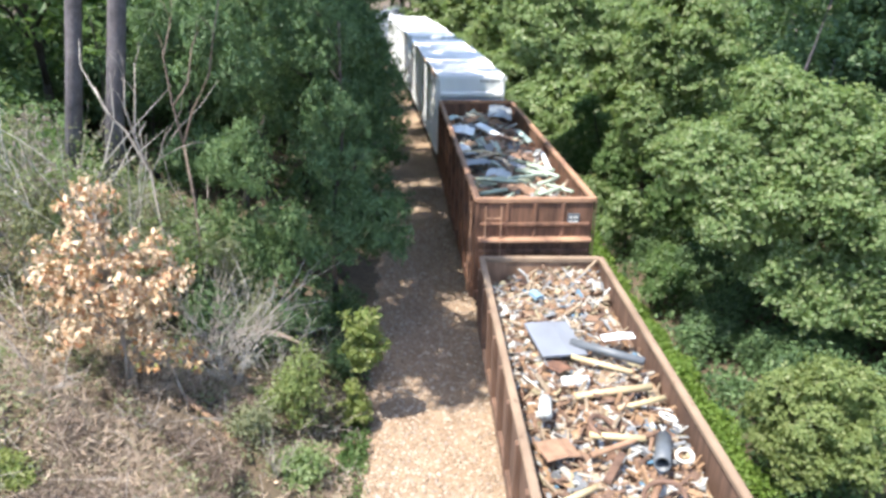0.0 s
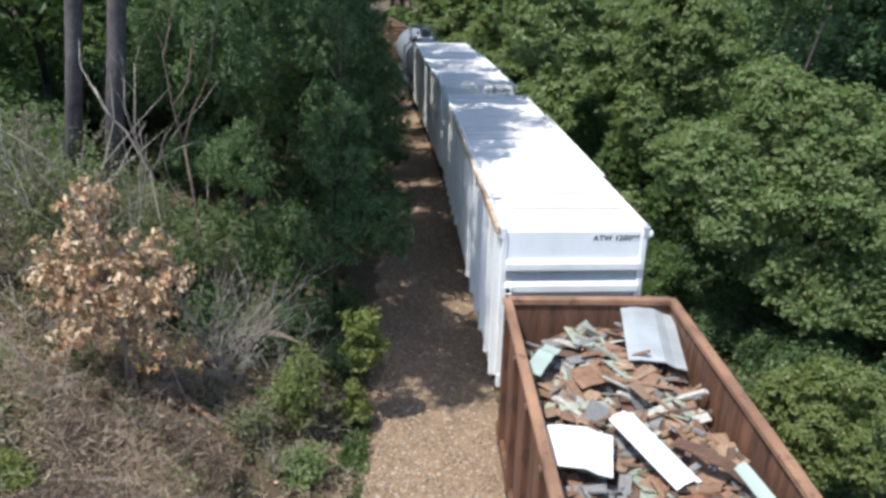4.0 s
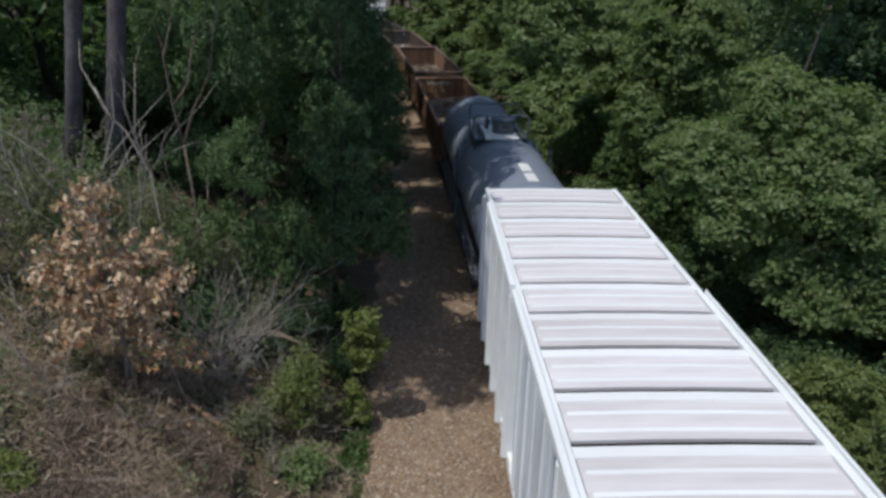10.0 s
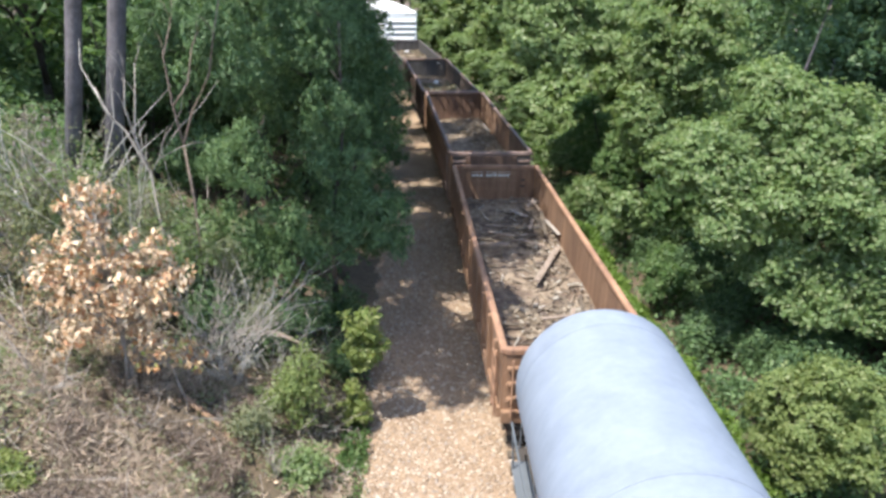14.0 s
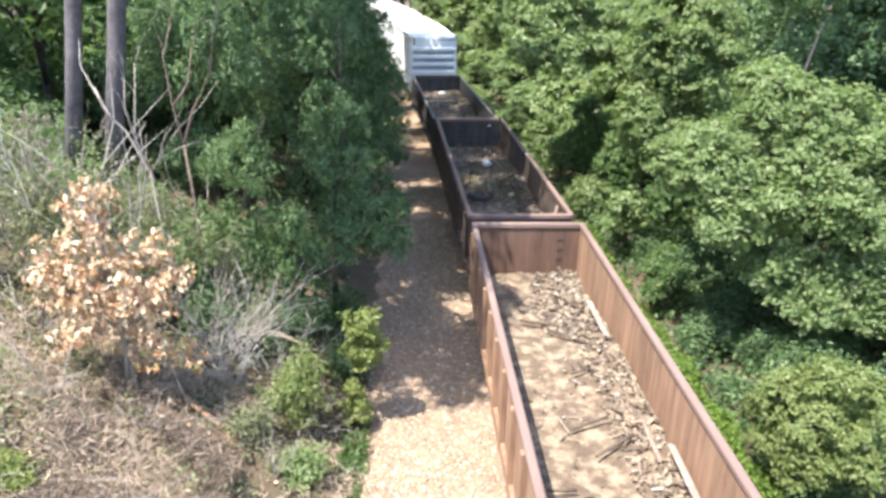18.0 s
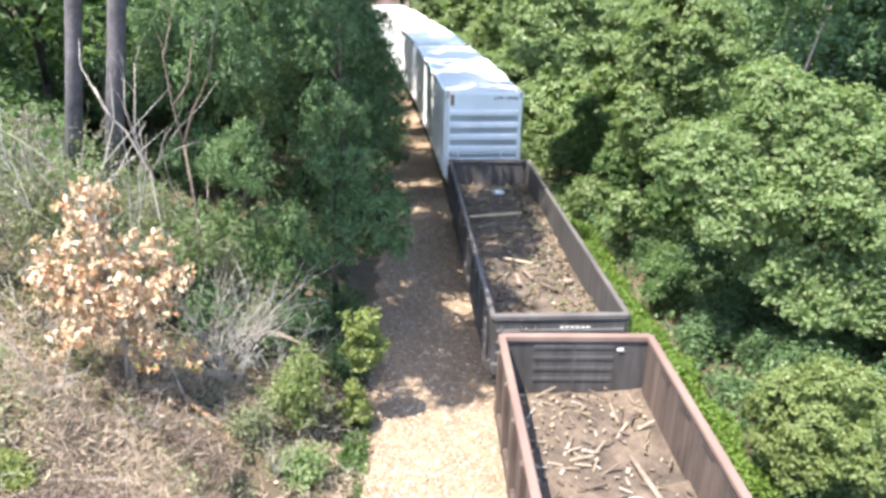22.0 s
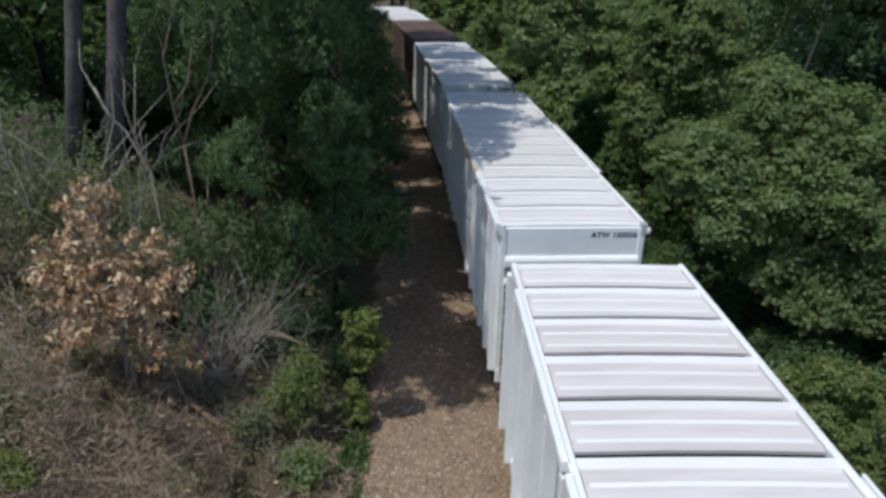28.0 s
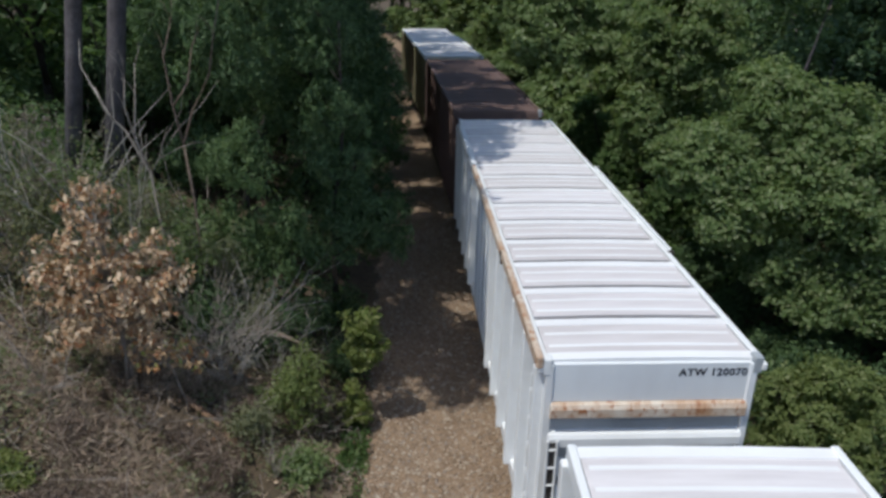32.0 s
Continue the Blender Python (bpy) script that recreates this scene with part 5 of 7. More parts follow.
        # dark plate stands for the shade inside the hood's open end
        part("hood_opening", box(x * 1.63 - 0.045, x * 1.63 + 0.045, -3.955, -3.945, roof_z - 0.08, roof_z + 0.04), M_DARK, car)
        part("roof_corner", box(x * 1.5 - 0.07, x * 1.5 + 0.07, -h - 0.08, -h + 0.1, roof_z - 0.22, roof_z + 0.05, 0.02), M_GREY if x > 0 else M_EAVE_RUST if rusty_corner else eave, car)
        part("hood_stub", box(x * 1.59 - 0.045, x * 1.59 + 0.045, -h - 0.09, -h + 0.3, roof_z - 0.17, roof_z - 0.05, 0.02), eave, car)
        # sliding door with its rails and lock bars
        door = part("door", box(x * (W + 0.07) - 0.04, x * (W + 0.07) + 0.04, -1.45, 1.45, 1.1, zt - 0.2, 0.02), side, car)
        for y in (-1.1, -0.35, 0.35, 1.1):
            bm = bmesh.new()
            tube(bm, [(x * (W + 0.125), y, 1.15), (x * (W + 0.125), y, zt - 0.3)], 0.022, 5)
            part("lock_bar", bm, post, door)
        for z in (1.08, zt - 0.17):
            part("door_rail", box(x * (W + 0.06) - 0.06, x * (W + 0.06) + 0.06, -2.9, 1.7, z - 0.04, z + 0.04, 0.01), post, car)
        ladder(car, x * (W + 0.14), -h + 0.32, 1.0, 3.9 if x < 0 else 2.6, "y", post)
    for q in (-1, 1):
        e = q * h
        # end: flat top sheet, then pressed ribs over hollows whose shade is coloured grey
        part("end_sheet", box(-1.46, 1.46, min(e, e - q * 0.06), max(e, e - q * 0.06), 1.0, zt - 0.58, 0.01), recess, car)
        part("end_top_panel", box(-1.46, 1.46, min(e - q * 0.02, e + q * 0.04), max(e - q * 0.02, e + q * 0.04), zt - 0.62, zt, 0.01), M_CREAM if side is M_MAROON and roof is M_ROOF else M_WHITE if roof is M_ROOF else side, car)
        for k in range(6):
            z = zt - 0.74 - 0.5 * k
            bm = bmesh.new()
            ring = [(0.0, -0.125), (0.11, -0.115), (0.135, -0.09), (0.135, 0.04), (0.1, 0.1), (0.0, 0.13)]
            a = [bm.verts.new((-1.42, e + q * d, z + dz)) for d, dz in ring]
            b = [bm.verts.new((1.42, e + q * d, z + dz)) for d, dz in ring]
            for i in range(5):
                bm.faces.new((a[i], b[i], b[i + 1], a[i + 1]) if q < 0 else (a[i + 1], b[i + 1], b[i], a[i]))
            bm.faces.new(a)
            bm.faces.new(b[::-1])
            part("end_rib", bm, M_EAVE_RUST if stained_end and k == 0 else post, car, "rib stained with orange rust" if stained_end and k == 0 else "")
        for x in (-1.46, 1.46):
            part("corner_post", box(x - 0.06, x + 0.06, min(e - q * 0.08, e + q * 0.07), max(e - q * 0.08, e + q * 0.07), 1.0, zt, 0.015), post, car)
        part("end_sill", box(-1.5, 1.5, min(e - q * 0.02, e + q * 0.1), max(e - q * 0.02, e + q * 0.1), 0.72, 1.06, 0.02), post, car)
        bm = bmesh.new()
        for z in (1.72, 2.02):
            tube(bm, [(-1.35, e + q * 0.25, z), (1.3, e + q * 0.25, z)], 0.03, 6)
        for x in (-1.05, 0.72):
            tube(bm, [(x, e + q * 0.25, 1.1), (x, e + q * 0.25, 2.08)], 0.03, 6)
            tube(bm, [(x, e + q * 0.05, 1.9), (x, e + q * 0.25, 1.9)], 0.022, 6)
        part("end_handrail", bm, post, car)
        part("placard_board", box(0.1, 0.66, e + q * 0.2 - 0.01, e + q * 0.2 + 0.01, 1.55, 1.82, 0.005), M_WHITE_PATCH, car, "small white notice board")
        if end_ladder:
            # dark plate paints the shade of the corner gap behind the rungs
            part("ladder_recess", box(-1.42, -1.3, min(e + q * 0.015, e + q * 0.14), max(e + q * 0.015, e + q * 0.14), 1.06, zt - 1.25), M_DARK, car)
            ladder(car, -1.36, e + q * 0.16, 1.0, zt - 1.2, "x", post, 0.14, rungs=7)
        part("crossover_plate", box(-0.9, 0.9, min(e + q * 0.1, e + q * 0.42), max(e + q * 0.1, e + q * 0.42), 1.06, 1.1), recess, car)
    if rusty_corner:
        part("rust_patch", box(-1.40, -1.25, -h - 0.052, -h - 0.044, zt - 0.45, zt - 0.02), M_RUST_EDGE, car, "orange rust patch at the corner")
    if text:
        lettering(car, text, M_BLACK, pose(0.88, -h - 0.045, zt - 0.16, 90, 0, 0), 0.16)
    part("centre_sill", box(-0.25, 0.25, -h + 0.3, h - 0.3, 0.62, 1.0, 0.02), M_DARK, car)
    add_bogies(car, L)
    return car


def gondola(label, s0, s1, top, mats, rim=0.075, floor_z=1.12, floor_mat=None, posts=12, inner_ribs=0, heavy_end=False, W=1.50, niches=False):
    """Open car: side and end walls with posts outside, chords along the rim, a floor inside. mats: wall, chord, end."""
    wall, chord, end = mats
    L = s1 - s0
    h = L / 2
    car = thing("gondola", label, "gondola", "cars of the train")
    CAR_AT.append((car, s0, s1))
    part("floor", box(-W, W, -h + 0.1, h - 0.1, floor_z - 0.14, floor_z), floor_mat or M_FLOOR_TAN, car)
    pst = box_mesh("side_post", wall, -0.06, 0.06, -0.07, 0.07, 0.8, top - 0.1, 0.02)
    seam = box_mesh("wall_seam", wall, -0.004, 0.004, -0.05, 0.05, floor_z, top - 0.14, 0.003)
    for x in (-1, 1):
        part("side_wall", box(x * (W + 0.02) - 0.03, x * (W + 0.02) + 0.03, -h + 0.02, h - 0.02, 0.85, top - 0.06), wall, car)
        part("top_chord", box(x * (W + 0.03) - rim, x * (W + 0.03) + rim, -h, h, top - 0.13, top, 0.025), chord, car)
        part("side_sill", box(x * (W + 0.06) - 0.07, x * (W + 0.06) + 0.07, -h + 0.1, h - 0.1, 0.72, 0.98, 0.02), wall, car)
        for k in range(posts):
            piece("side_post", pst, car, pose(x * (W + 0.1), -h + (k + 0.5) * L / posts, 0))
            if k % 2:
                piece("wall_seam", seam, car, pose(x * (W - 0.012), -h + (k + 0.5) * L / posts, 0))
    for q in (-1, 1):
        e = q * h
        lo, hi = (lambda d0, d1: min(e + q * d0, e + q * d1)), (lambda d0, d1: max(e + q * d0, e + q * d1))
        part("end_wall", box(-W, W, lo(0, -0.07), hi(0, -0.07), 0.85, top - 0.1), end, car)
        part("end_chord", box(-W - 0.02, W + 0.02, lo(0.05, -0.11), hi(0.05, -0.11), top - 0.14, top - 0.004, 0.02), chord, car)
        if niches:
            # flat middle plate; dark plates put shade into corner pockets, two bars each
            part("end_plate", box(-0.98, 0.98, lo(0, 0.05), hi(0, 0.05), 0.95, top - 0.16, 0.01), end, car)
            for x in (-1.24, 1.24):
                pocket = part("corner_pocket", box(x - 0.24, x + 0.24, lo(0, 0.02), hi(0, 0.02), top - 0.9, top - 0.18), M_DARK, car)
                for z in (top - 0.36, top - 0.58, top - 0.82):
                    part("pocket_bar", box(x - 0.25, x + 0.25, lo(0.02, 0.09), hi(0.02, 0.09), z - 0.045, z + 0.045, 0.015), M_BROWN_EDGE, pocket)
        else:
            for k in range(3):
                z = 1.15 + (top - 1.35) * (k + 0.3) / 3
                part("end_rib", box(-W + 0.04, W - 0.04, lo(0, 0.09), hi(0, 0.09), z - 0.06, z + 0.06, 0.03), end if heavy_end else wall, car)
        if not heavy_end and not niches:
            part("end_sheet", box(-W + 0.01, W - 0.01, lo(0, 0.02), hi(0, 0.02), 0.9, top - 0.16), wall, car)
        for k in range(inner_ribs):
            z = floor_z + 0.2 + (top - floor_z - 0.35) * (k + 0.5) / inner_ribs
            for x in (-0.46, 0.4):
                part("inner_end_rib", box(x - 0.4, x + 0.4, lo(-0.07, -0.088), hi(-0.07, -0.088), z - 0.045, z + 0.045, 0.008), end, car)
        part("end_sill", box(-W - 0.05, W + 0.05, lo(-0.02, 0.12), hi(-0.02, 0.12), 0.72, 1.0, 0.02), end if heavy_end else wall, car)
        if not niches:
            ladder(car, -1.15 * -q, e + q * 0.16, 0.9, top - 0.2, "x", chord, rungs=4) if q > 0 else ladder(car, -1.15, e + q * 0.16, 0.9, top - 0.2, "x", chord, rungs=4)
        if heavy_end:
            for x in (-0.75, 0.0, 0.75):
                part("end_post", box(x - 0.05, x + 0.05, lo(0, 0.05), hi(0, 0.05), 1.0, top - 0.15, 0.02), end, car)
            part("end_shelf", box(-W, W, lo(0, 0.3), hi(0, 0.3), 2.5, 2.58, 0.02), chord, car)
    for x in (-W - 0.16, W + 0.16):
        ladder(car, x, -h + 0.4, 0.7, top - 0.15, "y", chord, rungs=4)
    part("centre_sill", box(-0.25, 0.25, -h + 0.3, h - 0.3, 0.62, 0.98, 0.02), M_DARK, car)
    add_bogies(car, L)
    return car


def tank_car(label, s0, s1):
    L = s1 - s0
    h = L / 2
    R, zc = 1.5, 2.48
    car = thing("tank_car", label, "tank car", "cars of the train")
    CAR_AT.append((car, s0, s1))
    bm = bmesh.new()
    rings, seg = [], 40
    prof = [(-h - 0.3, 0.0)] + [(-h - 0.3 + 0.42 * (1 - math.cos(a) ** 0.5), R * math.sin(a) ** 0.5) for a in (0.08, 0.25, 0.5, 0.8, 1.05, 1.25, 1.42, 1.57)]
    prof = prof + [(-1.0, R), (1.0, R)] + [(-y, r) for y, r in prof[::-1]]
    for y, r in prof:
        rings.append([bm.verts.new((r * math.cos(k * 2 * math.pi / seg), y, zc + r * math.sin(k * 2 * math.pi / seg))) for k in range(seg)] if r > 0 else [bm.verts.new((0, y, zc))])
    for a, b in zip(rings, rings[1:]):
        for k in range(seg):
            j = (k + 1) % seg
            if len(a) == 1:
                bm.faces.new((a[0], b[k], b[j]))
            elif len(b) == 1:
                bm.faces.new((a[j], a[k], b[0]))
            else:
                bm.faces.new((a[j], a[k], b[k], b[j]))
    bmesh.ops.recalc_face_normals(bm, faces=bm.faces)
    smooth(part("tank", bm, M_TANK, car))

    def band(name, y, w, d, mat, a0=0, a1=2 * math.pi, n=40):
        bm = bmesh.new()
        q = []
        for k in range(n + 1):
            a = a0 + (a1 - a0) * k / n
            q.append([bm.verts.new((math.cos(a) * r, yy, zc + math.sin(a) * r)) for r, yy in ((R - 0.02, y - w), (R + d, y - w), (R + d, y + w), (R - 0.02, y + w))])
        for a, b in zip(q, q[1:]):
            for k in range(3):
                bm.faces.new((a[k], a[k + 1], b[k + 1], b[k]))
        bmesh.ops.recalc_face_normals(bm, faces=bm.faces)
        return part(name, bm, mat, car)
    for a0, a1 in ((math.radians(118), math.radians(200)), (math.radians(-20), math.radians(68))):
        band("ladder_band", -0.02, 0.035, 0.09, M_TANK, a0, a1, 16)
        band("ladder_band", 0.36, 0.035, 0.09, M_TANK, a0, a1, 16)
        # dark strip puts the shade of the ladder's gap into colour
        band("ladder_tread", 0.17, 0.155, 0.015, M_DARK, a0, a1, 16)
        for k in range(7):
            band("rung", 0.17, 0.16, 0.07, M_TANK, a0 + (a1 - a0) * (k + 0.4) / 7, a0 + (a1 - a0) * (k + 0.4) / 7 + 0.03, 1)
    for y in (-h + 0.5, -h * 0.36, h * 0.36, h - 0.5):
        band("weld_seam", y, 0.012, 0.006, M_TANK)
    for x in (-1, 1):
        a = math.pi / 2 - x * 0.02
        for y in (-4.62, -5.62):
            if x > 0:
                band("white_patch", y, 0.4, 0.006, M_WHITE_PATCH, a - 0.09, a + 0.11, 4)
        # running board and its brackets
        part("running_board", box(x * 1.42 - 0.16, x * 1.42 + 0.16, -h + 0.5, h - 0.5, 1.12, 1.17), M_TANK_DARK, car)
        bm = bmesh.new()
        tube(bm, [(x * 1.6, -h + 0.5, 2.0), (x * 1.6, h - 0.5, 2.0)], 0.022, 5)
        for k in range(8):
            y = -h + 0.7 + k * (L - 1.4) / 7
            tube(bm, [(x * 1.56, y, 1.12), (x * 1.6, y, 2.0)], 0.02, 5)
        part("handrail", bm, M_TANK_DARK, car)
        ladder(car, x * 1.58, -0.9, 1.1, 3.6, "y", M_TANK_DARK, rungs=8)
    # dome platform
    zt = zc + R
    y0 = 0.05
    part("walkway", box(-0.70, 0.42, y0 - 1.35, y0 + 0.72, zt + 0.0, zt + 0.06, 0.01), M_WHITE_PATCH, car, "white anti-slip walkway")
    for x in (-0.86, 0.62):
        part("platform_grating", box(x - 0.13, x + 0.13, y0 - 1.1, y0 + 0.8, zt - 0.06, zt - 0.01, 0.01), M_TANK_DARK, car)
        part("platform_side", box(x + math.copysign(0.15, x) - 0.03, x + math.copysign(0.15, x) + 0.03, y0 - 1.0, y0 + 0.8, zt - 0.4, zt - 0.02, 0.01), M_TANK_DARK, car)
        part("platform_lip", box(x - math.copysign(0.12, x) - 0.025, x - math.copysign(0.12, x) + 0.025, y0 - 1.35, y0 + 0.8, zt + 0.06, zt + 0.16, 0.01), M_TANK_DARK, car)
    dx, dy = 0.02, y0 - 0.42
    bm = bmesh.new()
    tube(bm, [(dx, dy, zt), (dx, dy, zt + 0.1), (dx, dy, zt + 0.5)], [0.42, 0.38, 0.38], 28)
    dome = smooth(part("dome", bm, M_TANK_DARK, car))
    bm = bmesh.new()
    tube(bm, [(dx, dy, zt + 0.5), (dx, dy, zt + 0.56)], 0.42, 28)
    tube(bm, [(dx, dy, zt + 0.56), (dx, dy, zt + 0.58)], 0.33, 28)
    part("lid", bm, M_TANK, dome)
    bm = bmesh.new()
    bx(bm, dx - 0.17, dx + 0.17, dy - 0.5, dy - 0.34, zt + 0.2, zt + 0.25, 0.01)
    bx(bm, dx - 0.17, dx + 0.17, dy - 0.5, dy - 0.34, zt + 0.38, zt + 0.43, 0.01)
    for u in (-0.15, 0.0, 0.15):
        bx(bm, dx + u - 0.025, dx + u + 0.025, dy - 0.5, dy - 0.36, zt + 0.2, zt + 0.43, 0.01)
    part("lid_latch", bm, M_TANK_DARK, dome)
    part("lid_hinge", box(dx - 0.1, dx + 0.06, dy + 0.3, dy + 0.5, zt + 0.4, zt + 0.62, 0.02), M_TANK_DARK, dome)
    for k in range(8):
        a = k * math.pi / 4 + 0.3
        bm = bmesh.new()
        tube(bm, [(dx + 0.385 * math.cos(a), dy + 0.385 * math.sin(a), zt + 0.4), (dx + 0.385 * math.cos(a), dy + 0.385 * math.sin(a), zt + 0.6)], 0.018, 5)
        part("lid_bolt", bm, M_TANK_DARK, dome)
    for x, y, r, t in ((-0.42, 0.5, 0.07, 0.34), (-0.5, 0.12, 0.06, 0.24)):
        bm = bmesh.new()
        tube(bm, [(x, y0 + y, zt), (x, y0 + y, zt + t * 0.55), (x, y0 + y, zt + t * 0.6), (x, y0 + y, zt + t * 0.8), (x, y0 + y, zt + t)], [r, r, r * 1.6, r * 1.4, r * 0.4], 10)
        valve = part("valve", bm, M_TANK_DARK, car)
        bm = bmesh.new()
        tube(bm, [(x, y0 + y, zt + t), (x, y0 + y, zt + t + 0.05)], r * 0.9, 10)
        part("valve_cap", bm, M_BLUE if y > 0.3 else M_RUST_BROWN, valve)
    for y, left in ((-1.15, -1.08), (0.9, -1.0)):
        bm = bmesh.new()
        tube(bm, [(left, y0 + y, zt - 0.1), (left, y0 + y, zt + 0.62), (left + 0.03, y0 + y, zt + 0.71), (left + 0.12, y0 + y, zt + 0.76), (0.62, y0 + y, zt + 0.76), (0.71, y0 + y, zt + 0.71), (0.74, y0 + y, zt + 0.62), (0.74, y0 + y, zt - 0.1)], 0.03, 8)
        part("guard_rail", bm, M_TANK_DARK, car)
    bm = bmesh.new()
    tube(bm, [(0.74, y0 - 1.15, zt + 0.68), (0.74, y0 + 0.1, zt + 0.68)], 0.026, 8)
    part("guard_rail", bm, M_TANK_DARK, car)
    # small pale stencil on the shoulder
    for a, y, w in ((2.62, -2.1, 0.13), (2.58, -2.42, 0.1)):
        band("stencil_bar", y, w, 0.005, M_WHITE_PATCH, a - 0.03, a + 0.0, 2)
    for q in (-1, 1):
        e = q * h
        part("end_platform", box(-1.4, 1.4, min(e, e - q * 1.1), max(e, e - q * 1.1), 0.95, 1.12, 0.02), M_DARK, car)
        bm = bmesh.new()
        tube(bm, [(-1.35, e - q * 0.05, 1.1), (-1.35, e - q * 0.05, 2.0), (1.35, e - q * 0.05, 2.0), (1.35, e - q * 0.05, 1.1)], 0.022, 5)
        part("end_handrail", bm, M_TANK_DARK, car)
        part("saddle", box(-1.1, 1.1, min(e - q * 2.0, e - q * 2.6), max(e - q * 2.0, e - q * 2.6), 0.9, 1.5, 0.03), M_DARK, car)
    part("centre_sill", box(-0.3, 0.3, -h + 0.1, h - 0.1, 0.62, 1.1, 0.02), M_DARK, car)
    add_bogies(car, L)
    return car


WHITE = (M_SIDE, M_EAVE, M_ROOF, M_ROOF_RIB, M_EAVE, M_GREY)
gon_a = gondola("rust-brown gondola heaped with mixed scrap metal", 3.5, 17.5, 2.5, (M_RUST_BROWN, M_TAN_EDGE, M_RUST_TAN), posts=12)
gon_b = gondola("rusted high-sided gondola full of sheet scrap", 18.72, 32.6, 3.68, (M_RUST_ORANGE, M_RUST_EDGE, M_RUST_WARM), posts=10, rim=0.085, heavy_end=True, W=1.54)
boxcar("white boxcar with a ribbed roof and rusty door hood", 34.25, 49.55, WHITE, "ATW 120099", rusty=True, rusty_near=True, hood_to=3.6)
boxcar("white boxcar with a pale ribbed roof", 51.75, 67.35, WHITE, "ATW 120034")
tank = tank_car("blue-grey tank car with a railed hatch platform", 68.85, 82.35)
gon_c = gondola("rusty brown gondola with planks on its littered floor", 83.8, 97.42, 2.42, (M_RUST_MID, M_RUST_EDGE, M_RUST_MID), posts=12, inner_ribs=3)
# end walls browner than the sides: shade on the far wall is coloured in
gon_d = gondola("mauve-brown rusted gondola with a dusty floor", 98.4, 111.55, 2.65, (M_RUST_TAN, M_MAUVE_EDGE, M_RUST_BROWN), posts=11, niches=True, floor_mat=M_FLOOR_DUST)
gon_e = gondola("dark rusty gondola with a heap of tangled debris", 112.7, 126.35, 2.48, (M_SOOT_BROWN, M_BROWN_EDGE, M_BLACKISH), posts=12, inner_ribs=4, floor_mat=M_FLOOR_BROWN)
gon_f = gondola("black gondola with dirt and timber on its floor", 127.78, 141.15, 2.2, (M_BLACKISH, M_BLACK_EDGE, M_BLACKISH), posts=12, rim=0.06, floor_mat=M_FLOOR_BROWN)
boxcar("white boxcar with sooty patches and a rusty corner", 143.0, 158.75, WHITE, "ATW 120020", rusty_corner=True, end_ladder=False)
boxcar("white boxcar with a pale ribbed roof and rusty door hood", 160.85, 176.45, WHITE, "ATW 120036", rusty=True)
boxcar("white boxcar with rust-streaked door hood and end", 178.45, 194.25, WHITE, "ATW 120070", rusty=True, stained_end=True, rusty_near=True)
boxcar("dull brown boxcar with a dark roof", 195.75, 209.2, (M_MAROON,) * 6)
boxcar("dark brown boxcar with a pale roof at the train's end", 210.7, 225.9, (M_MAROON, M_OLIVE, M_ROOF, M_ROOF_RIB, M_EAVE, M_OLIVE))


# ---- loads ----
LOADS = []


def load(car, name, label, category):
    ob = thing(name, label, category, "loads of the open cars")
    LOADS.append((ob, car))
    return ob


def bits(n, width, y0, y1, zfun, seed, kinds, mat, parent, name, flat=0.35, x0=None):
    """Many small pieces of scrap lying on a heap. kinds: share and size range of length, width and thickness."""
    r = np.random.default_rng(seed)
    share = np.array([k[0] for k in kinds], float)
    pick = r.choice(len(kinds), n, p=share / share.sum())
    lo, hi = np.array([[q[0] for q in k[1:]] for k in kinds]), np.array([[q[1] for q in k[1:]] for k in kinds])
    dims = lo[pick] + (hi - lo)[pick] * r.random((n, 3)) ** 1.5
    x, y = r.uniform(-width if x0 is None else x0, width, n), r.uniform(y0, y1, n)
    lim = np.minimum(np.abs(x) + dims[:, 0] * 0.35, width)
    x = np.sign(x) * lim * np.abs(x) / np.maximum(lim, 1e-3)
    z = zfun(x, y) + r.uniform(-0.03, 0.07, n)
    cube = np.array([(a, b, c) for c in (-.5, .5) for a, b in ((-.5, -.5), (.5, -.5), (.5, .5), (-.5, .5))])
    v = cube[None] * dims[:, None]
    v[:, 4:, :2] *= r.uniform(0.75, 1.05, (n, 1, 1))
    v[..., 2] += 0.18 * np.sin(v[..., 0] * r.uniform(1, 4, (n, 1))) * r.uniform(-1, 1, (n, 1)) * dims[:, :1]
    yaw, tip, rol = r.uniform(0, 2 * math.pi, n), r.normal(0, flat, n), r.normal(0, flat, n)

    def rot(v, i, j, a):
        c, s = np.cos(a)[:, None], np.sin(a)[:, None]
        p, q = v[..., i].copy(), v[..., j].copy()
        v[..., i], v[..., j] = p * c - q * s, p * s + q * c
    rot(v, 0, 2, tip), rot(v, 1, 2, rol), rot(v, 0, 1, yaw)
    v += np.stack([x, y, z], 1)[:, None]
    v[..., 0] = np.clip(v[..., 0], -width, width)
    v[..., 1] = np.clip(v[..., 1], y0, y1)
    f = np.array([(0, 3, 2, 1), (4, 5, 6, 7), (0, 1, 5, 4), (1, 2, 6, 5), (2, 3, 7, 6), (3, 0, 4, 7)])[None] + (np.arange(n) * 8)[:, None, None]
    ob = mesh_from(name, v.reshape(-1, 3), f.reshape(-1, 4), mat, parent)
    return tagged(ob, kind="stuff")


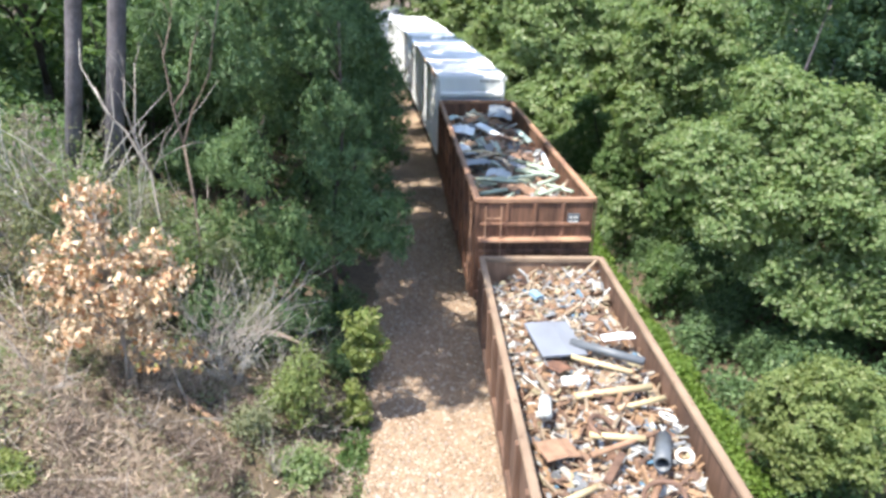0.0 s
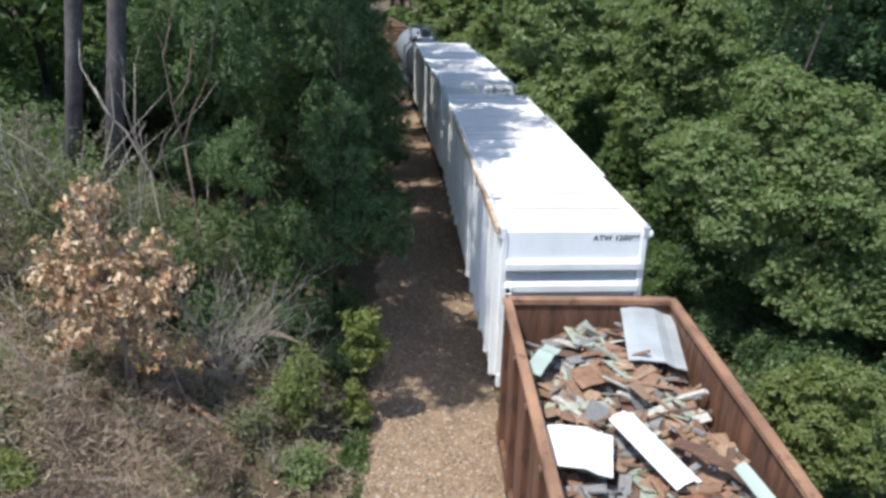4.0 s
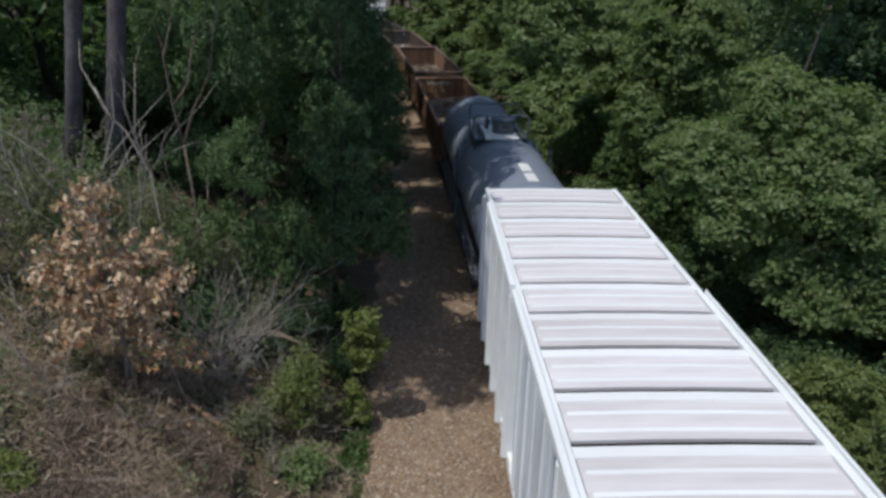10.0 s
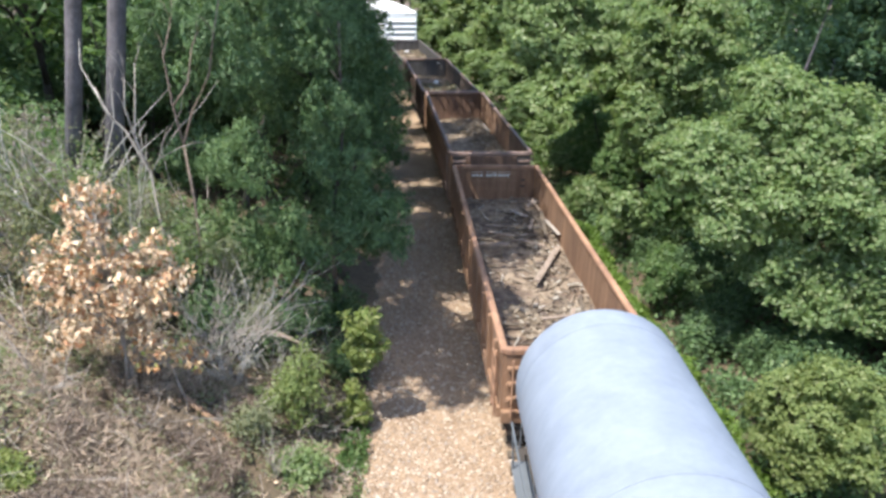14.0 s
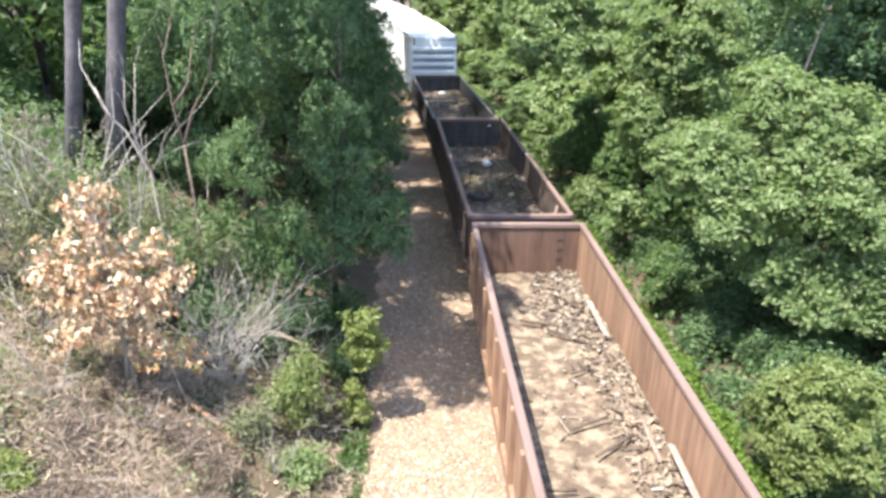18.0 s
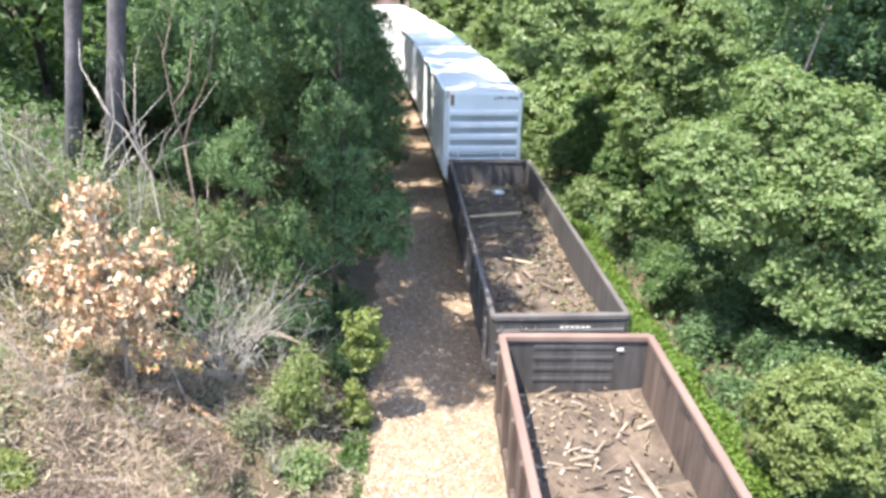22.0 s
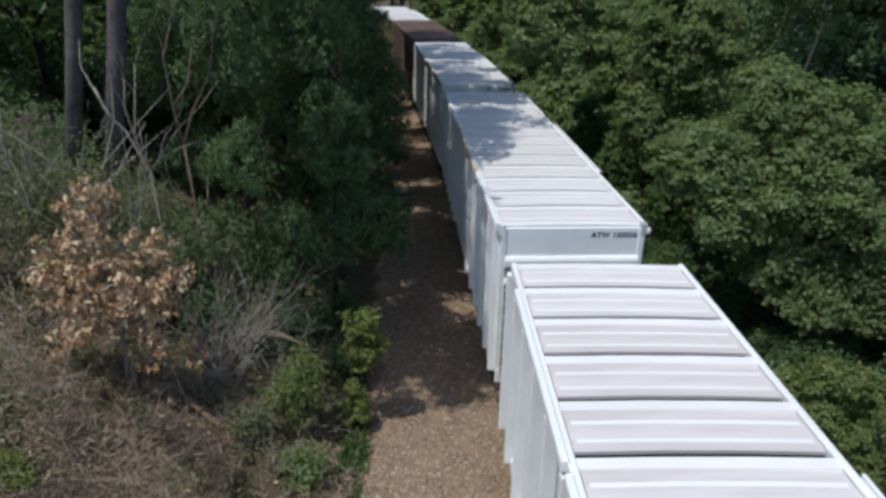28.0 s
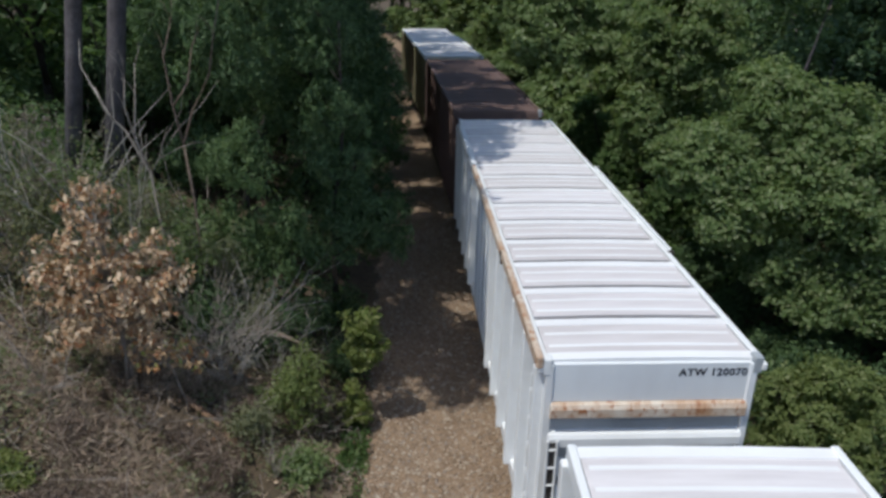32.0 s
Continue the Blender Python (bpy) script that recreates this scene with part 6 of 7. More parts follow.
def heap(parent, width, y0, y1, zfun, mat, name="scrap_bed"):
    xs, ys = np.linspace(-width, width, 14), np.linspace(y0, y1, 60)
    gx, gy = np.meshgrid(xs, ys)
    v = np.stack([gx, gy, zfun(gx, gy) - 0.05], -1).reshape(-1, 3)
    i = (np.arange(59)[:, None] * 14 + np.arange(13)).ravel()
    return tagged(mesh_from(name, v, np.stack([i, i + 1, i + 15, i + 14], 1), mat, parent), kind="stuff")


def bar(parent, name, x, y, z, length, turn, r, mat, label="", tip=0.0, hollow=False, seg=10):
    bm = bmesh.new()
    m = pose(x, y, z, 0, tip, turn)
    a, b = m @ Vector((-length / 2, 0, 0)), m @ Vector((length / 2, 0, 0))
    if hollow:
        rings = []
        for p, q in ((0, 1.0), (1, 1.0), (1, 0.82), (0, 0.82)):
            c = m @ Matrix.Translation((-length / 2 + length * p, 0, 0))
            rings.append([bm.verts.new(c @ Vector((0, math.cos(k * 2 * math.pi / seg) * r * q, math.sin(k * 2 * math.pi / seg) * r * q))) for k in range(seg)])
        for p, q in zip(rings, rings[1:] + rings[:1]):
            for k in range(seg):
                bm.faces.new((p[k], p[(k + 1) % seg], q[(k + 1) % seg], q[k]))
        bmesh.ops.recalc_face_normals(bm, faces=bm.faces)
    else:
        tube(bm, [a, a.lerp(b, 0.5), b], r, seg)
    return smooth(part(name, bm, mat, parent, label))


def board(parent, name, x, y, z, sx, sy, sz, mat, turn=0, tip=0, roll=0, label="", bend=0.0):
    """A plank or a bent sheet."""
    bm = bmesh.new()
    n = 5
    m = pose(x, y, z, roll, tip, turn)
    rows = [[bm.verts.new(m @ Vector((-sx / 2 + sx * i / n, b, c + bend * math.sin(math.pi * i / n) + 0.4 * bend * math.sin(3 * i)))) for b, c in ((-sy / 2, 0), (sy / 2, 0), (sy / 2, sz), (-sy / 2, sz))] for i in range(n + 1)]
    for p, q in zip(rows, rows[1:]):
        for k in range(4):
            bm.faces.new((p[k], p[(k + 1) % 4], q[(k + 1) % 4], q[k]))
    bm.faces.new(rows[0][::-1])
    bm.faces.new(rows[-1])
    bmesh.ops.recalc_face_normals(bm, faces=bm.faces)
    return part(name, bm, mat, parent, label)


def ring(parent, name, x, y, z, big, small, mat, tip=0, roll=0, label="", flat=1.0, seg=22):
    bm = bmesh.new()
    m = pose(x, y, z, roll, tip, 0)
    rows = []
    for k in range(seg):
        a = 2 * math.pi * k / seg
        rows.append([bm.verts.new(m @ Vector(((big + small * math.cos(b)) * math.cos(a), (big + small * math.cos(b)) * math.sin(a), small * flat * math.sin(b)))) for b in (i * 2 * math.pi / 8 for i in range(8))])
    for p, q in zip(rows, rows[1:] + rows[:1]):
        for k in range(8):
            bm.faces.new((p[k], q[k], q[(k + 1) % 8], p[(k + 1) % 8]))
    bmesh.ops.recalc_face_normals(bm, faces=bm.faces)
    return smooth(part(name, bm, mat, parent, label))


def wavy(base, amp, sx, sy, ph, edge=1.38):
    return lambda x, y: base + amp * np.sin(x * sx + ph + np.sin(y * 0.9)) * np.sin(y * sy + ph * 2) + amp * 0.5 * np.sin(x * 4.1 + y * 2.3 + ph) - 0.25 * np.clip(np.abs(x) / edge, 0, 1) ** 4


# A: small mixed scrap almost to the rim
LA = load(gon_a, "scrap_load", "heap of mixed scrap: pipes, rings, tan and white bits", "scrap")
za = wavy(2.12, 0.12, 1.7, 1.1, 0.4)
heap(LA, 1.46, -6.8, 6.8, za, M_RUST_BROWN)
bits(4000, 1.44, -6.75, 6.75, za, 301, [(4, (0.07, 0.28), (0.04, 0.16), (0.01, 0.05)), (3, (0.2, 0.7), (0.03, 0.08), (0.02, 0.05)), (2, (0.12, 0.4), (0.1, 0.25), (0.01, 0.04)), (0.5, (0.4, 1.1), (0.04, 0.09), (0.03, 0.06))], M_SCRAP_A, LA, "loose_scrap", 0.5)
board(LA, "sheet", -0.40, 2.83, 2.36, 0.95, 1.15, 0.05, M_PANEL, 12, 4, 8, "flat grey steel panel", 0.02)
bar(LA, "pipe", 0.34, 0.93, 2.36, 1.5, 12, 0.07, M_YELLOW, "dull yellow pipe")
bar(LA, "pipe", 0.55, 2.33, 2.38, 1.5, -32, 0.09, M_TANK_DARK, "dark grey pipe")
bar(LA, "pipe", 0.35, 1.93, 2.33, 1.2, -30, 0.055, M_YELLOW, "dull yellow pipe")
bar(LA, "pipe", 0.66, -0.87, 2.42, 0.9, 70, 0.13, M_TANK_DARK, "wide dark open-ended pipe", 8, True, 16)
bar(LA, "pipe", 0.15, -0.57, 2.34, 1.4, 25, 0.05, M_RUST_TAN, "rusty pipe")
bar(LA, "pipe", 0.05, -0.42, 2.36, 0.9, -8, 0.06, M_YELLOW, "dull yellow pipe")
bar(LA, "pipe", 0.75, 0.58, 2.34, 1.0, 20, 0.05, M_YELLOW, "dull yellow pipe")
bar(LA, "cylinder", -0.30, 1.28, 2.36, 0.5, 5, 0.10, M_WHITE_PATCH, "short white gas cylinder")
bar(LA, "cylinder", -1.0, 0.43, 2.36, 0.5, 80, 0.12, M_SCRAP_B, "pale green drum")
ring(LA, "ring", 0.35, -1.92, 2.38, 0.3, 0.04, M_RUST_BROWN, -15, 12, "rusty barrel hoop")
ring(LA, "ring", -0.7, -2.72, 2.38, 0.24, 0.05, M_RUST_TAN, 18, -12, "rusty barrel hoop")
ring(LA, "ring", -0.13, -0.17, 2.38, 0.24, 0.05, M_RUST_BROWN, 20, 10, "dark wheel rim")
ring(LA, "ring", 1.08, 0.13, 2.36, 0.15, 0.025, M_PALE, 20, -10, "coil of white hose")
ring(LA, "ring", 1.0, -0.92, 2.36, 0.13, 0.025, M_PALE, -10, 10, "coil of white hose")
board(LA, "sheet", -1.0, -0.77, 2.36, 0.6, 0.45, 0.02, M_RUST_TAN, 20, 6, 5, "torn rusty sheet", 0.04)
board(LA, "sheet", -0.5, 1.78, 2.34, 0.4, 0.5, 0.02, M_RUST_ORANGE, 30, 6, -8, "orange rusty sheet", 0.05)
board(LA, "sheet", 0.95, 2.98, 2.34, 0.7, 0.2, 0.02, M_WHITE, 10, 0, 8, "white sheet strip", 0.03)
board(LA, "sheet", -0.45, 4.98, 2.3, 0.22, 0.3, 0.1, M_BLUE, 30, 8, 8, "crumpled blue metal piece", 0.03)
board(LA, "sheet", -0.2, -1.22, 2.36, 0.9, 0.12, 0.06, M_RUST_BROWN, 60, 6, 8, "rusty angle iron")
for k, (x, y, l, t) in enumerate(((-0.9, -1.8, 0.8, 30), (0.2, -1.9, 1.1, 60), (0.9, -2.3, 0.9, 10), (-0.4, -3.1, 1.2, 120), (0.5, -3.8, 1.0, 30), (-0.9, -4.6, 0.9, 80), (0.3, -5.4, 1.1, 150))):
    bar(LA, "pipe", x, y, 2.34, l, t, 0.05 + 0.01 * (k % 3), (M_YELLOW, M_RUST_TAN, M_TANK_DARK)[k % 3])

# B: larger torn sheets, heaped above the middle
LB = load(gon_b, "scrap_load", "heap of torn white, green and rusty sheet metal", "scrap")
zb = wavy(3.0, 0.2, 1.4, 0.8, 1.3)
heap(LB, 1.48, -6.6, 6.6, zb, M_RUST_BROWN)
bits(1500, 1.46, -6.6, 6.6, zb, 302, [(4, (0.3, 1.0), (0.1, 0.25), (0.015, 0.05)), (3, (0.35, 1.0), (0.18, 0.42), (0.01, 0.03)), (3, (0.1, 0.3), (0.05, 0.2), (0.02, 0.08)), (1, (0.5, 1.2), (0.05, 0.1), (0.03, 0.06))], M_SCRAP_B, LB, "loose_scrap", 0.32)
bits(190, 1.2, -6.4, -3.2, zb, 322, [(4, (0.3, 0.7), (0.1, 0.2), (0.02, 0.06)), (1, (0.6, 1.1), (0.08, 0.14), (0.03, 0.06))], M_SCRAP_PALE, LB, "pale_scrap", 0.42)
bits(120, 1.2, -2.8, 6.2, zb, 323, [(3, (0.4, 0.9), (0.12, 0.3), (0.02, 0.05)), (1, (0.8, 1.4), (0.07, 0.14), (0.03, 0.06))], M_SCRAP_B, LB, "long_scrap", 0.4)
for x, y, z, sx, sy, mat, turn, tip, roll, label in (
        (-0.85, -1.8, 3.3, 1.3, 0.55, M_PANEL, 14, 3, 3, "bent blue-grey sheet"), (0.34, -2.45, 3.32, 1.35, 0.26, M_PANEL, -62, 2, 4, "blue-grey steel strip"), (-0.4, -2.9, 3.24, 0.8, 0.6, M_GREY, -15, 3, 6, "grey steel sheet"),
        (-0.1, -4.7, 3.3, 1.0, 0.55, M_RUST_TAN, -20, 5, 5, "curled rusty sheet"), (-0.15, -5.7, 3.24, 1.15, 0.6, M_RUST_TAN, -28, 3, 4, "curled rusty sheet"), (-0.15, -1.9, 3.4, 1.05, 0.14, M_PLANK, -68, 3, 4, "pale timber board"),
        (-0.7, -0.62, 3.34, 1.6, 0.16, M_YELLOW, -4, 3, 6, "dull yellow board"), (-0.3, -1.05, 3.36, 1.55, 0.15, M_PLANK, 28, 3, 4, "pale timber board"), (1.02, -0.1, 3.3, 1.1, 0.42, M_RUST_ORANGE, -52, 4, 6, "orange rusty sheet"),
        (-1.15, -0.1, 3.3, 0.5, 0.95, M_WHITE_PATCH, 18, 4, 8, "white enamel sheet"), (0.35, 1.65, 3.3, 0.9, 0.5, M_RUST_ORANGE, 22, 5, 6, "orange rusty sheet"), (-0.1, 1.2, 3.3, 0.9, 0.45, M_RUST_TAN, -30, 5, 6, "curled rusty sheet"),
        (-1.0, 2.85, 3.34, 0.95, 0.8, M_WHITE_PATCH, -12, 4, 8, "white enamel appliance panel"), (0.05, 2.85, 3.36, 0.42, 1.5, M_WHITE, 24, 4, 6, "curved white enamel strip"), (0.85, 2.55, 3.34, 1.3, 0.22, M_RUST_BROWN, -48, 3, 4, "long rusty beam"),
        (-1.1, 5.4, 3.3, 1.1, 0.3, M_TEAL, 62, 4, 6, "pale teal sheet strip"), (0.95, 6.0, 3.42, 1.0, 1.7, M_GREY, -8, 8, 6, "large corrugated grey sheet"), (-0.3, 4.9, 3.26, 0.8, 0.5, M_RUST_TAN, 20, 6, 6, "curled rusty sheet"),
        (1.25, 1.7, 3.36, 0.22, 1.4, M_TEAL, 12, 3, 5, "pale teal sheet strip"), (1.3, -2.0, 3.4, 0.16, 1.6, M_WHITE_PATCH, -2, 3, 5, "white enamel strip")):
    board(LB, "sheet", x, y, z - 0.11, sx, sy, 0.02, mat, turn, tip, roll, label, 0.09)
for k, (x, y, t) in enumerate(((0.6, -2.1, -60), (0.8, -2.5, -55), (0.95, -2.9, -40), (0.75, -3.2, -50), (1.1, -3.4, -62), (0.5, -3.4, -35), (0.2, -3.7, 20), (-0.8, -4.0, 10), (-0.5, -4.3, -12), (0.9, -4.2, 40), (1.1, -5.0, -50), (0.7, -5.4, 35), (-0.9, -5.2, 25), (-0.6, -5.9, 60))):
    bar(LB, "pipe", x, y, 3.3 + 0.03 * (k % 3), 0.95, t, 0.06, M_SAGE, "pale green pipe")
plate = part("number_board", box(0.88, 1.2, -6.94 - 0.06, -6.94 - 0.03, 2.92, 3.24), M_TANK_DARK, gon_b, "small dark blue board with pale bars")
for z in (3.02, 3.14):
    for u0, u1 in ((0.93, 1.0), (1.03, 1.07), (1.09, 1.15)):
        part("pale_bar", box(u0, u1, -6.94 - 0.066, -6.94 - 0.062, z - 0.025, z + 0.025), M_PALE, plate)

# C: planks and litter
LC = load(gon_c, "timber_litter", "planks and wood litter on the car floor", "debris")
flat_c = lambda x, y: 1.14 + 0.05 * np.abs(np.sin(x * 2.1 + y)) * np.abs(np.sin(y * 0.8)) + 0.12 * np.clip((x - 0.3) / 1.0, 0, 1)
heap(LC, 1.47, -6.65, 6.65, flat_c, M_FLOOR_TAN, "dirt")
bits(650, 1.38, -6.65, 6.65, flat_c, 303, [(5, (0.04, 0.15), (0.03, 0.1), (0.01, 0.04)), (3, (0.2, 0.7), (0.03, 0.07), (0.02, 0.04))], M_SCRAP_C, LC, "wood_litter", 0.2)
bits(600, 1.38, -6.6, 5.0, flat_c, 313, [(6, (0.04, 0.16), (0.03, 0.09), (0.01, 0.05)), (2, (0.2, 0.6), (0.03, 0.06), (0.02, 0.04))], M_SCRAP_C, LC, "wall_litter", 0.4, 0.3)
bits(420, 1.38, -4.2, -2.4, flat_c, 333, [(5, (0.06, 0.22), (0.04, 0.12), (0.01, 0.05)), (2, (0.2, 0.5), (0.04, 0.08), (0.02, 0.04))], M_SCRAP_C, LC, "splintered_litter", 0.4, -0.6)
board(LC, "plank", 0.72, -0.05, 1.34, 2.75, 0.17, 0.06, M_LOG, 66, 0, 4, "long weathered loose plank")
for k, (x, y, l, t) in enumerate(((1.3, 4.4, 1.7, 88), (1.18, 3.4, 1.9, 80), (1.36, 2.6, 1.5, 95), (1.05, 4.9, 1.1, 70), (0.95, 4.0, 1.5, 104), (1.2, 5.2, 0.9, 60), (0.8, 3.2, 1.2, 75), (1.05, 2.4, 1.3, 84), (0.6, 4.6, 0.9, 120),
                                  (0.0, 3.1, 1.5, -12), (0.35, 2.9, 1.2, -4), (-0.76, 1.32, 1.1, 6), (-1.0, 2.1, 0.7, 3), (-0.3, 2.45, 0.9, -20), (0.4, 2.1, 0.8, 25), (0.5, 1.4, 0.9, -35), (-0.9, -3.65, 0.7, 2), (0.7, -3.3, 0.8, 70), (1.0, -3.0, 0.9, 82), (0.2, -3.6, 0.7, 15))):
    board(LC, "plank", x, y, 1.27 + 0.05 * (k % 4) + (0.12 if x > 0.9 else 0), l, 0.08 + 0.02 * (k % 3), 0.04, (M_LOG, M_TIE, M_TWIG)[k % 3] if k < 9 else (M_TIE, M_LOG)[k % 2], t, 2, 5)
for k, x in enumerate((-0.86, -0.71, -0.56, -0.33, -0.18, -0.03, 0.12, 0.27, 0.42)):
    part("pale_bar", box(x, x + (0.10 if k % 3 else 0.12), 6.81 - 0.085, 6.81 - 0.079, 2.0, 2.17), M_PALE, gon_c)
for z in (1.62, 1.86):
    part("slot", box(0.98, 1.14, 6.81 - 0.082, 6.81 - 0.072, z - 0.035, z + 0.035), M_DARK, gon_c, "dark slot in the end wall")
# D: dusty floor, litter along one wall
LD = load(gon_d, "timber_litter", "pale dust, logs and wood litter on the car floor", "debris")
flat_d = lambda x, y: 1.15 + 0.06 * np.abs(np.sin(x * 1.9 + y * 1.3)) + 0.2 * np.clip((x - 0.2) / 1.2, 0, 1) * (0.5 + 0.5 * np.sin(y * 0.7 + 1))
heap(LD, 1.47, -6.4, 6.4, flat_d, M_FLOOR_DUST, "dirt")
bits(230, 1.44, -6.4, 6.4, flat_d, 304, [(6, (0.03, 0.12), (0.02, 0.07), (0.01, 0.03)), (1, (0.2, 0.5), (0.03, 0.05), (0.02, 0.04))], M_SCRAP_C, LD, "wood_litter", 0.25)
bits(380, 1.44, 2.6, 6.3, flat_d, 334, [(6, (0.05, 0.2), (0.03, 0.1), (0.01, 0.05)), (1, (0.2, 0.5), (0.03, 0.06), (0.02, 0.04))], M_SCRAP_C, LD, "splintered_litter", 0.35, -0.1)
bits(950, 1.44, -6.4, 6.4, flat_d, 314, [(6, (0.04, 0.16), (0.03, 0.09), (0.01, 0.05)), (1, (0.2, 0.5), (0.03, 0.06), (0.02, 0.04))], M_SCRAP_C, LD, "wall_litter", 0.4, 0.55)
for x, y, l, t, r in ((-0.2, 3.06, 0.9, -20, 0.035), (0.55, 2.25, 1.5, -37, 0.035), (1.15, 1.85, 0.3, 10, 0.05), (0.43, -1.8, 1.05, 36, 0.035), (0.24, -3.9, 0.4, -30, 0.04), (0.1, -1.1, 0.9, 25, 0.03), (0.5, -3.6, 0.6, -20, 0.04), (0.7, -4.2, 0.9, 45, 0.04),
                      (1.15, -1.5, 1.6, 88, 0.05), (-0.8, -3.0, 0.5, 0, 0.03), (0.9, 3.6, 0.9, 60, 0.03), (0.7, 4.4, 0.7, 130, 0.03), (0.35, 0.8, 0.5, 25, 0.035), (0.5, 1.0, 0.4, -50, 0.03)):
    bar(LD, "branch", x, y, 1.3, l, t, r, M_TIE if r < 0.045 else M_LOG, "", 0, False, 6)
board(LD, "plank", 1.19, 2.9, 1.5, 1.9, 0.13, 0.05, M_TWIG, 90, 0, 25, "bleached grey plank leaning on the wall")
board(LD, "plank", 1.3, -3.2, 1.5, 2.2, 0.12, 0.05, M_TWIG, 88, 0, 25, "bleached grey plank leaning on the wall")
for z in (1.55, 1.85, 2.15):
    part("slot", box(0.85, 1.05, 6.575 - 0.082, 6.575 - 0.072, z - 0.035, z + 0.035), M_DARK, gon_d, "dark slot in the end wall")

# E: tangled heap, tyre
LE = load(gon_e, "debris_load", "tangled heap of wire and debris with a tyre", "debris")
flat_e = lambda x, y: 1.14 + 0.05 * np.abs(np.sin(x * 2.3 + y)) + 0.38 * np.exp(-((y + 0.1) / 1.5) ** 2) * (0.75 + 0.25 * np.sin(x * 3 + y * 2)) + 0.15 * np.clip(x - 0.4, 0, 1) * (np.sin(y * 0.9) > -0.3)
heap(LE, 1.47, -6.7, 6.7, flat_e, M_FLOOR_BROWN, "dirt")
bits(800, 1.38, -6.7, 6.7, flat_e, 305, [(5, (0.04, 0.16), (0.03, 0.08), (0.01, 0.04)), (2, (0.2, 0.6), (0.03, 0.05), (0.02, 0.04))], M_SCRAP_C, LE, "wood_litter", 0.25)
bits(1700, 1.2, -1.9, 1.9, flat_e, 306, [(5, (0.2, 0.8), (0.02, 0.05), (0.015, 0.04)), (2, (0.08, 0.25), (0.05, 0.12), (0.02, 0.06))], M_SCRAP_D, LE, "tangled_scrap", 0.6)
ring(LE, "tyre", -0.58, -1.55, 1.34, 0.32, 0.115, M_RUBBER, 4, -6, "worn black tyre", 1.2)
bm = bmesh.new()
bmesh.ops.create_icosphere(bm, subdivisions=3, radius=0.16, matrix=pose(0.35, 3.05, 1.34) @ Matrix.Diagonal((1.2, 1, 0.8, 1)))
smooth(part("white_lump", bm, M_WHITE_PATCH, LE, "round white lump"))
bar(LE, "bar", -0.5, 2.92, 1.26, 1.75, 28, 0.06, M_TIE, "dark timber bar")
bar(LE, "bar", 0.8, -2.5, 1.32, 0.9, 70, 0.04, M_TIE)
bar(LE, "bar", 0.75, 3.8, 1.25, 1.3, 100, 0.05, M_LOG)
bar(LE, "bar", 1.2, -5.9, 1.9, 1.1, 60, 0.05, M_BROWN_EDGE, "loose steel brace", -50)

for k in range(11):
    part("slot", box(1.468, 1.476, -5.9 + k * 1.12, -5.45 + k * 1.12, 2.2, 2.28), M_DARK, gon_e, "dark slot under the chord")
part("pale_mark", box(0.86, 1.0, 6.825 - 0.1, 6.825 - 0.09, 2.13, 2.2), M_PALE, gon_e)
for k in range(9):
    part("floor_board", box(-1.3 + 0.04 * (k % 3), 0.25 + 0.08 * (k % 2), -4.95 + k * 0.3, -4.68 + k * 0.3, 1.15, 1.19 + 0.006 * (k % 3), 0.008), M_FLOOR_TAN, LE)
board(LE, "beam", -0.1, -5.35, 1.32, 1.6, 0.12, 0.08, M_TIE, 22, 2, 4, "dark rotten beam")
board(LE, "plank", 0.62, -1.6, 1.42, 0.75, 0.1, 0.04, M_PLANK, 66, 8, 4, "splintered pale plank")
bits(500, 1.44, -6.5, -1.4, flat_e, 336, [(6, (0.04, 0.18), (0.03, 0.1), (0.01, 0.05)), (2, (0.2, 0.6), (0.03, 0.06), (0.02, 0.04))], M_SCRAP_C, LE, "wall_litter", 0.4, 0.45)
# F: dirt, logs and planks
LF = load(gon_f, "timber_litter", "dark dirt with logs and broken planks", "debris")
flat_f = lambda x, y: 1.14 + 0.06 * np.abs(np.sin(x * 1.7 + y * 0.9)) + 0.16 * np.clip((x - 0.4) / 1.0, 0, 1) * (0.5 + 0.5 * np.sin(y * 0.8)) + 0.1 * np.exp(-((y - 5.6) / 0.7) ** 2)
heap(LF, 1.47, -6.5, 6.5, flat_f, M_FLOOR_BROWN, "dirt")
bits(800, 1.44, -6.5, 6.5, flat_f, 307, [(6, (0.04, 0.18), (0.03, 0.1), (0.01, 0.04)), (2, (0.2, 0.6), (0.03, 0.07), (0.02, 0.04))], M_SCRAP_D, LF, "wood_litter", 0.25)
bits(500, 1.44, -6.5, 6.5, flat_f, 317, [(6, (0.04, 0.16), (0.03, 0.09), (0.01, 0.05))], M_SCRAP_D, LF, "wall_litter", 0.4, 0.6)
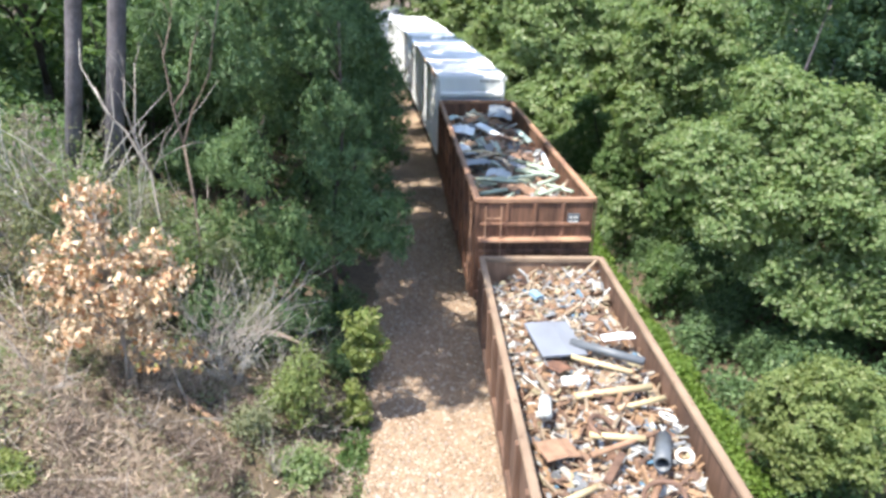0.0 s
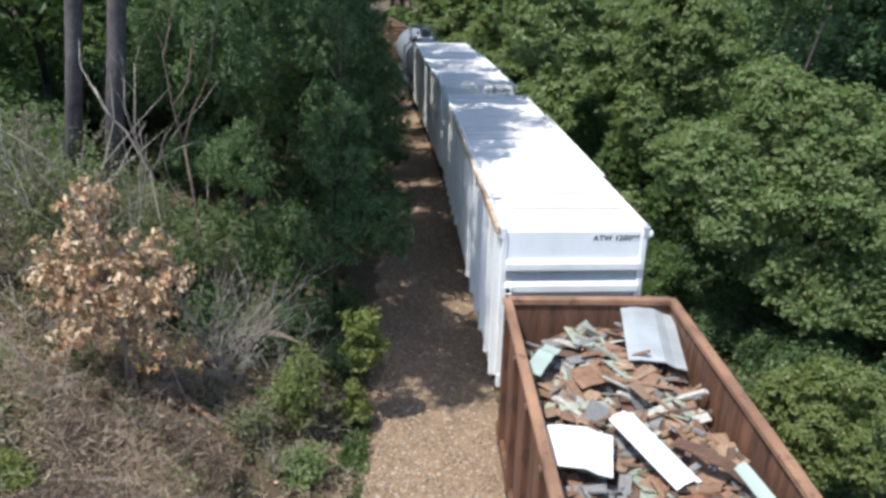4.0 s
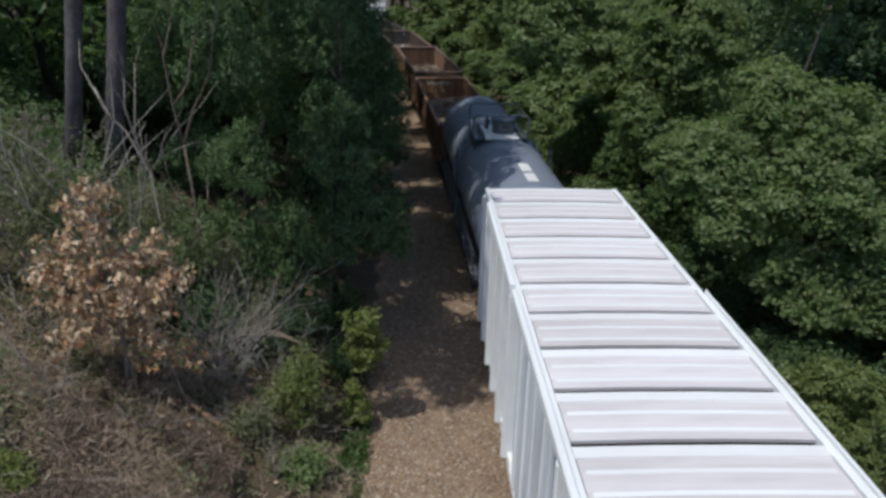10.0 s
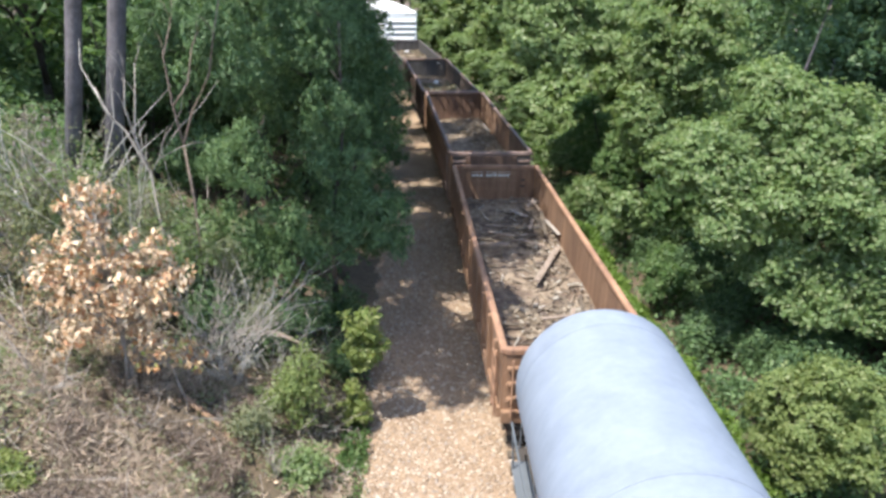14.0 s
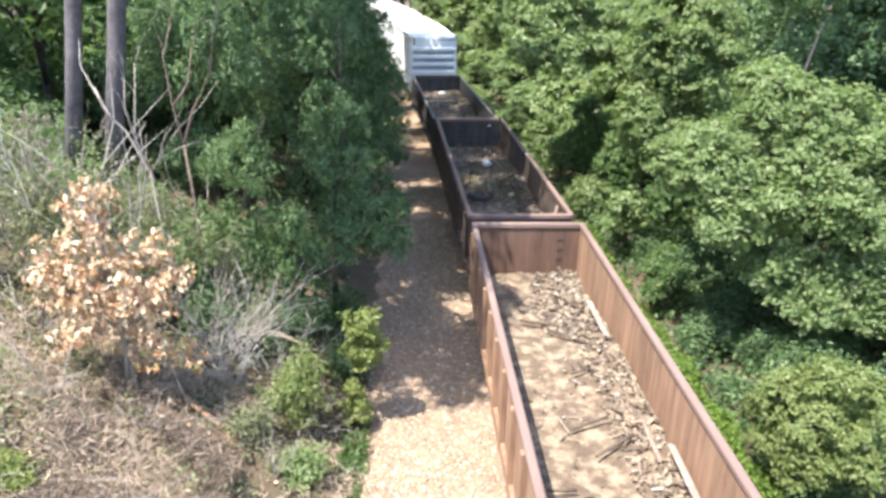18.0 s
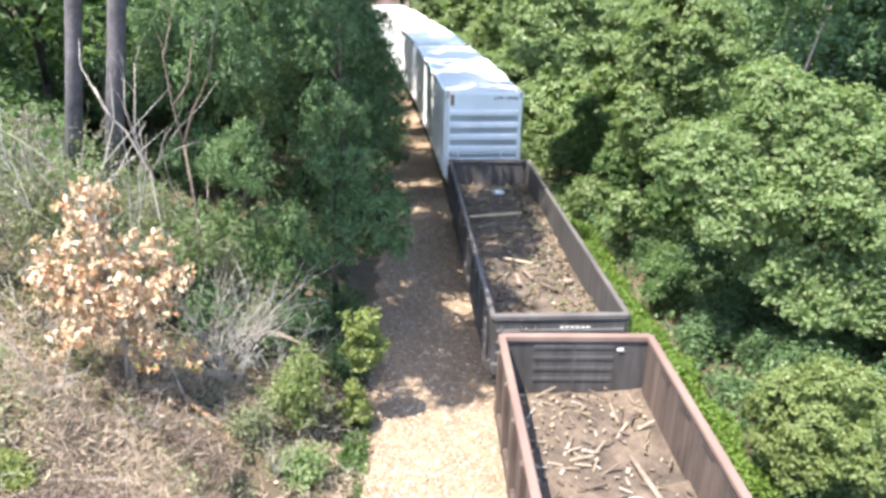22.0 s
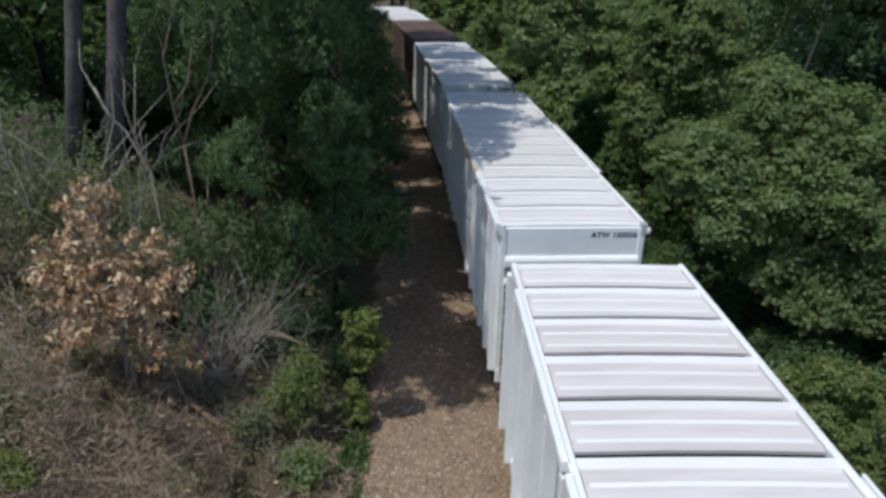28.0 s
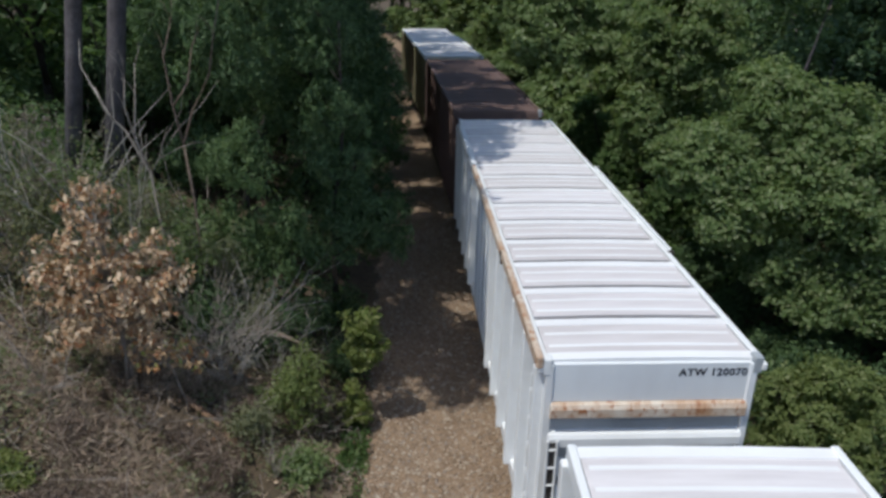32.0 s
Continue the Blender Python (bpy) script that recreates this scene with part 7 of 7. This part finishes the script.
for k, (x, y, l, t, r) in enumerate(((-0.14, 2.75, 2.1, 18, 0.055), (-0.5, 4.4, 0.6, 30, 0.04), (-0.14, 0.94, 0.5, -5, 0.05), (0.2, 5.6, 1.0, 5, 0.05), (0.7, 5.5, 0.8, -10, 0.05), (-0.1, -1.4, 0.9, -30, 0.04), (-0.3, -2.7, 0.75, 88, 0.04),
                                         (0.03, -2.4, 0.65, -71, 0.04), (0.45, -3.25, 0.6, -54, 0.05), (-0.32, -5.45, 0.7, 46, 0.05), (0.7, -5.5, 0.75, 41, 0.05), (0.9, 0.6, 0.5, 30, 0.05), (1.0, 1.5, 0.6, 60, 0.05), (1.07, -2.9, 0.3, 0, 0.08), (0.95, 1.2, 0.5, -40, 0.06))):
    (bar(LF, "log", x, y, 1.28, l, t, r, M_PLANK if k in (0, 3, 5) else M_LOG if k % 2 else M_TIE, "", 0, False, 7) if k % 3 else board(LF, "plank", x, y, 1.25, l, r * 2.6, 0.04, M_PLANK if k in (0, 3) else M_LOG, t, 2, 6))
bm = bmesh.new()
bmesh.ops.create_icosphere(bm, subdivisions=2, radius=0.2, matrix=pose(0.19, 5.05, 1.36) @ Matrix.Diagonal((1.2, 0.8, 0.5, 1)))
for v in bm.verts:
    v.co += Vector((random.uniform(-1, 1), random.uniform(-1, 1), random.uniform(-1, 1))) * 0.03
part("white_rag", bm, M_WHITE_PATCH, LF, "crumpled white rag")
for k in range(6):
    part("pale_bar", box(-0.02 + k * 0.12, 0.07 + k * 0.12, -6.685 - 0.032, -6.685 - 0.026, 1.84, 1.91), M_PALE, gon_f)
for k, (a, b) in enumerate(((-0.92, 1.86), (-0.72, 1.86), (-0.5, 1.84))):
    part("chalk_stroke", tube(bmesh.new(), [(a, -6.72, b), (a + 0.04, -6.72, b - 0.12), (a + 0.1, -6.72, b - 0.2), (a + 0.16, -6.72, b - 0.06), (a + 0.13, -6.72, b + 0.02)], 0.012, 4), M_PALE, gon_f, "chalked loop")


# ---- motion of the train ----
def car_pose(s0, s1, t):
    c = (s0 + s1) / 2 - run(t)
    g = (s1 - s0) / 2 - 2.2
    ax, ay, _ = track(c - g)
    bx_, by_, _ = track(c + g)
    return Matrix.Translation(((ax + bx_) / 2, (ay + by_) / 2, 0)) @ pose(0, 0, 0, 0, 0, math.degrees(math.atan2(-(bx_ - ax), by_ - ay)))


def motions():
    steps = [k * 0.5 for k in range(65)]
    fine = [k * 0.1 for k in range(321)]
    turns = [pose(0, 0, 0, math.degrees(run(t) / 0.457)) for t in fine]
    for car, s0, s1 in CAR_AT:
        rows = [(t, car_pose(s0, s1, t)) for t in steps]
        walk(car, rows)
        for cargo, owner in LOADS:
            if owner is car:
                walk(cargo, rows)
        for o in car.children_recursive:
            if "roll" in o.keys():
                at = Matrix.Translation(o.location)
                walk(o, [(t, at @ m) for t, m in zip(fine, turns)])


motions()
